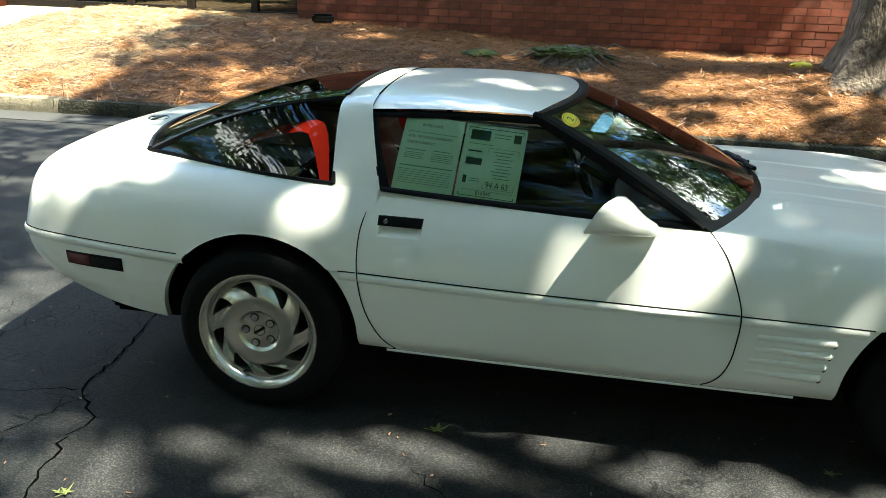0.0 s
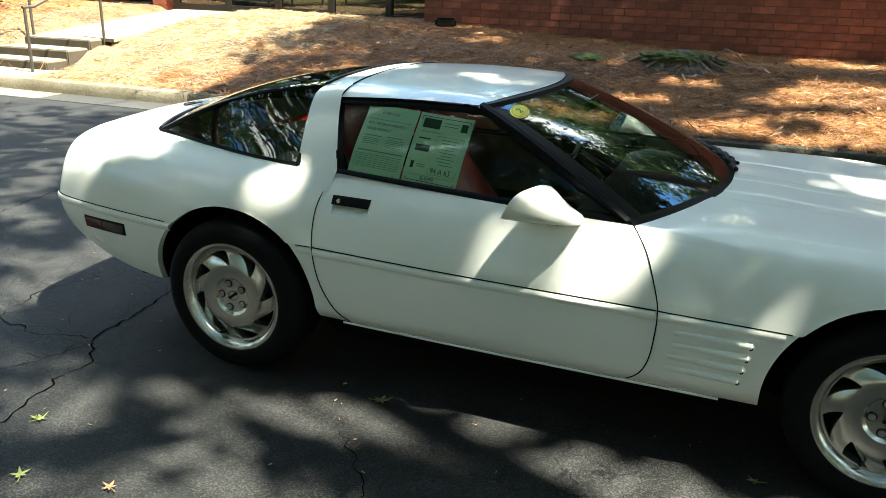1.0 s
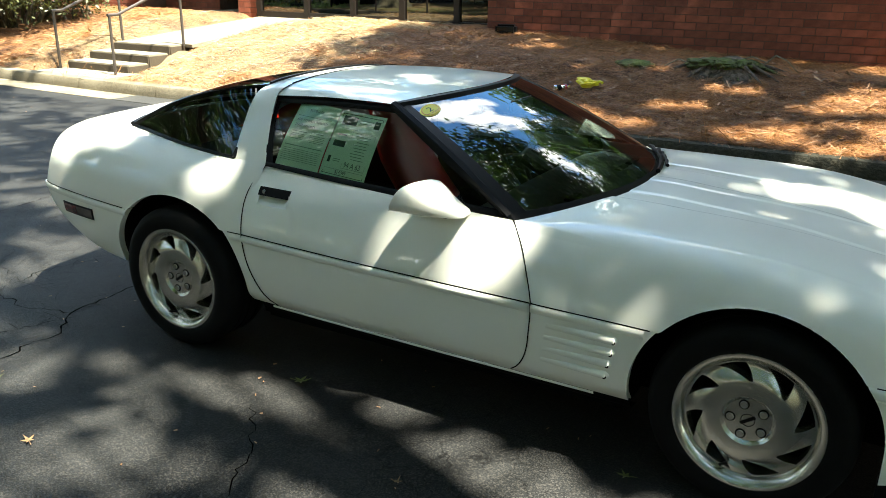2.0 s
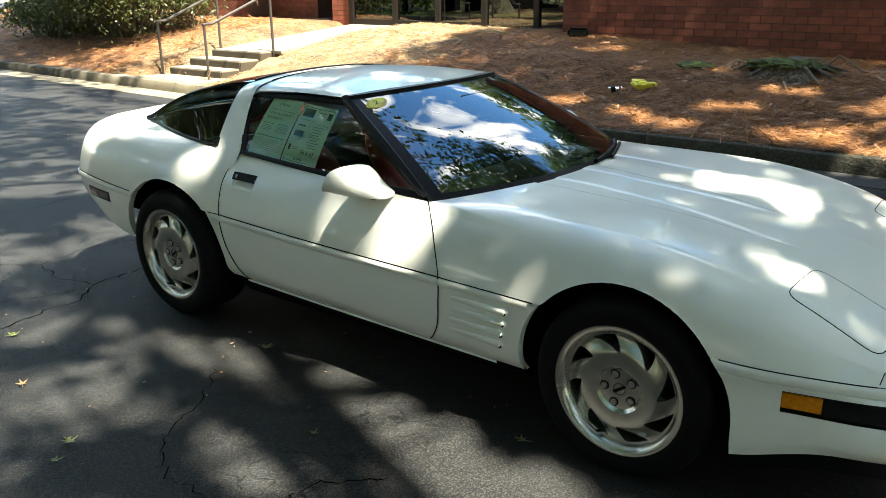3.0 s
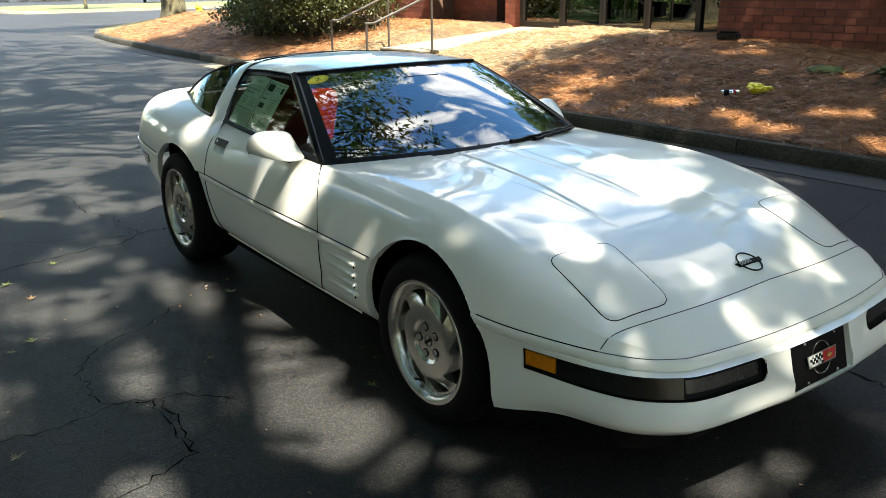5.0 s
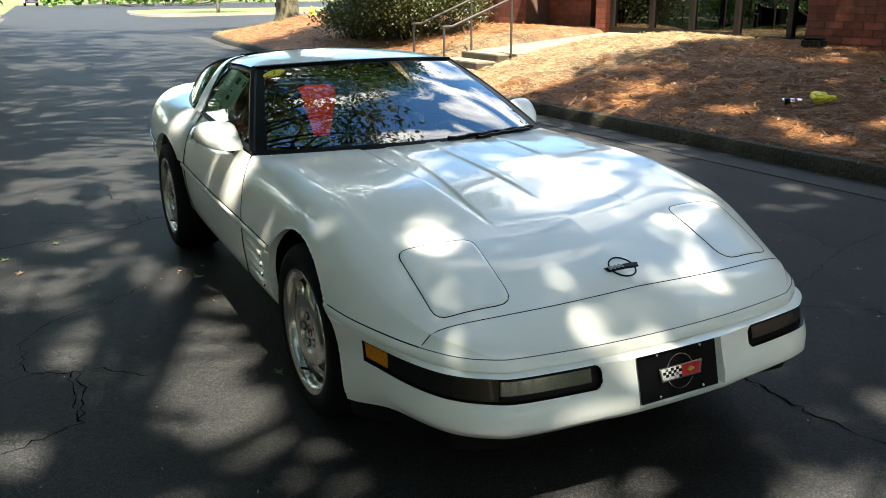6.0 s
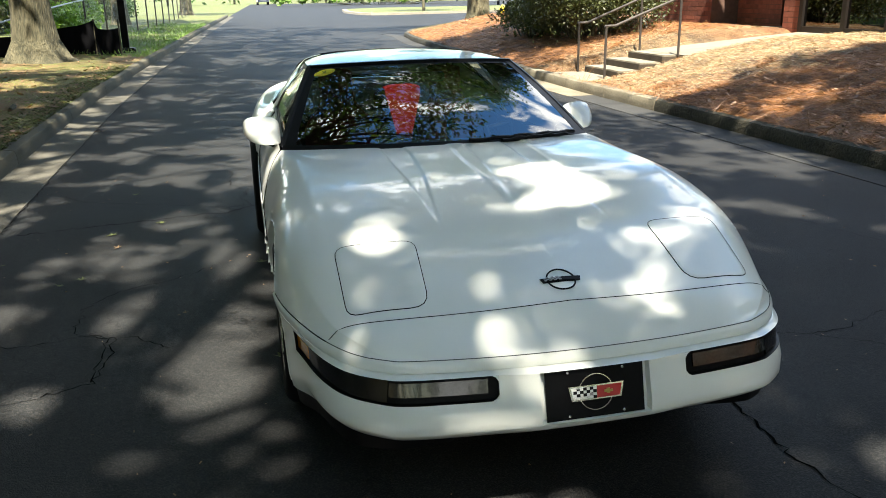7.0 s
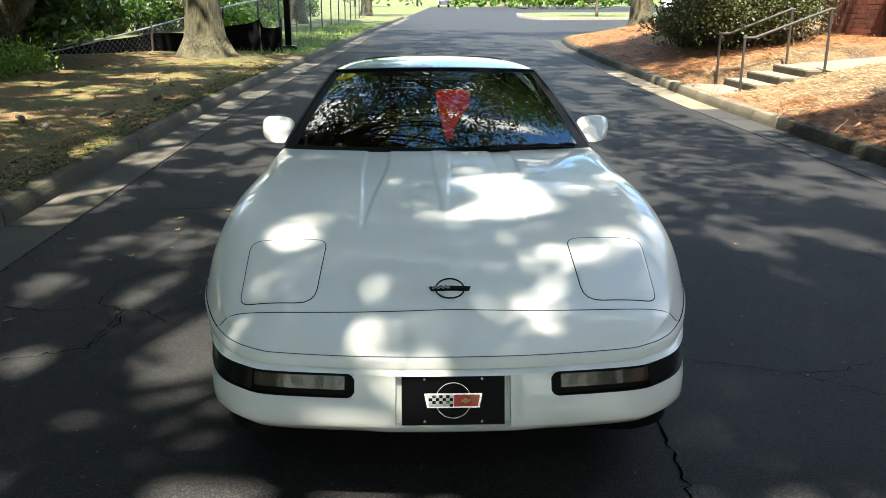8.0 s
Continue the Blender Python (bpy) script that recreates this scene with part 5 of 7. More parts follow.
# ---- building ----
WALL_Y, DOOR_Y = 8.76, 9.75
COURSE, LENGTH = 0.1016, 0.305


def brick_mesh(w, d=0.09):
    bm = boxed((0.004, 0, 0.004), (w - 0.006, d, COURSE - 0.006), 0.003)
    me = bpy.data.meshes.new("brick")
    bm.to_mesh(me)
    bm.free()
    me.materials.append(BRICK)
    return me


def brick_wall(name, x0, x1, y, z0, z1, label, single=0, depth=0.3):
    """A brick wall facing the road, with recessed joints; the first courses may be bricks of their own."""
    bm = boxed((x0 + 0.01, y + 0.008, z0), (x1 - 0.01, y + depth, z1))
    wall = tagged(mesh_object(name, bm, MORTAR, smooth=False), label, "wall", kind="structure")
    whole, half = brick_mesh(LENGTH), brick_mesh(LENGTH / 2)
    made = []
    bm = bmesh.new()
    c = 0
    z = z0
    while z < z1 - 0.05:
        x = x0 - (LENGTH / 2 if c % 2 else 0)
        while x < x1 - 0.02:
            a, b = max(x, x0), min(x + LENGTH, x1)
            if b - a > 0.05:
                if b - a > LENGTH - 0.01 and len(made) < single:
                    ob = new("brick", whole)
                    ob.parent = wall
                    ob.location = (a, y - 0.002 + 0.003 * rng.random(), z)
                    made.append(ob)
                else:
                    j = 0.003 * rng.random()
                    vs = [bm.verts.new(p) for p in ((a + 0.004, y + j + 0.003, z + 0.004), (b - 0.006, y + j + 0.003, z + 0.004), (b - 0.006, y + j + 0.003, z + COURSE - 0.006), (a + 0.004, y + j + 0.003, z + COURSE - 0.006),
                                                    (a + 0.002, y + 0.02, z + 0.002), (b - 0.004, y + 0.02, z + 0.002), (b - 0.004, y + 0.02, z + COURSE - 0.004), (a + 0.002, y + 0.02, z + COURSE - 0.004))]
                    for q in ((0, 1, 2, 3), (0, 4, 5, 1), (1, 5, 6, 2), (2, 6, 7, 3), (3, 7, 4, 0)):
                        bm.faces.new([vs[k] for k in q])
            x += LENGTH
        z += COURSE
        c += 1
    ob = part("brickwork", bm, BRICK_JOINED, wall, smooth=False)
    ob["kind"] = "stuff"
    return wall


wall_east = brick_wall("wall_east", -4.36, 9.0, WALL_Y, 0.36, 3.4, "long red-brown brick wall in tree shade", single=300)
wall_pier = brick_wall("wall_pier", -16.0, -13.3, 10.0, 0.50, 3.4, "sunlit orange-red brick pier", depth=1.2)
wall_recess = brick_wall("wall_recess", -13.3, -11.7, 10.7, 0.55, 3.4, "shaded red brick wall beside the entrance")
wall_jamb = brick_wall("wall_jamb", -10.30, -9.82, 9.72, 0.55, 3.4, "narrow brick jamb beside the glazing", depth=1.0)
bm = bmesh.new()
box(bm, (-4.36, WALL_Y + 0.3, 0.3), (-4.06, DOOR_Y + 0.2, 3.4))
box(bm, (-4.3, 9.9, 0.3), (9.0, 18, 3.4))
box(bm, (-16.0, 12.2, 0.3), (-4.3, 18, 3.4))
box(bm, (-16.0, 10.95, 0.3), (-11.7, 12.3, 3.4))
tagged(mesh_object("wall_core", bm, MORTAR, smooth=False), "plain mass of the building behind", "wall", kind="structure")
bm = bmesh.new()
box(bm, (-4.36, 8.80, 3.4), (9.0, 18.4, 3.75))
box(bm, (-16.0, 10.15, 3.404), (-4.37, 18.4, 3.75))
tagged(mesh_object("roof", bm, BRONZE, smooth=False), "flat roof with a dark fascia", "roof", kind="structure")
# entrance glazing
entrance = thing("window_1", "dark bronze framed entrance glazing", "window", kind="structure")
posts = [-9.75, -8.60, -7.55, -6.50, -5.40, -4.42]
for x in posts:
    part("mullion", boxed((x - 0.055, DOOR_Y - 0.06, 0.6), (x + 0.055, DOOR_Y + 0.06, 3.4), 0.006), BRONZE, entrance, smooth=False)
for a, b in zip(posts, posts[1:]):
    part("pane", boxed((a + 0.05, DOOR_Y - 0.006, 0.72), (b - 0.05, DOOR_Y + 0.006, 3.3)), SHOPGLASS, entrance, smooth=False)
    part("bottom_rail", boxed((a + 0.05, DOOR_Y - 0.05, 0.60), (b - 0.05, DOOR_Y + 0.05, 0.80 if b < -6.4 else 0.76), 0.006), BRONZE, entrance, smooth=False)


part("pane", boxed((-11.68, 11.4, 0.7), (-10.32, 11.42, 3.3)), SHOPGLASS, entrance, smooth=False)
bm = bmesh.new()
box(bm, (-11.7, 9.8, 0.45), (-4.4, 12.3, 0.72))
tagged(mesh_object("floor", bm, PALE_CONCRETE, smooth=False), "concrete entrance floor slab", "floor", kind="structure")


# ---- steps, path, handrails ----
steps = thing("steps", "three pale concrete steps up to the entrance path", "steps", kind="structure")
for y0, z0, z1, x0, x1 in ((5.42, 0.03, 0.215, -9.95, -8.62), (5.80, 0.12, 0.335, -9.90, -8.60), (6.20, 0.25, 0.452, -9.80, -8.56)):
    st = part("step", boxed((x0, y0, z0 - 0.05), (x1, y0 + 0.5, z1), 0.012), PALE_CONCRETE, steps, smooth=False)
    part("riser", boxed((x0 + 0.01, y0 - 0.006, z0 - 0.04), (x1 - 0.01, y0 + 0.02, z1 - 0.022)), RISER, st, "brown stained riser", smooth=False)
    part("cheek", boxed((x1 - 0.004, y0 + 0.01, z0 - 0.12), (x1 + 0.006, y0 + 0.49, z1 - 0.025)), RISER, st, "brown stained side of the step", smooth=False)
part("pavement_slab", boxed((-10.2, 4.55, -0.05), (-8.4, 5.45, 0.10), 0.012), PALE_CONCRETE, steps, smooth=False)
bm = bmesh.new()
sheet(bm, [[Vector((lerp(x0, x1, w), y, z)) for w in (0, 0.5, 1)] for y, x0, x1, z in [(y, a, b, path_z(y)) for y, a, b in ((6.5, -9.8, -8.38), (7.5, -9.8, -8.42), (8.6, -9.78, -8.45), (9.8, -9.75, -8.5))]])
thicken(bm, 0.05)
tagged(mesh_object("path", bm, PALE_CONCRETE, smooth=False), "pale concrete entrance path", "path", kind="structure")
for xr, low, high, lowz, highz in ((-8.62, 5.18, 6.46, 0.05, 0.48), (-9.98, 5.30, 6.46, 0.06, 0.46)):
    rail = thing("handrail", "brown steel pipe handrail beside the steps", "handrail", group="handrails of the steps")
    xt = xr + 0.10
    for (px, py, pz) in ((xr, low, lowz), (xt, high, highz)):
        bm = bmesh.new()
        tube(bm, [(px, py, pz - 0.05), (px, py, pz + 0.90)], 0.021, 10)
        part("rail_post", bm, STEEL, rail)
    bm = bmesh.new()
    tube(bm, [(xr, low - 0.03, lowz + 0.895), (xr, low + 0.16, lowz + 0.90), (xt, high - 0.02, highz + 0.90), (xt, high + 0.05, highz + 0.90)], 0.021, 10)
    part("rail_bar", bm, STEEL, rail)


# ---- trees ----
# leaves left out so the sun falls at these ground spots: centre and half sizes
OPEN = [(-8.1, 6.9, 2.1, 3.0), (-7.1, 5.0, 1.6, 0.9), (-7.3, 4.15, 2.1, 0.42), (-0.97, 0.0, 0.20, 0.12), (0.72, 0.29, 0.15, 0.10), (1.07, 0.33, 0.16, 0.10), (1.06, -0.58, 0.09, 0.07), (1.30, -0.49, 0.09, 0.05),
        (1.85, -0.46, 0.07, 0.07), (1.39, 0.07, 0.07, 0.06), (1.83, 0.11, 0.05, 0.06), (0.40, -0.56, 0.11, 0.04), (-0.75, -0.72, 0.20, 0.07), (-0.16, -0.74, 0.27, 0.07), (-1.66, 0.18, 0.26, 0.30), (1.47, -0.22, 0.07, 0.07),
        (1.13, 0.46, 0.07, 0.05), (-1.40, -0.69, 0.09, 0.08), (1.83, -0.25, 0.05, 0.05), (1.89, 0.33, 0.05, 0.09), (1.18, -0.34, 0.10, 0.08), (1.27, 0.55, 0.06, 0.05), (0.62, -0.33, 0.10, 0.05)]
FAINT = (8, 9, 10, 12, 15, 16, 18, 19, 20, 21, 22)  # openings with most leaves kept, for weak sun patches
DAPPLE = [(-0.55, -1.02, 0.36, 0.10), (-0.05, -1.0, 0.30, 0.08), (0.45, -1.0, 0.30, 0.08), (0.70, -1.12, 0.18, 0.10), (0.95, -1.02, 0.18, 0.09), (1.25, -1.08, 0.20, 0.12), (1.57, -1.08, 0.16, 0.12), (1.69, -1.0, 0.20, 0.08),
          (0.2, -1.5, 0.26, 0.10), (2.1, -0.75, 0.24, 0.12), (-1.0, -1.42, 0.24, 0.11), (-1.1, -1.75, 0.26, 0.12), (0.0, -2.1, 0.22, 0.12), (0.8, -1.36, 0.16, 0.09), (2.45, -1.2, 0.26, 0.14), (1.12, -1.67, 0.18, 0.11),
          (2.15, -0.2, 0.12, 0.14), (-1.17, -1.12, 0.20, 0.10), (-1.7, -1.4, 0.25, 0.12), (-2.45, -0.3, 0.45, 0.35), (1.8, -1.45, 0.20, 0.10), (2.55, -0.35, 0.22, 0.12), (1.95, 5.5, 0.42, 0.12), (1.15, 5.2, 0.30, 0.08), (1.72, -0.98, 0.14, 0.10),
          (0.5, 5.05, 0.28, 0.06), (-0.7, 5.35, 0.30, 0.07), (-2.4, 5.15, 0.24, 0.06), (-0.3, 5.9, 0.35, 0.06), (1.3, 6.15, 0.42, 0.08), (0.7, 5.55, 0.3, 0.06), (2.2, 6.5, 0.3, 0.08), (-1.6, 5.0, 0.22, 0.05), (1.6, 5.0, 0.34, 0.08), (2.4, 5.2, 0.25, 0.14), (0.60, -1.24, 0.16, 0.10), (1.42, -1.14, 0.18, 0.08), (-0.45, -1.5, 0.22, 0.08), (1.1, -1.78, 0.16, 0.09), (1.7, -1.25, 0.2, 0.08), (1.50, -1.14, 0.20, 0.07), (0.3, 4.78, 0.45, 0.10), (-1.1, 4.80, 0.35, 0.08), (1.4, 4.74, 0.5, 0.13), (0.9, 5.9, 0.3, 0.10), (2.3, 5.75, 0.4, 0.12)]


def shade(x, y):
    """Share of leaves kept over a place of the ground, thinned for sun patches, 0 to 1."""
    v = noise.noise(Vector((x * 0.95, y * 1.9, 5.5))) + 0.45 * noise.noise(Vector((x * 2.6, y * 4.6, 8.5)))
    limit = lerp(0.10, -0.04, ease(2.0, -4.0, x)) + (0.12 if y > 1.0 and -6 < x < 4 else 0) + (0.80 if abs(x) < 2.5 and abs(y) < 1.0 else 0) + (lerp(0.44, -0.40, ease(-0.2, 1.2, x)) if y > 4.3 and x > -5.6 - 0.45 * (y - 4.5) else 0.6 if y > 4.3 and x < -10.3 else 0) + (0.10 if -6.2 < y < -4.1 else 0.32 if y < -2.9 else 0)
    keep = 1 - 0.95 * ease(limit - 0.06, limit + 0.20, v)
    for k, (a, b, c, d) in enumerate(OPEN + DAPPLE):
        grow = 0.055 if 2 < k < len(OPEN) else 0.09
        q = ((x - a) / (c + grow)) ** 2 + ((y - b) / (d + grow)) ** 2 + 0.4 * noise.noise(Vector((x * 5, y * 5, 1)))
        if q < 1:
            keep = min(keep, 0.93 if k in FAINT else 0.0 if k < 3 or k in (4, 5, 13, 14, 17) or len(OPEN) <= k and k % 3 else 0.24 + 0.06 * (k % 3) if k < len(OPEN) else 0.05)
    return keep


def leaves_mesh(name, centres, per, spread, size, mat, parent, seed, gaps=True, flat=0.6):
    """A crown of many small leaves in clumps round the centres."""
    r = np.random.RandomState(seed)
    c = np.repeat(np.array(centres), per, axis=0)
    n = len(c)
    p = c + r.normal(0, 1, (n, 3)) * np.array((spread, spread, spread * flat))
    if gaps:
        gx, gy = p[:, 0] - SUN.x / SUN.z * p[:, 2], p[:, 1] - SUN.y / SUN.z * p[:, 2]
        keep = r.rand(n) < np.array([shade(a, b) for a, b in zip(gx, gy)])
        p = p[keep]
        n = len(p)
    a = r.normal(0, 1, (n, 3))
    a /= np.linalg.norm(a, axis=1)[:, None]
    b = np.cross(a, r.normal(0, 1, (n, 3)))
    b /= np.linalg.norm(b, axis=1)[:, None]
    s = size * (0.6 + 0.8 * r.rand(n))[:, None]
    quad = np.stack((p - a * s, p + b * s * 0.42, p + a * s, p - b * s * 0.42), axis=1).reshape(-1, 3)
    me = bpy.data.meshes.new(name)
    me.from_pydata(quad.tolist(), [], np.arange(n * 4).reshape(-1, 4).tolist())
    me.materials.append(mat)
    ob = new(name, me)
    ob.parent = parent
    ob["kind"] = "stuff"
    return ob


def tree(x, y, z, height, girth, crown, clumps, seed, label, bark=BARK, leaf=LEAF, low=0.45, per=60, size=0.11, lean=(0, 0), spread=0.45, flare=1.7):
    r = random.Random(seed)
    t = thing("tree", label, "tree", (0, 0, 0))
    bm = bmesh.new()
    pts, rad = [], []
    for k in range(14):
        w = k / 13
        q = w ** 1.6
        pts.append((x + lean[0] * q + 0.05 * math.sin(5 * q + seed), y + lean[1] * q + 0.05 * math.cos(4 * q), z - 0.15 + q * height * 0.8))
        rad.append(girth * (1 - 0.75 * q) * (1 + (flare - 1) * math.exp(-q * height / 0.35)))
    rings = tube(bm, pts, rad, 30)
    for i, ring in enumerate(rings):
        cx = Vector(pts[i])
        for k, v in enumerate(ring):
            d = v.co - cx
            lobes = 1 + 0.16 * math.exp(-i / 2.0) * math.sin(k * math.tau / 30 * 5 + seed) + 0.06 * noise.noise(Vector((k * 0.54, i * 0.6, seed))) + 0.035 * noise.noise(Vector((k * 1.7, i * 0.35, seed + 3)))
            v.co = cx + d * lobes
    part("trunk", bm, bark, t)
    cx, cy, cz = x + lean[0], y + lean[1], z + height * (low + 1) / 2
    centres = []
    bm = bmesh.new()
    for k in range(clumps):
        while True:
            v = Vector((r.uniform(-1, 1), r.uniform(-1, 1), r.uniform(-1, 1)))
            if v.length < 1 and v.length > 0.25:
                break
        c = Vector((cx + v.x * crown, cy + v.y * crown, cz + v.z * height * (1 - low) / 2))
        centres.append(tuple(c))
        if k % 4 == 0:
            h = min(max((c.z - z) / (height * 0.8) - 0.12, 0.35), 0.95)
            s = Vector((x + lean[0] * h, y + lean[1] * h, z + h * height * 0.8))
            m = lerp(s, c, 0.5) + Vector((0, 0, 0.3))
            tube(bm, [s, m, c], [girth * 0.22, girth * 0.12, 0.015], 5)
    part("limbs", bm, bark, t)
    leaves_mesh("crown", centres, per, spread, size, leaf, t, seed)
    return t


tree(2.85, 6.0, bank_z(2.85, 6.0), 14, 0.27, 4.5, 190, 1, "tall pine with furrowed bark on the straw bank", bark=PINE_BARK, low=0.52, per=90, size=0.15, flare=2.6)
tree(-15.9, -4.85, 0.25, 14, 0.43, 5.5, 200, 2, "large oak with a flared mossy foot on the verge", low=0.42, per=80, size=0.15, flare=2.0)
tree(-26.6, 8.5, 0.38, 13, 0.42, 5.0, 140, 3, "thick oak trunk beside the yellow hydrant", low=0.5, per=60, size=0.17, flare=1.6)
# oaks out of view; their cut crowns cast the dappled shade
tree(8.2, -4.9, 0.2, 13, 0.32, 5.6, 300, 4, "leafy oak overhanging the road", low=0.45, per=75, size=0.16, lean=(-2.0, 2.6))
tree(3.0, -7.5, 0.3, 13, 0.34, 5.5, 260, 5, "leafy oak overhanging the road", low=0.45, per=72, size=0.16, lean=(0.5, 2.6))
tree(10.5, 6.4, 0.6, 14, 0.32, 5.6, 280, 6, "leafy oak beside the building", low=0.42, per=95, size=0.16, lean=(-2.5, -1.6))
tree(-5.5, -8.5, 0.4, 13, 0.34, 5.6, 260, 7, "leafy oak on the verge", low=0.42, per=80, size=0.11, lean=(2.6, 7.6))
# unseen, added to close a bright sky gap in the side glass
tree(-7.0, -10.0, 0.3, 14, 0.3, 5.2, 230, 16, "leafy oak on the verge", low=0.35, per=100, size=0.14, lean=(2.5, 1.5))
# unseen tree, set so that its crown shades the straw bank
tree(-10.5, 13.6, 0.0, 15, 0.28, 3.4, 170, 8, "unseen tall tree added behind the building to shade the bank", low=0.5, per=110, size=0.13, lean=(-1.0, -8.0))
for k, (x, y, h) in enumerate(((0.6, 20.4, 19.0), (3.6, 20.8, 18.5), (6.6, 20.0, 19.0), (9.6, 19.4, 18.0), (12.6, 18.2, 17.0))):
    tree(x, y, 0.0, h, 0.3, 2.6, 150, 90 + k, "tall narrow pine behind the building", bark=PINE_BARK, low=0.2, per=110, size=0.18)
tree(-3.5, 22.0, 0.0, 12, 0.3, 2.4, 100, 12, "tall narrow pine behind the building", bark=PINE_BARK, low=0.3, per=80, size=0.16)
tree(-10.0, 22.0, 0.0, 14, 0.3, 2.8, 110, 13, "tall narrow pine behind the building", bark=PINE_BARK, low=0.3, per=80, size=0.16)
tree(-11.0, -7.8, 0.3, 15, 0.34, 5.6, 280, 14, "leafy oak on the verge", low=0.42, per=72, size=0.11, lean=(2.0, 8.3))
# unseen, added so its crown darkens the shrub on the verge
tree(-8.6, -10.4, 0.3, 11, 0.26, 4.2, 220, 15, "leafy oak on the verge", low=0.3, per=85, size=0.16)
tree(-18.0, -10.8, 0.0, 14, 0.34, 5.6, 170, 18, "leafy oak leaning over the road", low=0.48, per=65, size=0.18, lean=(0, 8.6))
tree(-28.0, -11.4, 0.0, 14, 0.34, 5.6, 170, 19, "leafy oak leaning over the road", low=0.48, per=65, size=0.18, lean=(0, 9.8))
tree(-30.0, -6.6, 0.1, 14, 0.36, 5.2, 160, 9, "oak trunk behind the wire fence", low=0.36, per=120, size=0.20)
tree(-72.0, -3.4, -0.06, 14, 0.5, 5.0, 140, 17, "oak trunk on the far verge by the road", low=0.4, per=70, size=0.20)
tree(-39.0, -5.4, 0.1, 14, 0.38, 5.0, 140, 10, "oak trunk behind the wire fence", low=0.36, per=120, size=0.20)


# ---- shrubs, far planting ----
def shrub(x, y, z, rx, ry, h, clumps, seed, label, mat=LEAF_DARK, size=0.05, per=60, name="shrub", spread=0.17):
    r = random.Random(seed)
    t = thing(name, label, "shrub")
    centres = []
    bm = bmesh.new()
    for k in range(clumps):
        a, d, u = r.uniform(0, math.tau), math.sqrt(r.random()), r.random()
        top = h * math.sqrt(max(0.05, 1 - 0.75 * d * d)) * (0.8 + 0.35 * r.random())
        c = Vector((x + rx * d * math.cos(a), y + ry * d * math.sin(a), z + 0.12 + top * (0.25 + 0.75 * math.sqrt(u))))
        centres.append(tuple(c))
        if k % 5 == 0:
            tube(bm, [(x + (c.x - x) * 0.3, y + (c.y - y) * 0.3, z - 0.05), lerp(Vector((x, y, z)), c, 0.6) + Vector((0, 0, 0.1)), c], [0.03, 0.018, 0.006], 5)
    part("branchwork", bm, BARK, t)
    leaves_mesh("foliage", centres, per, spread, size, mat, t, seed, gaps=False, flat=0.8)
    return t


shrub(-13.2, 6.9, bank_z(-13.2, 6.9), 1.7, 1.2, 1.6, 190, 21, "loose green shrub on the straw bank", size=0.038, per=150, spread=0.24)
shrub(-15.4, 8.1, bank_z(-15.4, 8.1), 1.6, 1.4, 2.2, 170, 22, "loose green shrub beside the brick pier", size=0.038, per=150, spread=0.26)
shrub(-15.6, 6.5, bank_z(-15.6, 6.5), 1.5, 0.6, 0.7, 70, 28, "low sprawling green shrub on the straw bank", size=0.05, per=80, spread=0.2)
shrub(-12.6, -8.0, 0.2, 2.4, 2.1, 3.1, 300, 23, "dark overhanging shrub in shade on the verge", mat=LEAF, size=0.10, per=55)
shrub(-16.8, -9.5, 0.2, 2.5, 2.0, 3.2, 130, 24, "dark leafy shrub beyond the verge", mat=LEAF, size=0.11, per=50)
shrub(-20.6, -5.3, 0.2, 1.2, 0.7, 0.9, 60, 25, "bright green undergrowth by the fence", mat=LEAF_LIGHT, size=0.07, per=50)
shrub(-24.5, -5.4, 0.2, 2.2, 0.6, 0.9, 80, 26, "bright green undergrowth by the fence", mat=LEAF_LIGHT, size=0.07, per=50)
shrub(-10.2, -7.0, 0.25, 1.4, 0.55, 0.22, 90, 27, "low bright green ground cover", mat=LEAF_LIGHT, size=0.04, per=60, name="ground_cover")
for k, (x, y, h) in enumerate(((-4.5, -10.2, 4.6), (-0.8, -10.8, 5.4), (3.2, -10.4, 4.8), (7.0, -10.0, 5.2), (10.5, -8.6, 4.6))):
    shrub(x, y, 0.2, 2.3, 1.5, h, 150, 60 + k, "tall dark green shrub along the verge", mat=LEAF, size=0.13, per=50)
for k, (x, y) in enumerate(((-19.5, -9.8), (-23.0, -10.8), (-27.5, -9.6), (-33.0, -8.6), (-40.0, -8.0), (-20.5, -12.0), (-25.5, -11.0), (-30.5, -9.4), (-36.5, -8.6), (-44.0, -7.8), (-49.0, -7.4), (-55.0, -7.0))):
    shrub(x, y, 0.0, 2.2, 0.9, 1.5 + 0.3 * (k % 3), 100, 70 + k, "bright green undergrowth behind the fence", mat=(LEAF_LIGHT, LEAF_DARK, LEAF)[k % 3], size=0.09, per=45)
# bare pale twigs beside the shrub
twigs = thing("dead_branch", "bare pale fallen branches beside the shrub", "branch")
r = random.Random(8)
for k in range(6):
    bm = bmesh.new()
    a = Vector((-12.0 + r.uniform(-0.5, 0.3), 7.6 + r.uniform(-0.3, 0.3), 0.62))
    b = a + Vector((r.uniform(-0.7, 0.7), r.uniform(-0.4, 0.3), r.uniform(0.2, 0.75)))
    tube(bm, [a, lerp(a, b, 0.5) + Vector((0, 0, 0.08)), b], [0.022, 0.016, 0.006], 6)
    part("twig", bm, PALE_CONCRETE if k % 2 else BARK, twigs)

# far tree line closing the view; woods added unseen behind the camera dim skylight
r = random.Random(31)


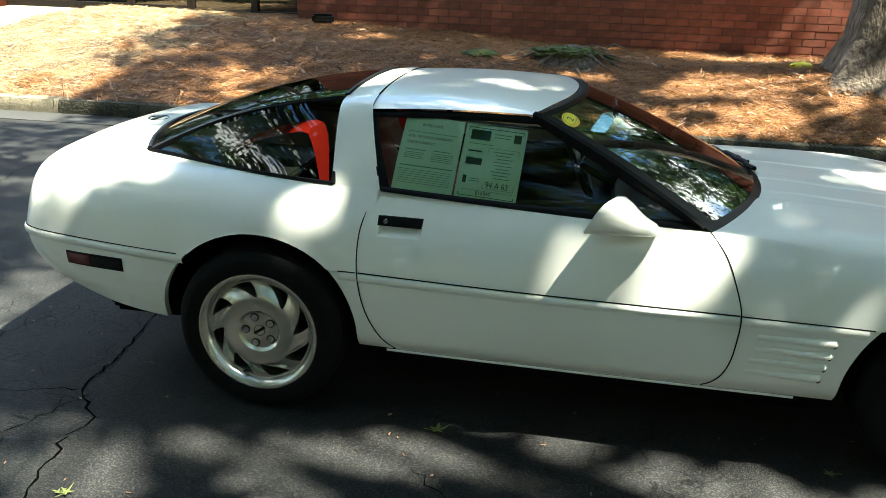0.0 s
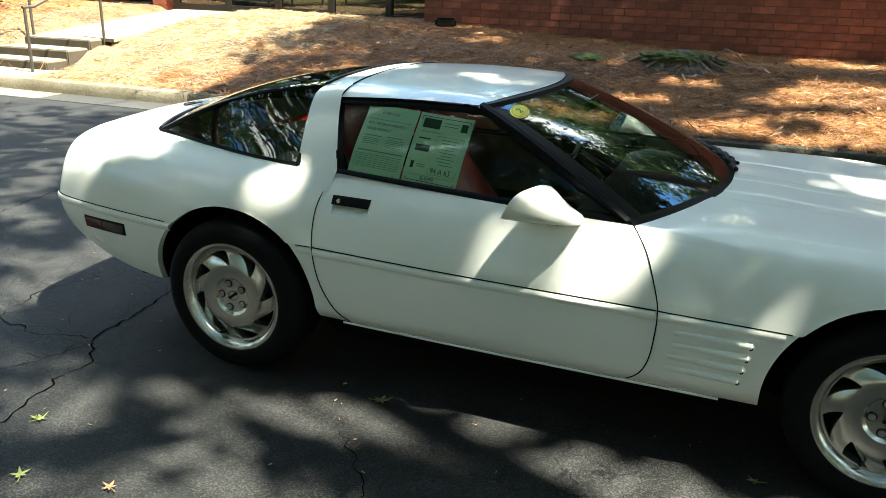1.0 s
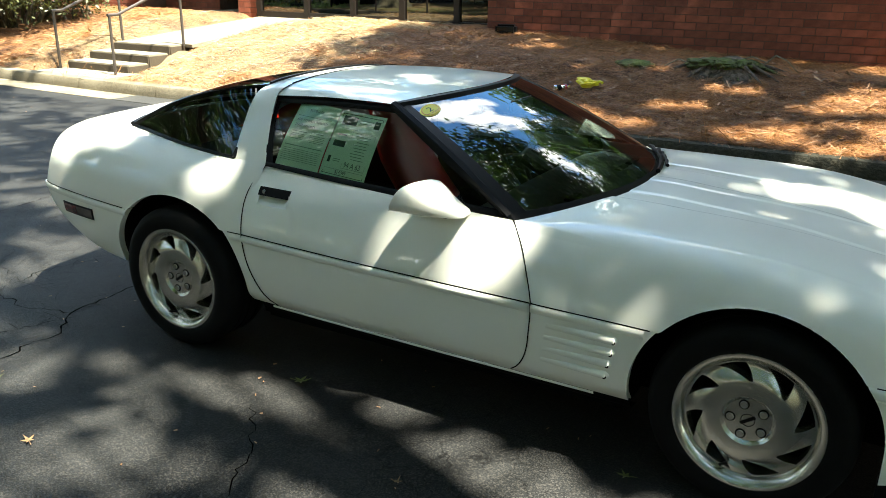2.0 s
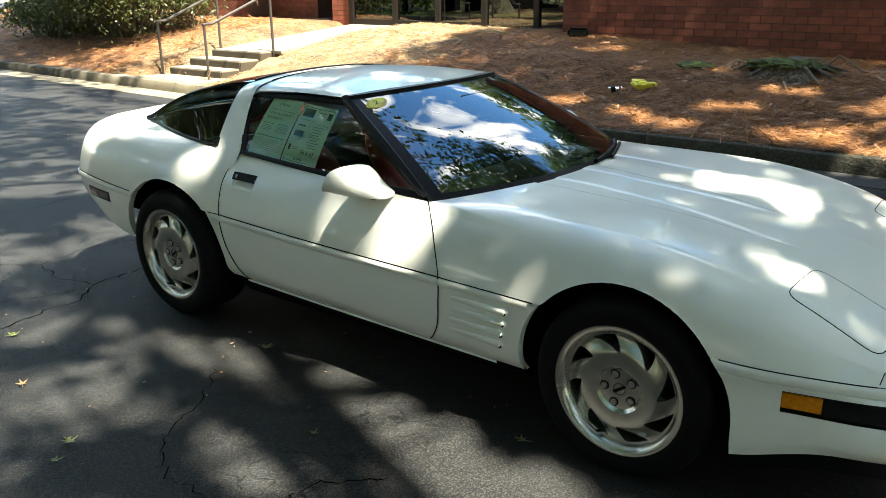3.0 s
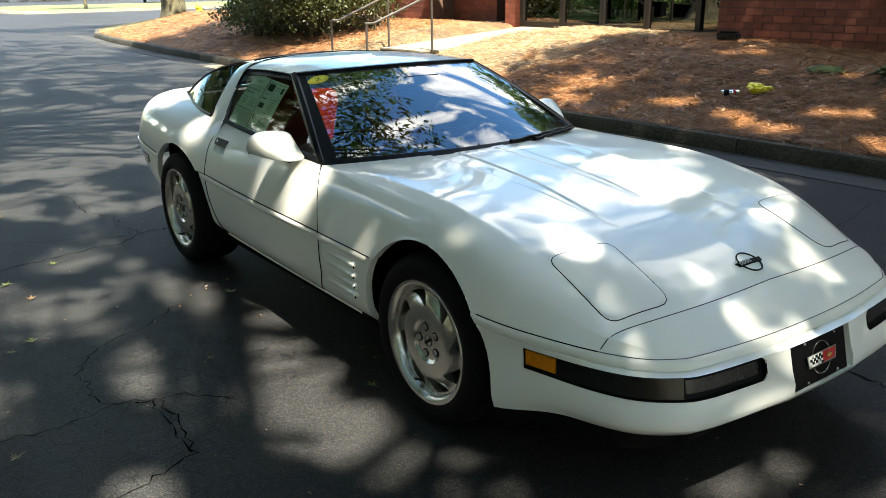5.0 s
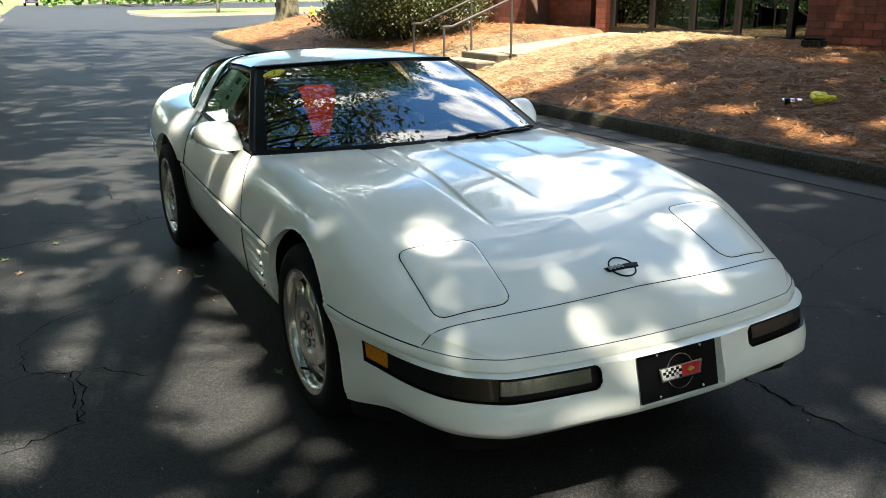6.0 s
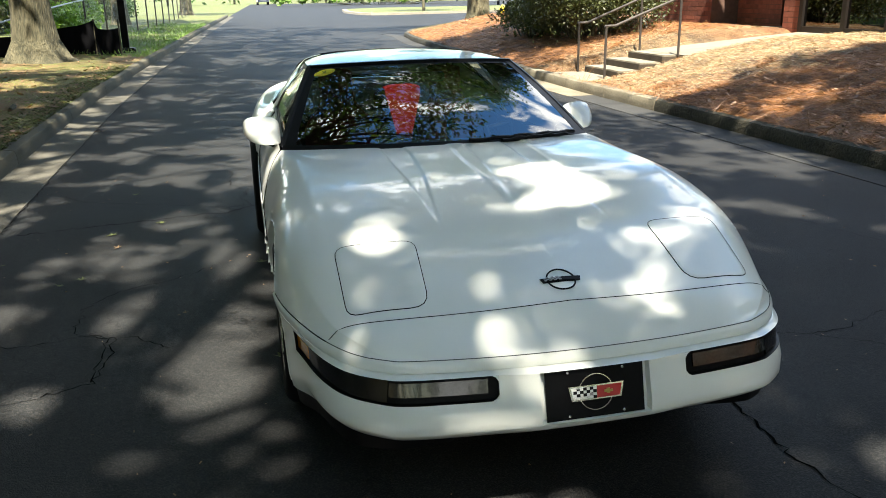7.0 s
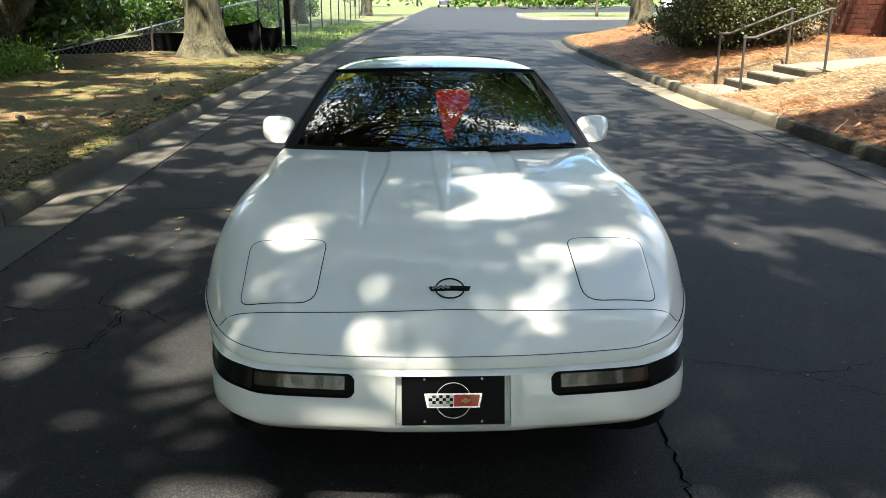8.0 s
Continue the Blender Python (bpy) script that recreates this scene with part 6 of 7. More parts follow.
def woods(name, places, label, h, seed, mat=LEAF):
    t = thing(name, label, "woods", kind="stuff")
    centres = []
    bm = bmesh.new()
    for k, (x, y) in enumerate(places):
        for q in range(16):
            centres.append((x + r.uniform(-2.6, 2.6), y + r.uniform(-2.6, 2.6), r.uniform(0.4 if q < 6 else 2, h)))
        tube(bm, [(x, y, -0.1), (x + 0.2, y, h * 0.7)], [0.22, 0.1], 7)
    part("trunks", bm, BARK, t)
    ob = leaves_mesh("leaves", centres, 42, 1.0, 0.42, mat, t, seed, gaps=False, flat=0.8)
    return t


woods("far_woods", [(-150 - r.uniform(0, 14), -60 + 7 * k + r.uniform(-2, 2)) for k in range(26)], "distant line of green trees", 9, 41)
woods("far_woods", [(-60 + 6.5 * k, -34 - r.uniform(0, 9)) for k in range(20)], "green woods beyond the lawn", 10, 42)
# never in view: cuts skylight on the near side of the car
woods("far_woods", [(-10 + 2.2 * k, -14.0 - r.uniform(0, 5)) for k in range(13)], "unseen tall dark trees added behind the verge to dim skylight", 15, 46)
woods("far_woods", [(-64 + 5.0 * k, -21 - r.uniform(0, 5)) for k in range(11)], "tall green trees beyond the fence", 14, 47)
# never in view: blocks the low sky ahead of the nose
woods("far_woods", [(15 + r.uniform(0, 9), -28 + 2.2 * k) for k in range(25)], "unseen green woods added by the road to block low sky", 13, 43)
woods("far_woods", [(-26 + 5.2 * k, 23.5 + 4 * r.random()) for k in range(9)], "tall green trees behind the building", 13, 45)
shrub(-118, 22, 0, 1.5, 16, 2.2, 300, 44, "long clipped hedge across the far lawn", mat=LEAF_LIGHT, size=0.3, per=22, name="hedge")

# grass island with a slim tree
bm = bmesh.new()
outline = [(-57.0, 11.0), (-57.6, 9.9), (-59.5, 9.3), (-66, 9.2), (-76, 10.4), (-80, 14), (-80, 40), (-62, 40), (-58, 16)]
low = [bm.verts.new((x, y, -0.02)) for x, y in outline]
up = [bm.verts.new((lerp(x, -68, 0.004), lerp(y, 24, 0.004), 0.16)) for x, y in outline]
inn = [bm.verts.new((lerp(x, -68, 0.03), lerp(y, 24, 0.03), 0.17)) for x, y in outline]
for k in range(len(outline)):
    j = (k + 1) % len(outline)
    bm.faces.new((low[k], low[j], up[j], up[k]))
    bm.faces.new((up[k], up[j], inn[j], inn[k]))
tagged(mesh_object("kerb", bm, PALE_CONCRETE, smooth=False), "pale kerb round the grass island", "kerb", kind="structure")
bm = bmesh.new()
bm.faces.new([bm.verts.new((lerp(x, -68, 0.03), lerp(y, 24, 0.03), 0.172)) for x, y in outline])
tagged(mesh_object("lawn", bm, GRASS, smooth=False), "grass island at the junction", "ground", kind="structure")
tree(-60.5, 14.5, 0.17, 8, 0.13, 2.6, 40, 33, "slim pale tree on the grass island", low=0.5, per=40, size=0.2, flare=1.2)


# ---- fence, silt cloth, lamp post, hydrant ----
fence = thing("chain_link_fence", "galvanised chain-link fence beyond the verge", "fence")
run = through_points([(-11.0, -8.9, -1.30), (-15.2, -7.0, -0.80), (-18.7, -5.3, -0.22), (-24, -4.55, 0.10), (-30, -4.15, 0.20), (-40, -3.6, 0.24), (-60, -2.9, 0.28)])
H = 1.40
for k in range(17):
    p = run(k / 16)
    bm = bmesh.new()
    tube(bm, [p + Vector((0, 0, -0.3)), p + Vector((0, 0, H + 0.05))], 0.03, 8)
    part("fence_post", bm, STEEL, fence)
bm = bmesh.new()
tube(bm, [run(k / 48) + Vector((0, 0, H)) for k in range(49)], 0.022, 6)
part("top_rail", bm, GALV, fence)
verts, faces = [], []
n_wire = 330
for sgn in (0, 1):
    for k in range(n_wire):
        s0 = k / n_wire
        s1 = s0 + (0.030 if sgn else -0.030)
        if not 0 <= s1 <= 1:
            continue
        a, b = run(s0), run(s1) + Vector((0, 0, H))
        i = len(verts)
        w = Vector((0.006, 0, 0))
        verts += [tuple(a - w), tuple(a + w), tuple(b + w), tuple(b - w)]
        faces.append((i, i + 1, i + 2, i + 3))
me = bpy.data.meshes.new("wire_mesh")
me.from_pydata(verts, [], faces)
me.materials.append(GALV)
ob = new("wire_mesh", me)
ob.parent = fence
ob["kind"] = "stuff"

silt = thing("silt_fence", "sagging black silt cloth behind the oak", "fence")
for pts, nm in (([(-17.6, -3.25, 0.62), (-17.9, -3.75, 0.60), (-18.0, -3.85, 0.80), (-18.1, -4.4, 0.66), (-18.0, -5.4, 0.60)], "cloth"), ([(-17.4, -4.9, 0.55), (-16.8, -6.2, 0.50), (-15.8, -7.4, 0.36), (-15.2, -8.4, 0.22)], "cloth")):
    bm = bmesh.new()
    rows = []
    for k in range(40):
        w = k / 39 * (len(pts) - 1)
        i = min(int(w), len(pts) - 2)
        p = lerp(Vector(pts[i]), Vector(pts[i + 1]), w - i)
        fold = 0.03 * math.sin(k * 0.9)
        rows.append([Vector((p.x + fold * (1 - q), p.y, lerp(0.02, p.z + 0.2, q) - 0.03 * math.sin(math.pi * (w - i)) * q)) for q in (0, 0.3, 0.7, 1)])
    sheet(bm, rows)
    thicken(bm, 0.01)
    part(nm, bm, FABRIC, silt)
for x, y in ((-17.6, -3.25), (-18.0, -3.85), (-17.4, -4.95), (-15.8, -7.4)):
    bm = bmesh.new()
    tube(bm, [(x, y, 0), (x, y, 1.02)], 0.02, 6)
    part("stake", bm, BARK, silt)

lamp_post = thing("street_lamp", "black square lamp post on a bolted base", "street lamp", (-19.1, -3.28, 0.13))
part("post", boxed((-0.085, -0.085, 0), (0.085, 0.085, 6.0), 0.012), PLASTIC_BLACK, lamp_post)
part("base_plate", boxed((-0.24, -0.24, -0.05), (0.24, 0.24, 0.14), 0.03), PLASTIC_BLACK, lamp_post)
part("lamp_head", boxed((-0.25, -0.1, 6.0), (0.55, 0.1, 6.14), 0.03), PLASTIC_BLACK, lamp_post)

hydrant = thing("fire_hydrant", "yellow fire hydrant beside the oak", "hydrant", (-27.4, 9.75, 0.36))
bm = bmesh.new()
lathe(bm, [(0.0, 0.0), (0.15, 0.0), (0.15, 0.05), (0.11, 0.06), (0.10, 0.45), (0.13, 0.47), (0.13, 0.51), (0.10, 0.53), (0.07, 0.62), (0.03, 0.66), (0.0, 0.68)], axis="z", steps=20)
part("barrel", bm, HYDRANT, hydrant)
for a in (0, 90, 180):
    bm = bmesh.new()
    d = Vector((math.cos(radians(a)), math.sin(radians(a)), 0))
    tube(bm, [d * 0.08 + Vector((0, 0, 0.36)), d * 0.17 + Vector((0, 0, 0.36))], 0.05, 10)
    part("outlet", bm, HYDRANT, hydrant)


# ---- far parked vehicles ----
def far_vehicle(name, label, at, turn, paint, tall, length, width):
    v = thing(name, label, "car", at, turn)
    bm = bmesh.new()
    prof = [(-0.5, 0.30), (-0.5, 0.62), (-0.47, 0.80), (-0.30, 0.86), (-0.18, 1.0 if not tall else 1.0), (0.16, 1.0), (0.28, 0.80), (0.46, 0.74), (0.5, 0.6), (0.5, 0.3)]
    rows = []
    for q in np.linspace(-1, 1, 9):
        inset = 1 - 0.10 * abs(q) ** 4
        rows.append([Vector((length * a * (1 - 0.03 * q * q), width / 2 * q * (0.86 if z > 0.85 else 1), tall * z * inset if z > 0.5 else tall * z)) for a, z in prof])
    g = sheet(bm, rows)
    bm.faces.new(g[0])
    bm.faces.new(g[-1])
    part("body", bm, paint, v)
    for sx in (-0.31, 0.31):
        for sy in (-1, 1):
            bm = bmesh.new()
            lathe(bm, [(0.0, -0.1), (0.28, -0.1), (0.33, -0.06), (0.33, 0.06), (0.28, 0.1), (0.0, 0.1)], steps=20, at=(length * sx, sy * (width / 2 - 0.1), 0.33))
            part("wheel", bm, RUBBER, v)
    for sx, lb in ((-0.395, "rear window"), (0.23, "windscreen")):
        bm = bmesh.new()
        z0, z1 = tall * 0.86, tall * 0.97
        x0, x1 = (-0.31, -0.20) if sx < 0 else (0.27, 0.17)
        o = -0.02 if sx < 0 else 0.02
        sheet(bm, [[Vector((length * x0 + o, y, z0)) for y in (-width * 0.38, width * 0.38)], [Vector((length * x1 + o, y, z1)) for y in (-width * 0.36, width * 0.36)]])
        part("window", bm, SMOKED, v, smooth=False)
    for sx, mat, nm in ((-0.5, RED_LENS, "tail_lamp"), (0.5, CLEAR_LENS, "headlamp")):
        for sy in (-1, 1):
            part(nm, boxed((length * sx - 0.03, sy * width * 0.36 - 0.16, tall * 0.52), (length * sx + 0.03, sy * width * 0.36 + 0.16, tall * 0.62), 0.01), mat, v)
    part("grille", boxed((length * 0.5 - 0.02, -0.45, tall * 0.4), (length * 0.5 + 0.035, 0.45, tall * 0.56), 0.01), PLASTIC_BLACK, v)
    return v


DARK_PAINT = material("dark_car_paint", (0.02, 0.022, 0.026), 0.25, coat=1.0)
far_vehicle("parked_car", "dark sedan parked far down the road", (-140, 6.6, 0), 180, DARK_PAINT, 1.45, 4.7, 1.85)
far_vehicle("pickup_truck", "white pickup truck parked far off", (-93, 30.5, 0), -20, PAINT, 1.9, 5.6, 2.0)


# ---- things on the bank ----
stump = thing("tree_stump", "low rotten stump overgrown with green moss", "stump", (-0.28, 6.45, bank_z(-0.28, 6.45) - 0.03))
bm = bmesh.new()
rows = []
for rad, z in ((0.40, -0.06), (0.33, 0.02), (0.27, 0.08), (0.235, 0.13), (0.215, 0.155), (0.17, 0.145), (0.08, 0.125)):
    row = []
    for k in range(37):
        a = k * math.tau / 36
        v = Vector((math.cos(a), math.sin(a), 0))
        lobe = 1 + 0.22 * noise.noise(v * 1.7 + Vector((0, 0, 3))) + 0.12 * noise.noise(v * 5)
        row.append(Vector((1.35 * rad * lobe * v.x, rad * lobe * v.y, z * (1 + 0.45 * noise.noise(v * 1.4)))))
    rows.append(row)
g = sheet(bm, rows)
bm.faces.new(g[-1][:-1])
bmesh.ops.remove_doubles(bm, verts=bm.verts[:], dist=1e-4)
part("stump_wood", bm, PINE_BARK, stump, "dark rotten wood")
for k in range(9):
    bm = bmesh.new()
    bmesh.ops.create_icosphere(bm, subdivisions=3, radius=1)
    a, d = k * 0.7 + rng.uniform(-0.2, 0.2), rng.uniform(0.12, 0.34)
    c = Vector((1.3 * d * math.cos(a), d * math.sin(a) - 0.05, 0.17 - 0.25 * d))
    sx = rng.uniform(0.11, 0.18)
    for v in bm.verts:
        n = noise.noise(v.co * 2.2 + c * 9) * 0.5 + noise.noise(v.co * 6) * 0.3
        v.co = c + Vector((v.co.x * sx, v.co.y * sx * 0.8, v.co.z * 0.06)) * (1 + n)
    part("moss_cushion", bm, MOSS, stump)
for k in range(15):
    bm = bmesh.new()
    a = k * math.tau / 15 + rng.uniform(-0.2, 0.2)
    d = Vector((1.3 * math.cos(a), math.sin(a), 0))
    ln = rng.uniform(0.34, 0.60)
    tube(bm, [d * 0.16 + Vector((0, 0, 0.12)), d * 0.27 + Vector((0.03 * math.sin(k * 2), 0, 0.10 + 0.04 * rng.random())), d * ln * 0.8 + Vector((0.05 * math.sin(k), 0.03, 0.05)), d * ln + Vector((0.07 * math.sin(k), 0, 0.0))], [0.03, 0.024, 0.015, 0.006], 7)
    part("root", bm, PINE_BARK if k % 3 else MOSS, stump)
for pts in ([(0.35, 0.1, 0.1), (0.5, 0.05, 0.24), (0.62, 0.0, 0.2), (0.75, 0.0, 0.08)], [(0.05, 0.0, 0.16), (0.28, -0.05, 0.22), (0.45, -0.1, 0.17)], [(-0.3, -0.1, 0.08), (-0.5, -0.12, 0.16), (-0.66, -0.1, 0.07)]):
    bm = bmesh.new()
    tube(bm, pts, [0.010, 0.008, 0.007, 0.005][:len(pts)], 6)
    part("bare_twig", bm, PALE_CONCRETE, stump, "bare pale twig")

tuft = thing("moss_tuft", "low mossy tuft on the straw", "moss", (-1.30, 6.42, bank_z(-1.30, 6.42)))
bm = bmesh.new()
bmesh.ops.create_icosphere(bm, subdivisions=3, radius=1)
for v in bm.verts:
    n = noise.noise(v.co * 2.5) * 0.3
    v.co = Vector((v.co.x * 0.24 * (1 + n), v.co.y * 0.14 * (1 + n), v.co.z * 0.07 * (1 + n)))
part("moss_cushion", bm, MOSS, tuft)

flood = thing("ground_floodlight", "small black ground floodlight by the wall", "floodlight", (-3.80, 8.25, bank_z(-3.8, 8.25)), 12)
bm = boxed((-0.155, -0.09, 0.02), (0.155, 0.10, 0.155), 0.03)
for v in bm.verts:
    v.co.y += 0.3 * (v.co.z - 0.02) * (1 if v.co.y < 0 else 0)
part("housing", bm, PLASTIC_BLACK, flood)
part("foot", boxed((-0.07, -0.05, -0.05), (0.07, 0.05, 0.03), 0.008), PLASTIC_BLACK, flood)
part("lens", boxed((-0.125, -0.078, 0.045), (0.125, -0.062, 0.125), 0.004, pose(0, 0.0, 0, 0, 0, 0)), SMOKED, flood)

bag = thing("plastic_bag", "crumpled yellow plastic bag on the straw", "bag", (-1.58, 5.60, bank_z(-1.58, 5.60) + 0.02), -8)
bm = bmesh.new()
bmesh.ops.create_icosphere(bm, subdivisions=4, radius=1)
for v in bm.verts:
    n = 0.35 * noise.noise(v.co * 2.6) + 0.2 * noise.noise(v.co * 7)
    taper = 1 - 0.45 * max(0, v.co.x)
    v.co = Vector((v.co.x * 0.125 * (1 + n), v.co.y * 0.075 * (1 + n) * taper, v.co.z * 0.055 * (1 + n) * taper + 0.03 + 0.05 * max(0, -v.co.x - 0.4)))
part("bag_body", bm, YELLOW_BAG, bag)
bm = bmesh.new()
tube(bm, [(0.10, 0, 0.045), (0.15, 0.01, 0.06), (0.18, 0.0, 0.05)], [0.022, 0.012, 0.018], 8)
part("bag_knot", bm, YELLOW_BAG, bag)
can = thing("drink_can", "dented silver and dark drink can on the straw", "can", (-1.83, 5.48, bank_z(-1.83, 5.48) + 0.03), 52)
bm = bmesh.new()
tube(bm, [(-0.10, 0, 0), (-0.09, 0, 0), (0.085, 0, 0.006), (0.095, 0, 0.006)], [0.026, 0.033, 0.033, 0.026], 18)
part("can_body", bm, CHROME, can)
bm = bmesh.new()
tube(bm, [(-0.075, 0, 0.0005), (-0.02, 0, 0.0025)], 0.0336, 18, cap=False)
part("can_band", bm, PLASTIC_BLACK, can)
bm = bmesh.new()
tube(bm, [(0.02, 0, 0.004), (0.05, 0, 0.005)], 0.0336, 18, cap=False)
part("can_band", bm, RED_BADGE, can)
scrap = thing("yellow_scrap", "bit of yellow-green moss or cloth by the pine root", "litter", (2.25, 6.25, bank_z(2.25, 6.25)))
bm = bmesh.new()
bmesh.ops.create_icosphere(bm, subdivisions=3, radius=1)
for v in bm.verts:
    v.co = Vector((v.co.x * 0.13, v.co.y * 0.07, v.co.z * 0.05 * (1 + 0.4 * noise.noise(v.co * 3))))
part("scrap_body", bm, YELLOW_BAG, scrap)
for x, y, a, ln in ((-4.75, -4.05, 15, 0.26), (-5.8, -3.75, -10, 0.34), (-5.2, -4.5, 30, 0.5), (-7.5, -3.6, 5, 0.4)):
    log = thing("fallen_stick", "short weathered stick lying on the verge", "stick", (x, y, verge_z(x, y) + 0.025), a, group="sticks on the verge")
    bm = bmesh.new()
    tube(bm, [(-ln / 2, 0, 0), (0, 0.02, 0.01), (ln / 2, 0, 0)], [0.028, 0.032, 0.022], 8)
    part("stick_wood", bm, BARK if ln > 0.3 else PALE_CONCRETE, log)


# ---- litter: straw, dry leaves, moss ----
def scatter(name, n, area, height, length, width, mat, label, seed, tilt=0.35, lift=0.006):
    """Many thin blades strewn over the ground."""
    rs = np.random.RandomState(seed)
    verts, faces = [], []
    for k in range(n):
        x, y = area(rs)
        z = height(x, y) + lift * (0.3 + 1.4 * rs.rand())
        a, ln = rs.rand() * math.tau, length * (0.5 + rs.rand())
        d = Vector((math.cos(a), math.sin(a), tilt * rs.normal() * 0.6)) * (ln / 2)
        s = Vector((-math.sin(a), math.cos(a), 0.5 * rs.normal())) * (width / 2)
        c = Vector((x, y, z + abs(d.z)))
        i = len(verts)
        verts += [tuple(c - d - s), tuple(c - d + s), tuple(c + d + s * 0.6), tuple(c + d - s * 0.6)]
        faces.append((i, i + 1, i + 2, i + 3))
    me = bpy.data.meshes.new(name)
    me.from_pydata(verts, [], faces)
    me.materials.append(mat)
    return tagged(new(name, me), label, "litter", kind="stuff")


def bank_area(rs):
    while True:
        x = rs.uniform(-11, 4.5)
        y = right_y(x) + 0.13 + (8.6 - right_y(x)) * rs.rand() ** 1.4
        if not on_path(x, y) and (pale_amount(x, y) < 1 or rs.rand() < 0.12):
            return x, y


def pale_amount(x, y):
    return 2.0 - math.hypot((x + 8.0) / 3.0, (y - 6.9) / 3.4) - 0.5 * noise.noise(Vector((x * 1.5, y * 1.5, 2)))


def on_path(x, y):
    return -10.0 < x < -8.3 and y > 5.3


def pale_area(rs):
    while True:
        x, y = rs.uniform(-11.5, -4.6), rs.uniform(4.6, 9.6)
        if pale_amount(x, y) > 0.95 and not on_path(x, y):
            return x, y


scatter("pine_needles", 140000, bank_area, bank_z, 0.10, 0.0032, NEEDLE, "loose brown pine needles", 51, tilt=0.3, lift=0.012)
scatter("pine_needles", 22000, pale_area, bank_z, 0.07, 0.004, PALE_NEEDLE, "pale straw round the steps", 59, tilt=0.3, lift=0.010)
scatter("pine_needles", 26000, lambda rs: (lambda x: (x, right_y(x) + 0.13 + (9.5 - right_y(x)) * rs.rand()))(rs.uniform(-26, -11)), bank_z, 0.11, 0.006, NEEDLE, "loose brown pine needles round the shrubs", 58, tilt=0.3, lift=0.012)
scatter("pine_needles", 420, lambda rs: (lambda x: (x, right_y(x) + 0.02 + 0.16 * rs.rand()))(rs.uniform(-9, 4)), lambda x, y: 0.15, 0.16, 0.006, NEEDLE, "pine needles hanging over the kerb", 52, tilt=0.9, lift=0.01)
DRY = leafy("dry_leaf", (0.24, 0.135, 0.07), 0.1)
scatter("dry_leaves", 2600, bank_area, bank_z, 0.05, 0.022, DRY, "dry fallen oak leaves", 53, tilt=0.5, lift=0.02)
scatter("dry_leaves", 900, lambda rs: (lambda x: (x, left_y(x) - 0.15 - 5 * rs.rand() ** 1.3))(rs.uniform(-17, 0)), verge_z, 0.06, 0.025, DRY, "dry fallen oak leaves on the verge", 54, tilt=0.4, lift=0.012)
scatter("grass_blades", 9000, lambda rs: (lambda x: (x, left_y(x) - 0.16 - 2.6 * rs.rand() ** 1.6))(rs.uniform(-40, -17)), verge_z, 0.055, 0.010, LEAF_LIGHT, "short green grass blades", 55, tilt=1.6, lift=0.02)
scatter("moss_tufts", 9000, lambda rs: (lambda x: (x, left_y(x) - 0.16 - 2.2 * rs.rand() ** 1.5))(rs.uniform(-15, 0)), verge_z, 0.022, 0.009, leafy("moss_tip", (0.12, 0.14, 0.02), 0.15), "patchy green moss on bare soil", 56, tilt=0.4, lift=0.006)
scatter("moss_tufts", 7000, lambda rs: (lambda x: (x, left_y(x) - 0.12 - 0.5 * rs.rand() ** 2.2))(rs.uniform(-14, 1)), verge_z, 0.03, 0.012, MOSS, "moss creeping over the kerb edge", 61, tilt=0.4, lift=0.012)
scatter("road_litter", 1100, lambda rs: (rs.uniform(-16, 4), rs.uniform(-2.8, 4.3)), lambda x, y: 0.0, 0.013, 0.005, DRY, "small bits of dry litter on the asphalt", 57, tilt=0.1, lift=0.004)


# ---- fallen leaves on the asphalt ----
def fallen_leaf(x, y, turn, size, mat, label):
    t = thing("fallen_leaf", label, "leaf", (x, y, 0.004), turn, group="leaves on the asphalt")
    bm = bmesh.new()
    n = 20
    ring = []
    for k in range(n):
        a = k * math.tau / n
        rad = size * (1.0 if k % 4 == 0 else 0.62 if k % 2 else 0.36) * (1.15 if k in (0, 4, 16) else 0.85) * (0.75 + 0.5 * abs(noise.noise(Vector((x * 9 + k * 1.7, y * 9, turn)))) * 2)
        ring.append(bm.verts.new((rad * math.cos(a), rad * math.sin(a), 0.006 + 0.20 * size * (rad / size) ** 2 * (0.4 + abs(math.sin(a * 1.5 + turn))))))
    c = bm.verts.new((0, 0, 0.003))
    for k in range(n):
        bm.faces.new((c, ring[k], ring[(k + 1) % n]))
    part("leaf_blade", bm, mat, t, smooth=False)
    bm = bmesh.new()
    tube(bm, [(-size * 0.2, 0, 0.004), (-size * 1.3, 0.01, 0.008)], 0.0015, 5)
    part("leaf_stalk", bm, mat, t)
    return t


GREEN_LEAF = material("fresh_leaf", (0.15, 0.17, 0.045), 0.55, spots=0.3, scale=40)
BROWN_LEAF = material("brown_leaf", (0.22, 0.14, 0.07), 0.7, spots=0.4, scale=40)
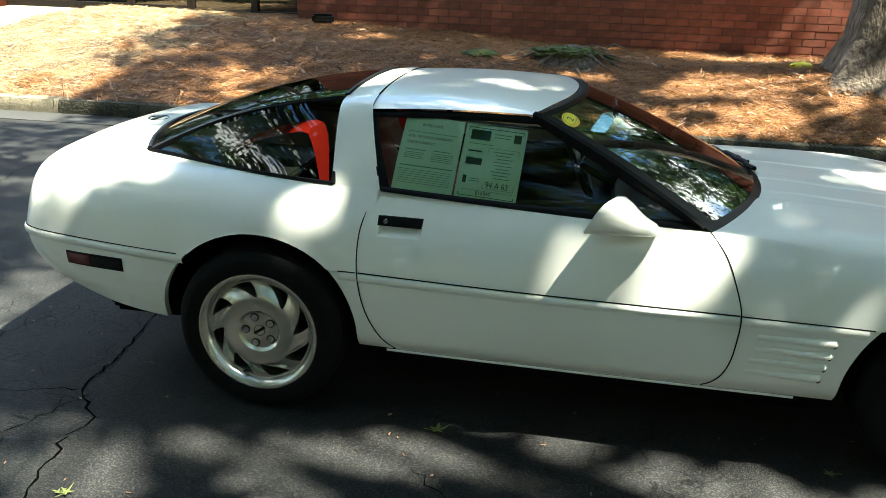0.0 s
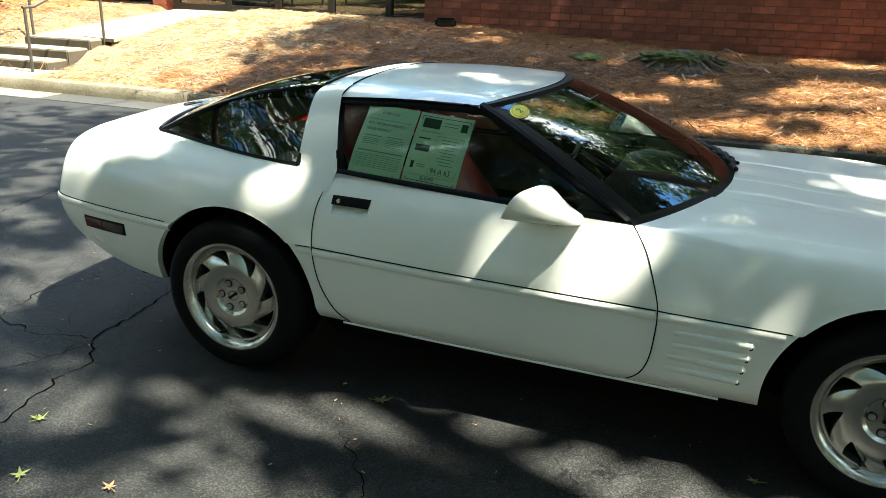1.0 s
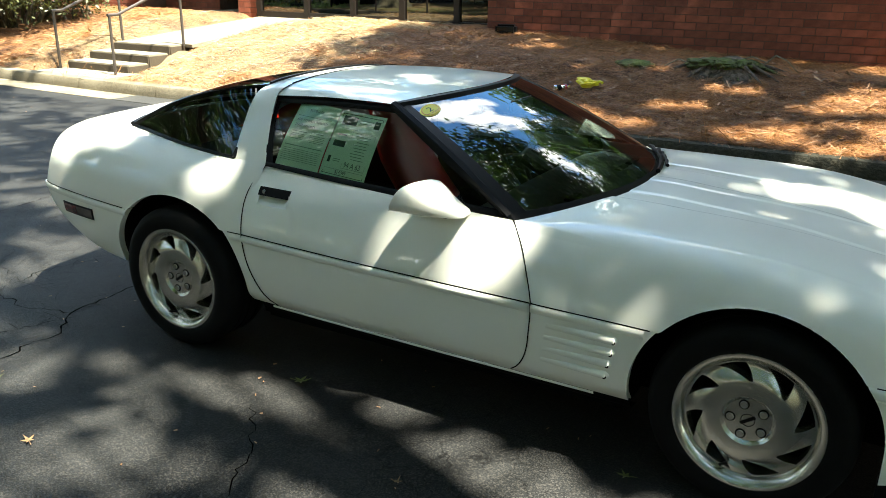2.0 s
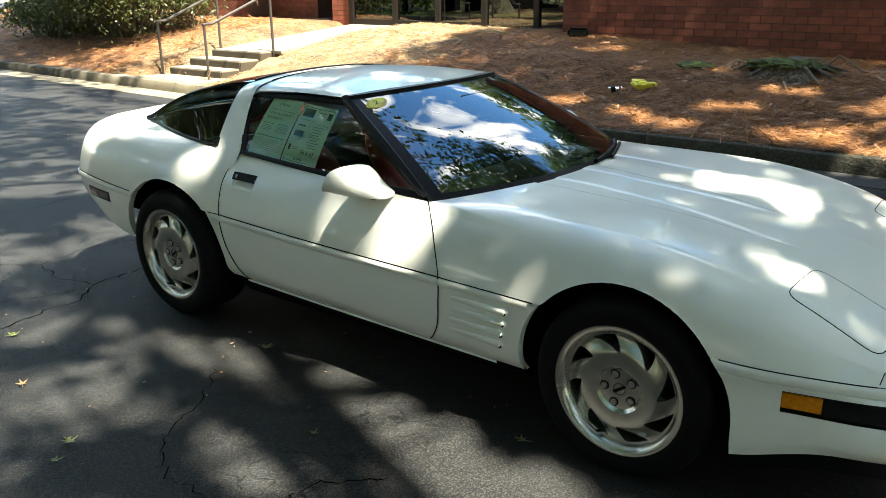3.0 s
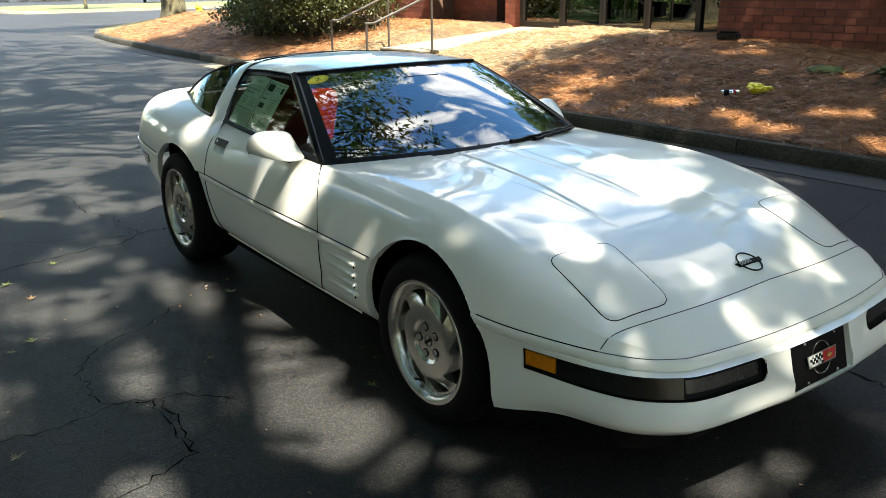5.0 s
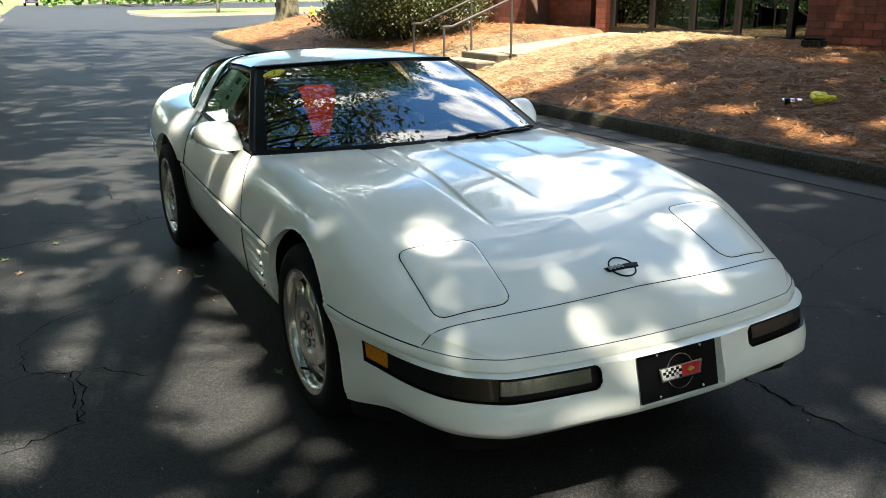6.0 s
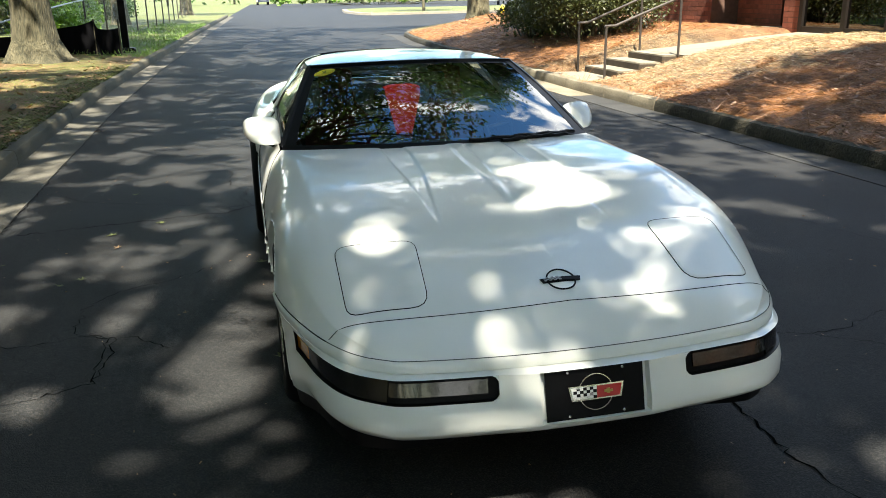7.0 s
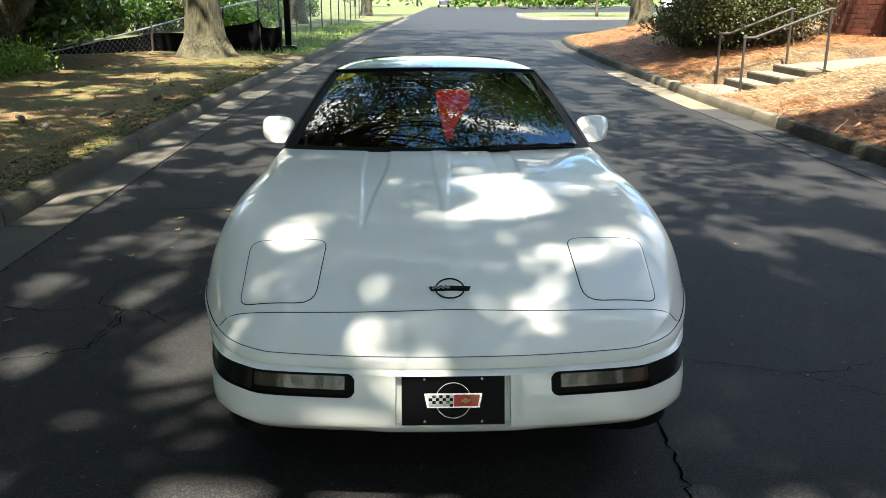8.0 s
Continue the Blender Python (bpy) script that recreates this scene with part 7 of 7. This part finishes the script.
for x, y, a, s, m in ((-0.53, -0.84, 20, 0.062, 0), (-1.635, -1.465, 80, 0.048, 0), (-1.42, -1.76, 140, 0.060, 0), (-0.50, -1.83, 10, 0.055, 0), (-0.42, -1.93, 60, 0.04, 0), (0.86, -0.83, 200, 0.05, 0), (-1.66, -1.47, 250, 0.03, 0),
                      (-2.6, -1.72, 40, 0.05, 0), (-3.0, -1.5, 10, 0.035, 1), (-0.9, -2.35, 300, 0.055, 0), (-1.1, -1.7, 170, 0.05, 1), (0.55, -2.1, 30, 0.045, 1), (-4.3, 3.0, 60, 0.05, 1), (-1.9, 2.8, 110, 0.05, 1),
                      (-6.2, -2.4, 5, 0.11, 1), (-0.6, 2.0, 10, 0.04, 1), (1.2, 2.4, 70, 0.04, 1), (0.2, -1.25, 25, 0.03, 1)):
    fallen_leaf(x, y, a, s * 0.62, (GREEN_LEAF, BROWN_LEAF)[m], ("fresh yellow-green lobed leaf on the asphalt", "curled brown leaf on the asphalt")[m])


# ---- cracks in the asphalt ----
def crack(pts, width, seed):
    """An open crack: a jagged dark groove along the points."""
    rs = random.Random(seed)
    bm = bmesh.new()
    line = []
    for (ax, ay), (bx, by) in zip(pts, pts[1:]):
        n = max(2, int(math.hypot(bx - ax, by - ay) / 0.035))
        for k in range(n):
            w = k / n
            line.append((lerp(ax, bx, w) + rs.gauss(0, 0.010), lerp(ay, by, w) + rs.gauss(0, 0.010)))
    line.append(pts[-1])
    rows = []
    for i, (x, y) in enumerate(line):
        a, b = line[max(i - 1, 0)], line[min(i + 1, len(line) - 1)]
        d = Vector((b[0] - a[0], b[1] - a[1], 0)).normalized()
        s = Vector((-d.y, d.x, 0)) * width * (0.25 + 0.9 * rs.random()) * (0.3 if i in (0, len(line) - 1) else 1) * 0.5
        rows.append([Vector((x, y, 0.0035)) - s, Vector((x, y, 0.0035)) + s])
    sheet(bm, rows)
    return part("crack", bm, TAR, road, smooth=False)


for k, (w, pts) in enumerate([
    (0.022, [(-2.25, 1.6), (-2.12, 0.7), (-2.04, -0.12), (-1.99, -0.5), (-1.965, -0.836), (-1.81, -1.02), (-1.83, -1.18), (-1.76, -1.5), (-1.62, -2.4)]),
    (0.013, [(-1.965, -0.836), (-2.27, -0.91), (-2.55, -0.84), (-2.75, -0.98), (-3.3, -0.95)]),
    (0.010, [(-2.55, -0.84), (-2.62, -0.5), (-2.5, -0.2)]),
    (0.016, [(-4.5, -2.4), (-4.24, -1.34), (-4.18, -0.94), (-3.85, -0.26), (-4.02, 0.97), (-4.4, 2.2), (-4.2, 4.0)]),
    (0.013, [(1.05, -2.0), (0.9, -1.6), (0.6, -1.555), (0.42, -1.56), (0.36, -1.74), (0.42, -1.95), (0.3, -2.4)]),
    (0.010, [(0.42, -1.56), (0.34, -1.73), (0.29, -1.75), (-0.01, -1.75), (-0.19, -1.67), (-0.30, -1.52), (-0.36, -1.34), (-0.58, -1.09)]),
    (0.010, [(0.42, -1.56), (0.44, -1.47), (0.62, -1.3)]), (0.012, [(0.39, -1.58), (0.74, -1.60), (0.9, -1.6)]),
    (0.020, [(1.2, 1.02), (1.4, 0.86), (1.66, 0.82), (1.9, 0.80), (2.18, 0.78), (2.6, 0.83), (3.6, 0.86), (5.5, 0.9)]),
    (0.009, [(1.153, 1.09), (1.29, 1.5), (1.288, 1.72), (0.9, 2.65), (0.7, 3.6)]), (0.009, [(1.29, 1.5), (1.6, 1.9), (2.2, 2.1)]),
    (0.010, [(-2.9, -2.4), (-2.47, -2.06), (-1.9, -0.82)]), (0.008, [(0.9, 2.65), (0.2, 2.9), (-0.5, 2.7)]),
    (0.010, [(-6.5, -2.3), (-6.2, -0.8), (-6.6, 1.0), (-6.3, 3.8)]), (0.012, [(-9.5, -2.3), (-9.1, 0.5), (-9.6, 3.9)]),
]):
    crack(pts, w * 0.54, 60 + k)
# net of fine cracks in the worn asphalt behind the car
rs = random.Random(77)
CELL = 0.085
nodes = {(i, j): Vector((-3.9 + i * CELL + (CELL / 2 if j % 2 else 0) + rs.uniform(-0.34, 0.34) * CELL, -1.6 + j * CELL + rs.uniform(-0.34, 0.34) * CELL, 0.0032)) for i in range(24) for j in range(28)}
bm = bmesh.new()
for (i, j), a in nodes.items():
    for q in ((i + 1, j), (i, j + 1), (i - 1 if j % 2 == 0 else i + 1, j + 1)):
        edge_line = -1.99 + 0.16 * max(0.0, a.y + 1.0)
        worn = noise.noise(a * 1.6) + 0.15 - 0.5 * abs(a.y + 0.4)
        if q in nodes and rs.random() < 0.26 + worn and a.x < edge_line:
            b = nodes[q]
            d = (b - a).normalized()
            s = Vector((-d.y, d.x, 0)) * rs.uniform(0.0006, 0.0015)
            m = lerp(a, b, 0.5) + Vector((-d.y, d.x, 0)) * rs.uniform(-0.012, 0.012)
            sheet(bm, [[a - s * 0.4, a + s * 0.4], [m - s, m + s], [b - s * 0.4, b + s * 0.4]])
ob = part("fine_cracks", bm, TAR, road, smooth=False)
ob["kind"] = "stuff"
# long joint where the gutter pan meets the asphalt
for line, off, wide in ((left_y, 0.415, 0.010), (right_y, -0.405, 0.005)):
    crack([(x, line(x) + off) for x in (4.0, 0.0, -4.0, -8.0, -14.0, -20.0)], wide, 90 + int(off * 100))


# ---- papers behind the glass ----
CAR = car.matrix_basis.copy()


def on_glass(x, z, off):
    """A point of the door glass of the passenger side at x and z, just inside it."""
    w = (x + 0.775) / 1.11
    for _ in range(5):
        s = (z - side_glass_at(0, w).z) / (side_glass_at(1, w).z - side_glass_at(0, w).z)
        p = side_glass_at(s, w)
        w += (x - p.x) / 0.9
    return Vector((p.x, -(p.y + off), p.z))


def flat_text(words, height, mat, parent, put, x, z, label=""):
    cu = bpy.data.curves.new("lettering", "FONT")
    cu.body, cu.size = words, height
    tmp = bpy.data.objects.new("lettering", cu)
    scene.collection.objects.link(tmp)
    me = bpy.data.meshes.new_from_object(tmp.evaluated_get(bpy.context.evaluated_depsgraph_get()))
    bpy.data.objects.remove(tmp)
    for v in me.vertices:
        v.co = put(x + v.co.x, z + v.co.y)
    me.materials.clear()
    me.materials.append(mat)
    ob = new("lettering", me)
    ob.parent = parent
    return tagged(ob, label)


def paper(name, label, tl, tr, br, bl, bars, words, picture):
    t = thing(name, label, "sticker")
    t.matrix_basis = CAR
    tl, tr, br, bl = (Vector((*p, 0)) for p in (tl, tr, br, bl))

    def put(a, b, off=-0.006):
        """a across, b down, 0 to 1."""
        q = lerp(lerp(tl, tr, a), lerp(bl, br, a), b)
        return on_glass(q.x, q.y, off)
    bm = bmesh.new()
    sheet(bm, [[put(a, b) for a in np.linspace(0, 1, 8)] for b in np.linspace(0, 1, 10)])
    part("paper_sheet", bm, GREEN_PAPER, t)
    for a0, a1, b0, b1, mat in bars:
        bm = bmesh.new()
        sheet(bm, [[put(a, b, -0.0045) for a in np.linspace(a0, a1, 6)] for b in (b0, b1)])
        part("print_bar", bm, mat, t)
    for text, a, b, h, mat in words:
        flat_text(text, h, mat, t, lambda x, y: put(x, 1 - y, -0.0045), a, 1 - b)
    return t


rows_a = [(0.08, 0.92, 0.205, 0.212), (0.10, 0.45, 0.44, 0.45), (0.55, 0.85, 0.43, 0.44)] + [(0.10, 0.42, 0.48 + 0.025 * k, 0.487 + 0.025 * k) for k in range(4)] + [(0.55, 0.9, 0.47 + 0.025 * k, 0.477 + 0.025 * k) for k in range(5)] + \
         [(0.06, 0.94, 0.655, 0.668)] + [(0.06, 0.93, 0.71 + 0.03 * k, 0.716 + 0.03 * k) for k in range(7)]
paper("window_notice", "pale green printed dealer notice taped inside the window", (-0.726, 1.116), (-0.502, 1.104), (-0.522, 0.866), (-0.746, 0.878),
      [(a, b, c, d, INK_PALE) for a, b, c, d in rows_a], [("BUYERS GUIDE", 0.30, 0.125, 0.052, INK), ("AS IS - NO DEALER WARRANTY", 0.10, 0.285, 0.052, INK), ("DEALER WARRANTY", 0.10, 0.365, 0.052, INK)], None)
frame_bars = [(0.05, 0.95, 0.04, 0.048), (0.05, 0.95, 0.945, 0.953), (0.05, 0.06, 0.04, 0.95), (0.94, 0.95, 0.04, 0.95)]
price = [(0.10, 0.42, 0.07, 0.20), (0.80, 0.92, 0.08, 0.19), (0.10, 0.32, 0.34, 0.36), (0.09, 0.35, 0.44, 0.53), (0.09, 0.15, 0.68, 0.78)]
price_lines = [(0.48, 0.76, 0.10, 0.11), (0.48, 0.74, 0.14, 0.15), (0.10, 0.5, 0.25, 0.257), (0.42, 0.92, 0.29, 0.295), (0.42, 0.425, 0.29, 0.83), (0.92, 0.925, 0.29, 0.83), (0.42, 0.92, 0.83, 0.835)] + \
              [(0.52 + 0.03 * (k % 3), 0.84 - 0.04 * (k % 2), 0.33 + 0.043 * k, 0.34 + 0.043 * k) for k in range(9)] + [(0.08, 0.92, 0.865, 0.87), (0.2, 0.36, 0.71, 0.72), (0.2, 0.36, 0.74, 0.75)]
paper("price_sheet", "pale green printed price sheet taped inside the window", (-0.496, 1.103), (-0.272, 1.090), (-0.292, 0.850), (-0.515, 0.864),
      [(a, b, c, d, INK) for a, b, c, d in frame_bars + price] + [(a, b, c, d, INK_PALE) for a, b, c, d in price_lines],
      [("94 A 63", 0.47, 0.815, 0.115, INK), ("$14,999", 0.33, 0.93, 0.075, INK)], None)

# oval yellow sticker at the top corner of the windscreen
oval = thing("windscreen_sticker", "oval yellow warranty sticker inside the windscreen", "sticker")
oval.matrix_basis = CAR


def on_screen(a, b, off=-0.003):
    return windscreen_at(-0.845 + 0.085 * a, 0.885 + 0.048 * b + 0.024 * a, off)


for scale, mat, nm, off in ((1.0, YELLOW, "oval", 0.002), (0.86, ORANGE, "orange_ring", 0.0028), (0.80, YELLOW, "oval_centre", 0.0036)):
    bm = bmesh.new()
    c = bm.verts.new(on_screen(0, 0, off))
    ring = [bm.verts.new(on_screen(scale * math.cos(a), scale * math.sin(a), off)) for a in np.linspace(0, math.tau, 33)[:-1]]
    for k in range(32):
        bm.faces.new((c, ring[k], ring[(k + 1) % 32]))
    part(nm, bm, mat, oval, smooth=False)
flat_text("2", 1.1, INK, oval, lambda x, y: on_screen(x, y, 0.0045), -0.32, -0.3)
flat_text("WARRANTY", 0.27, RED_BADGE, oval, lambda x, y: on_screen(x, y, 0.0045), -0.66, -0.62)
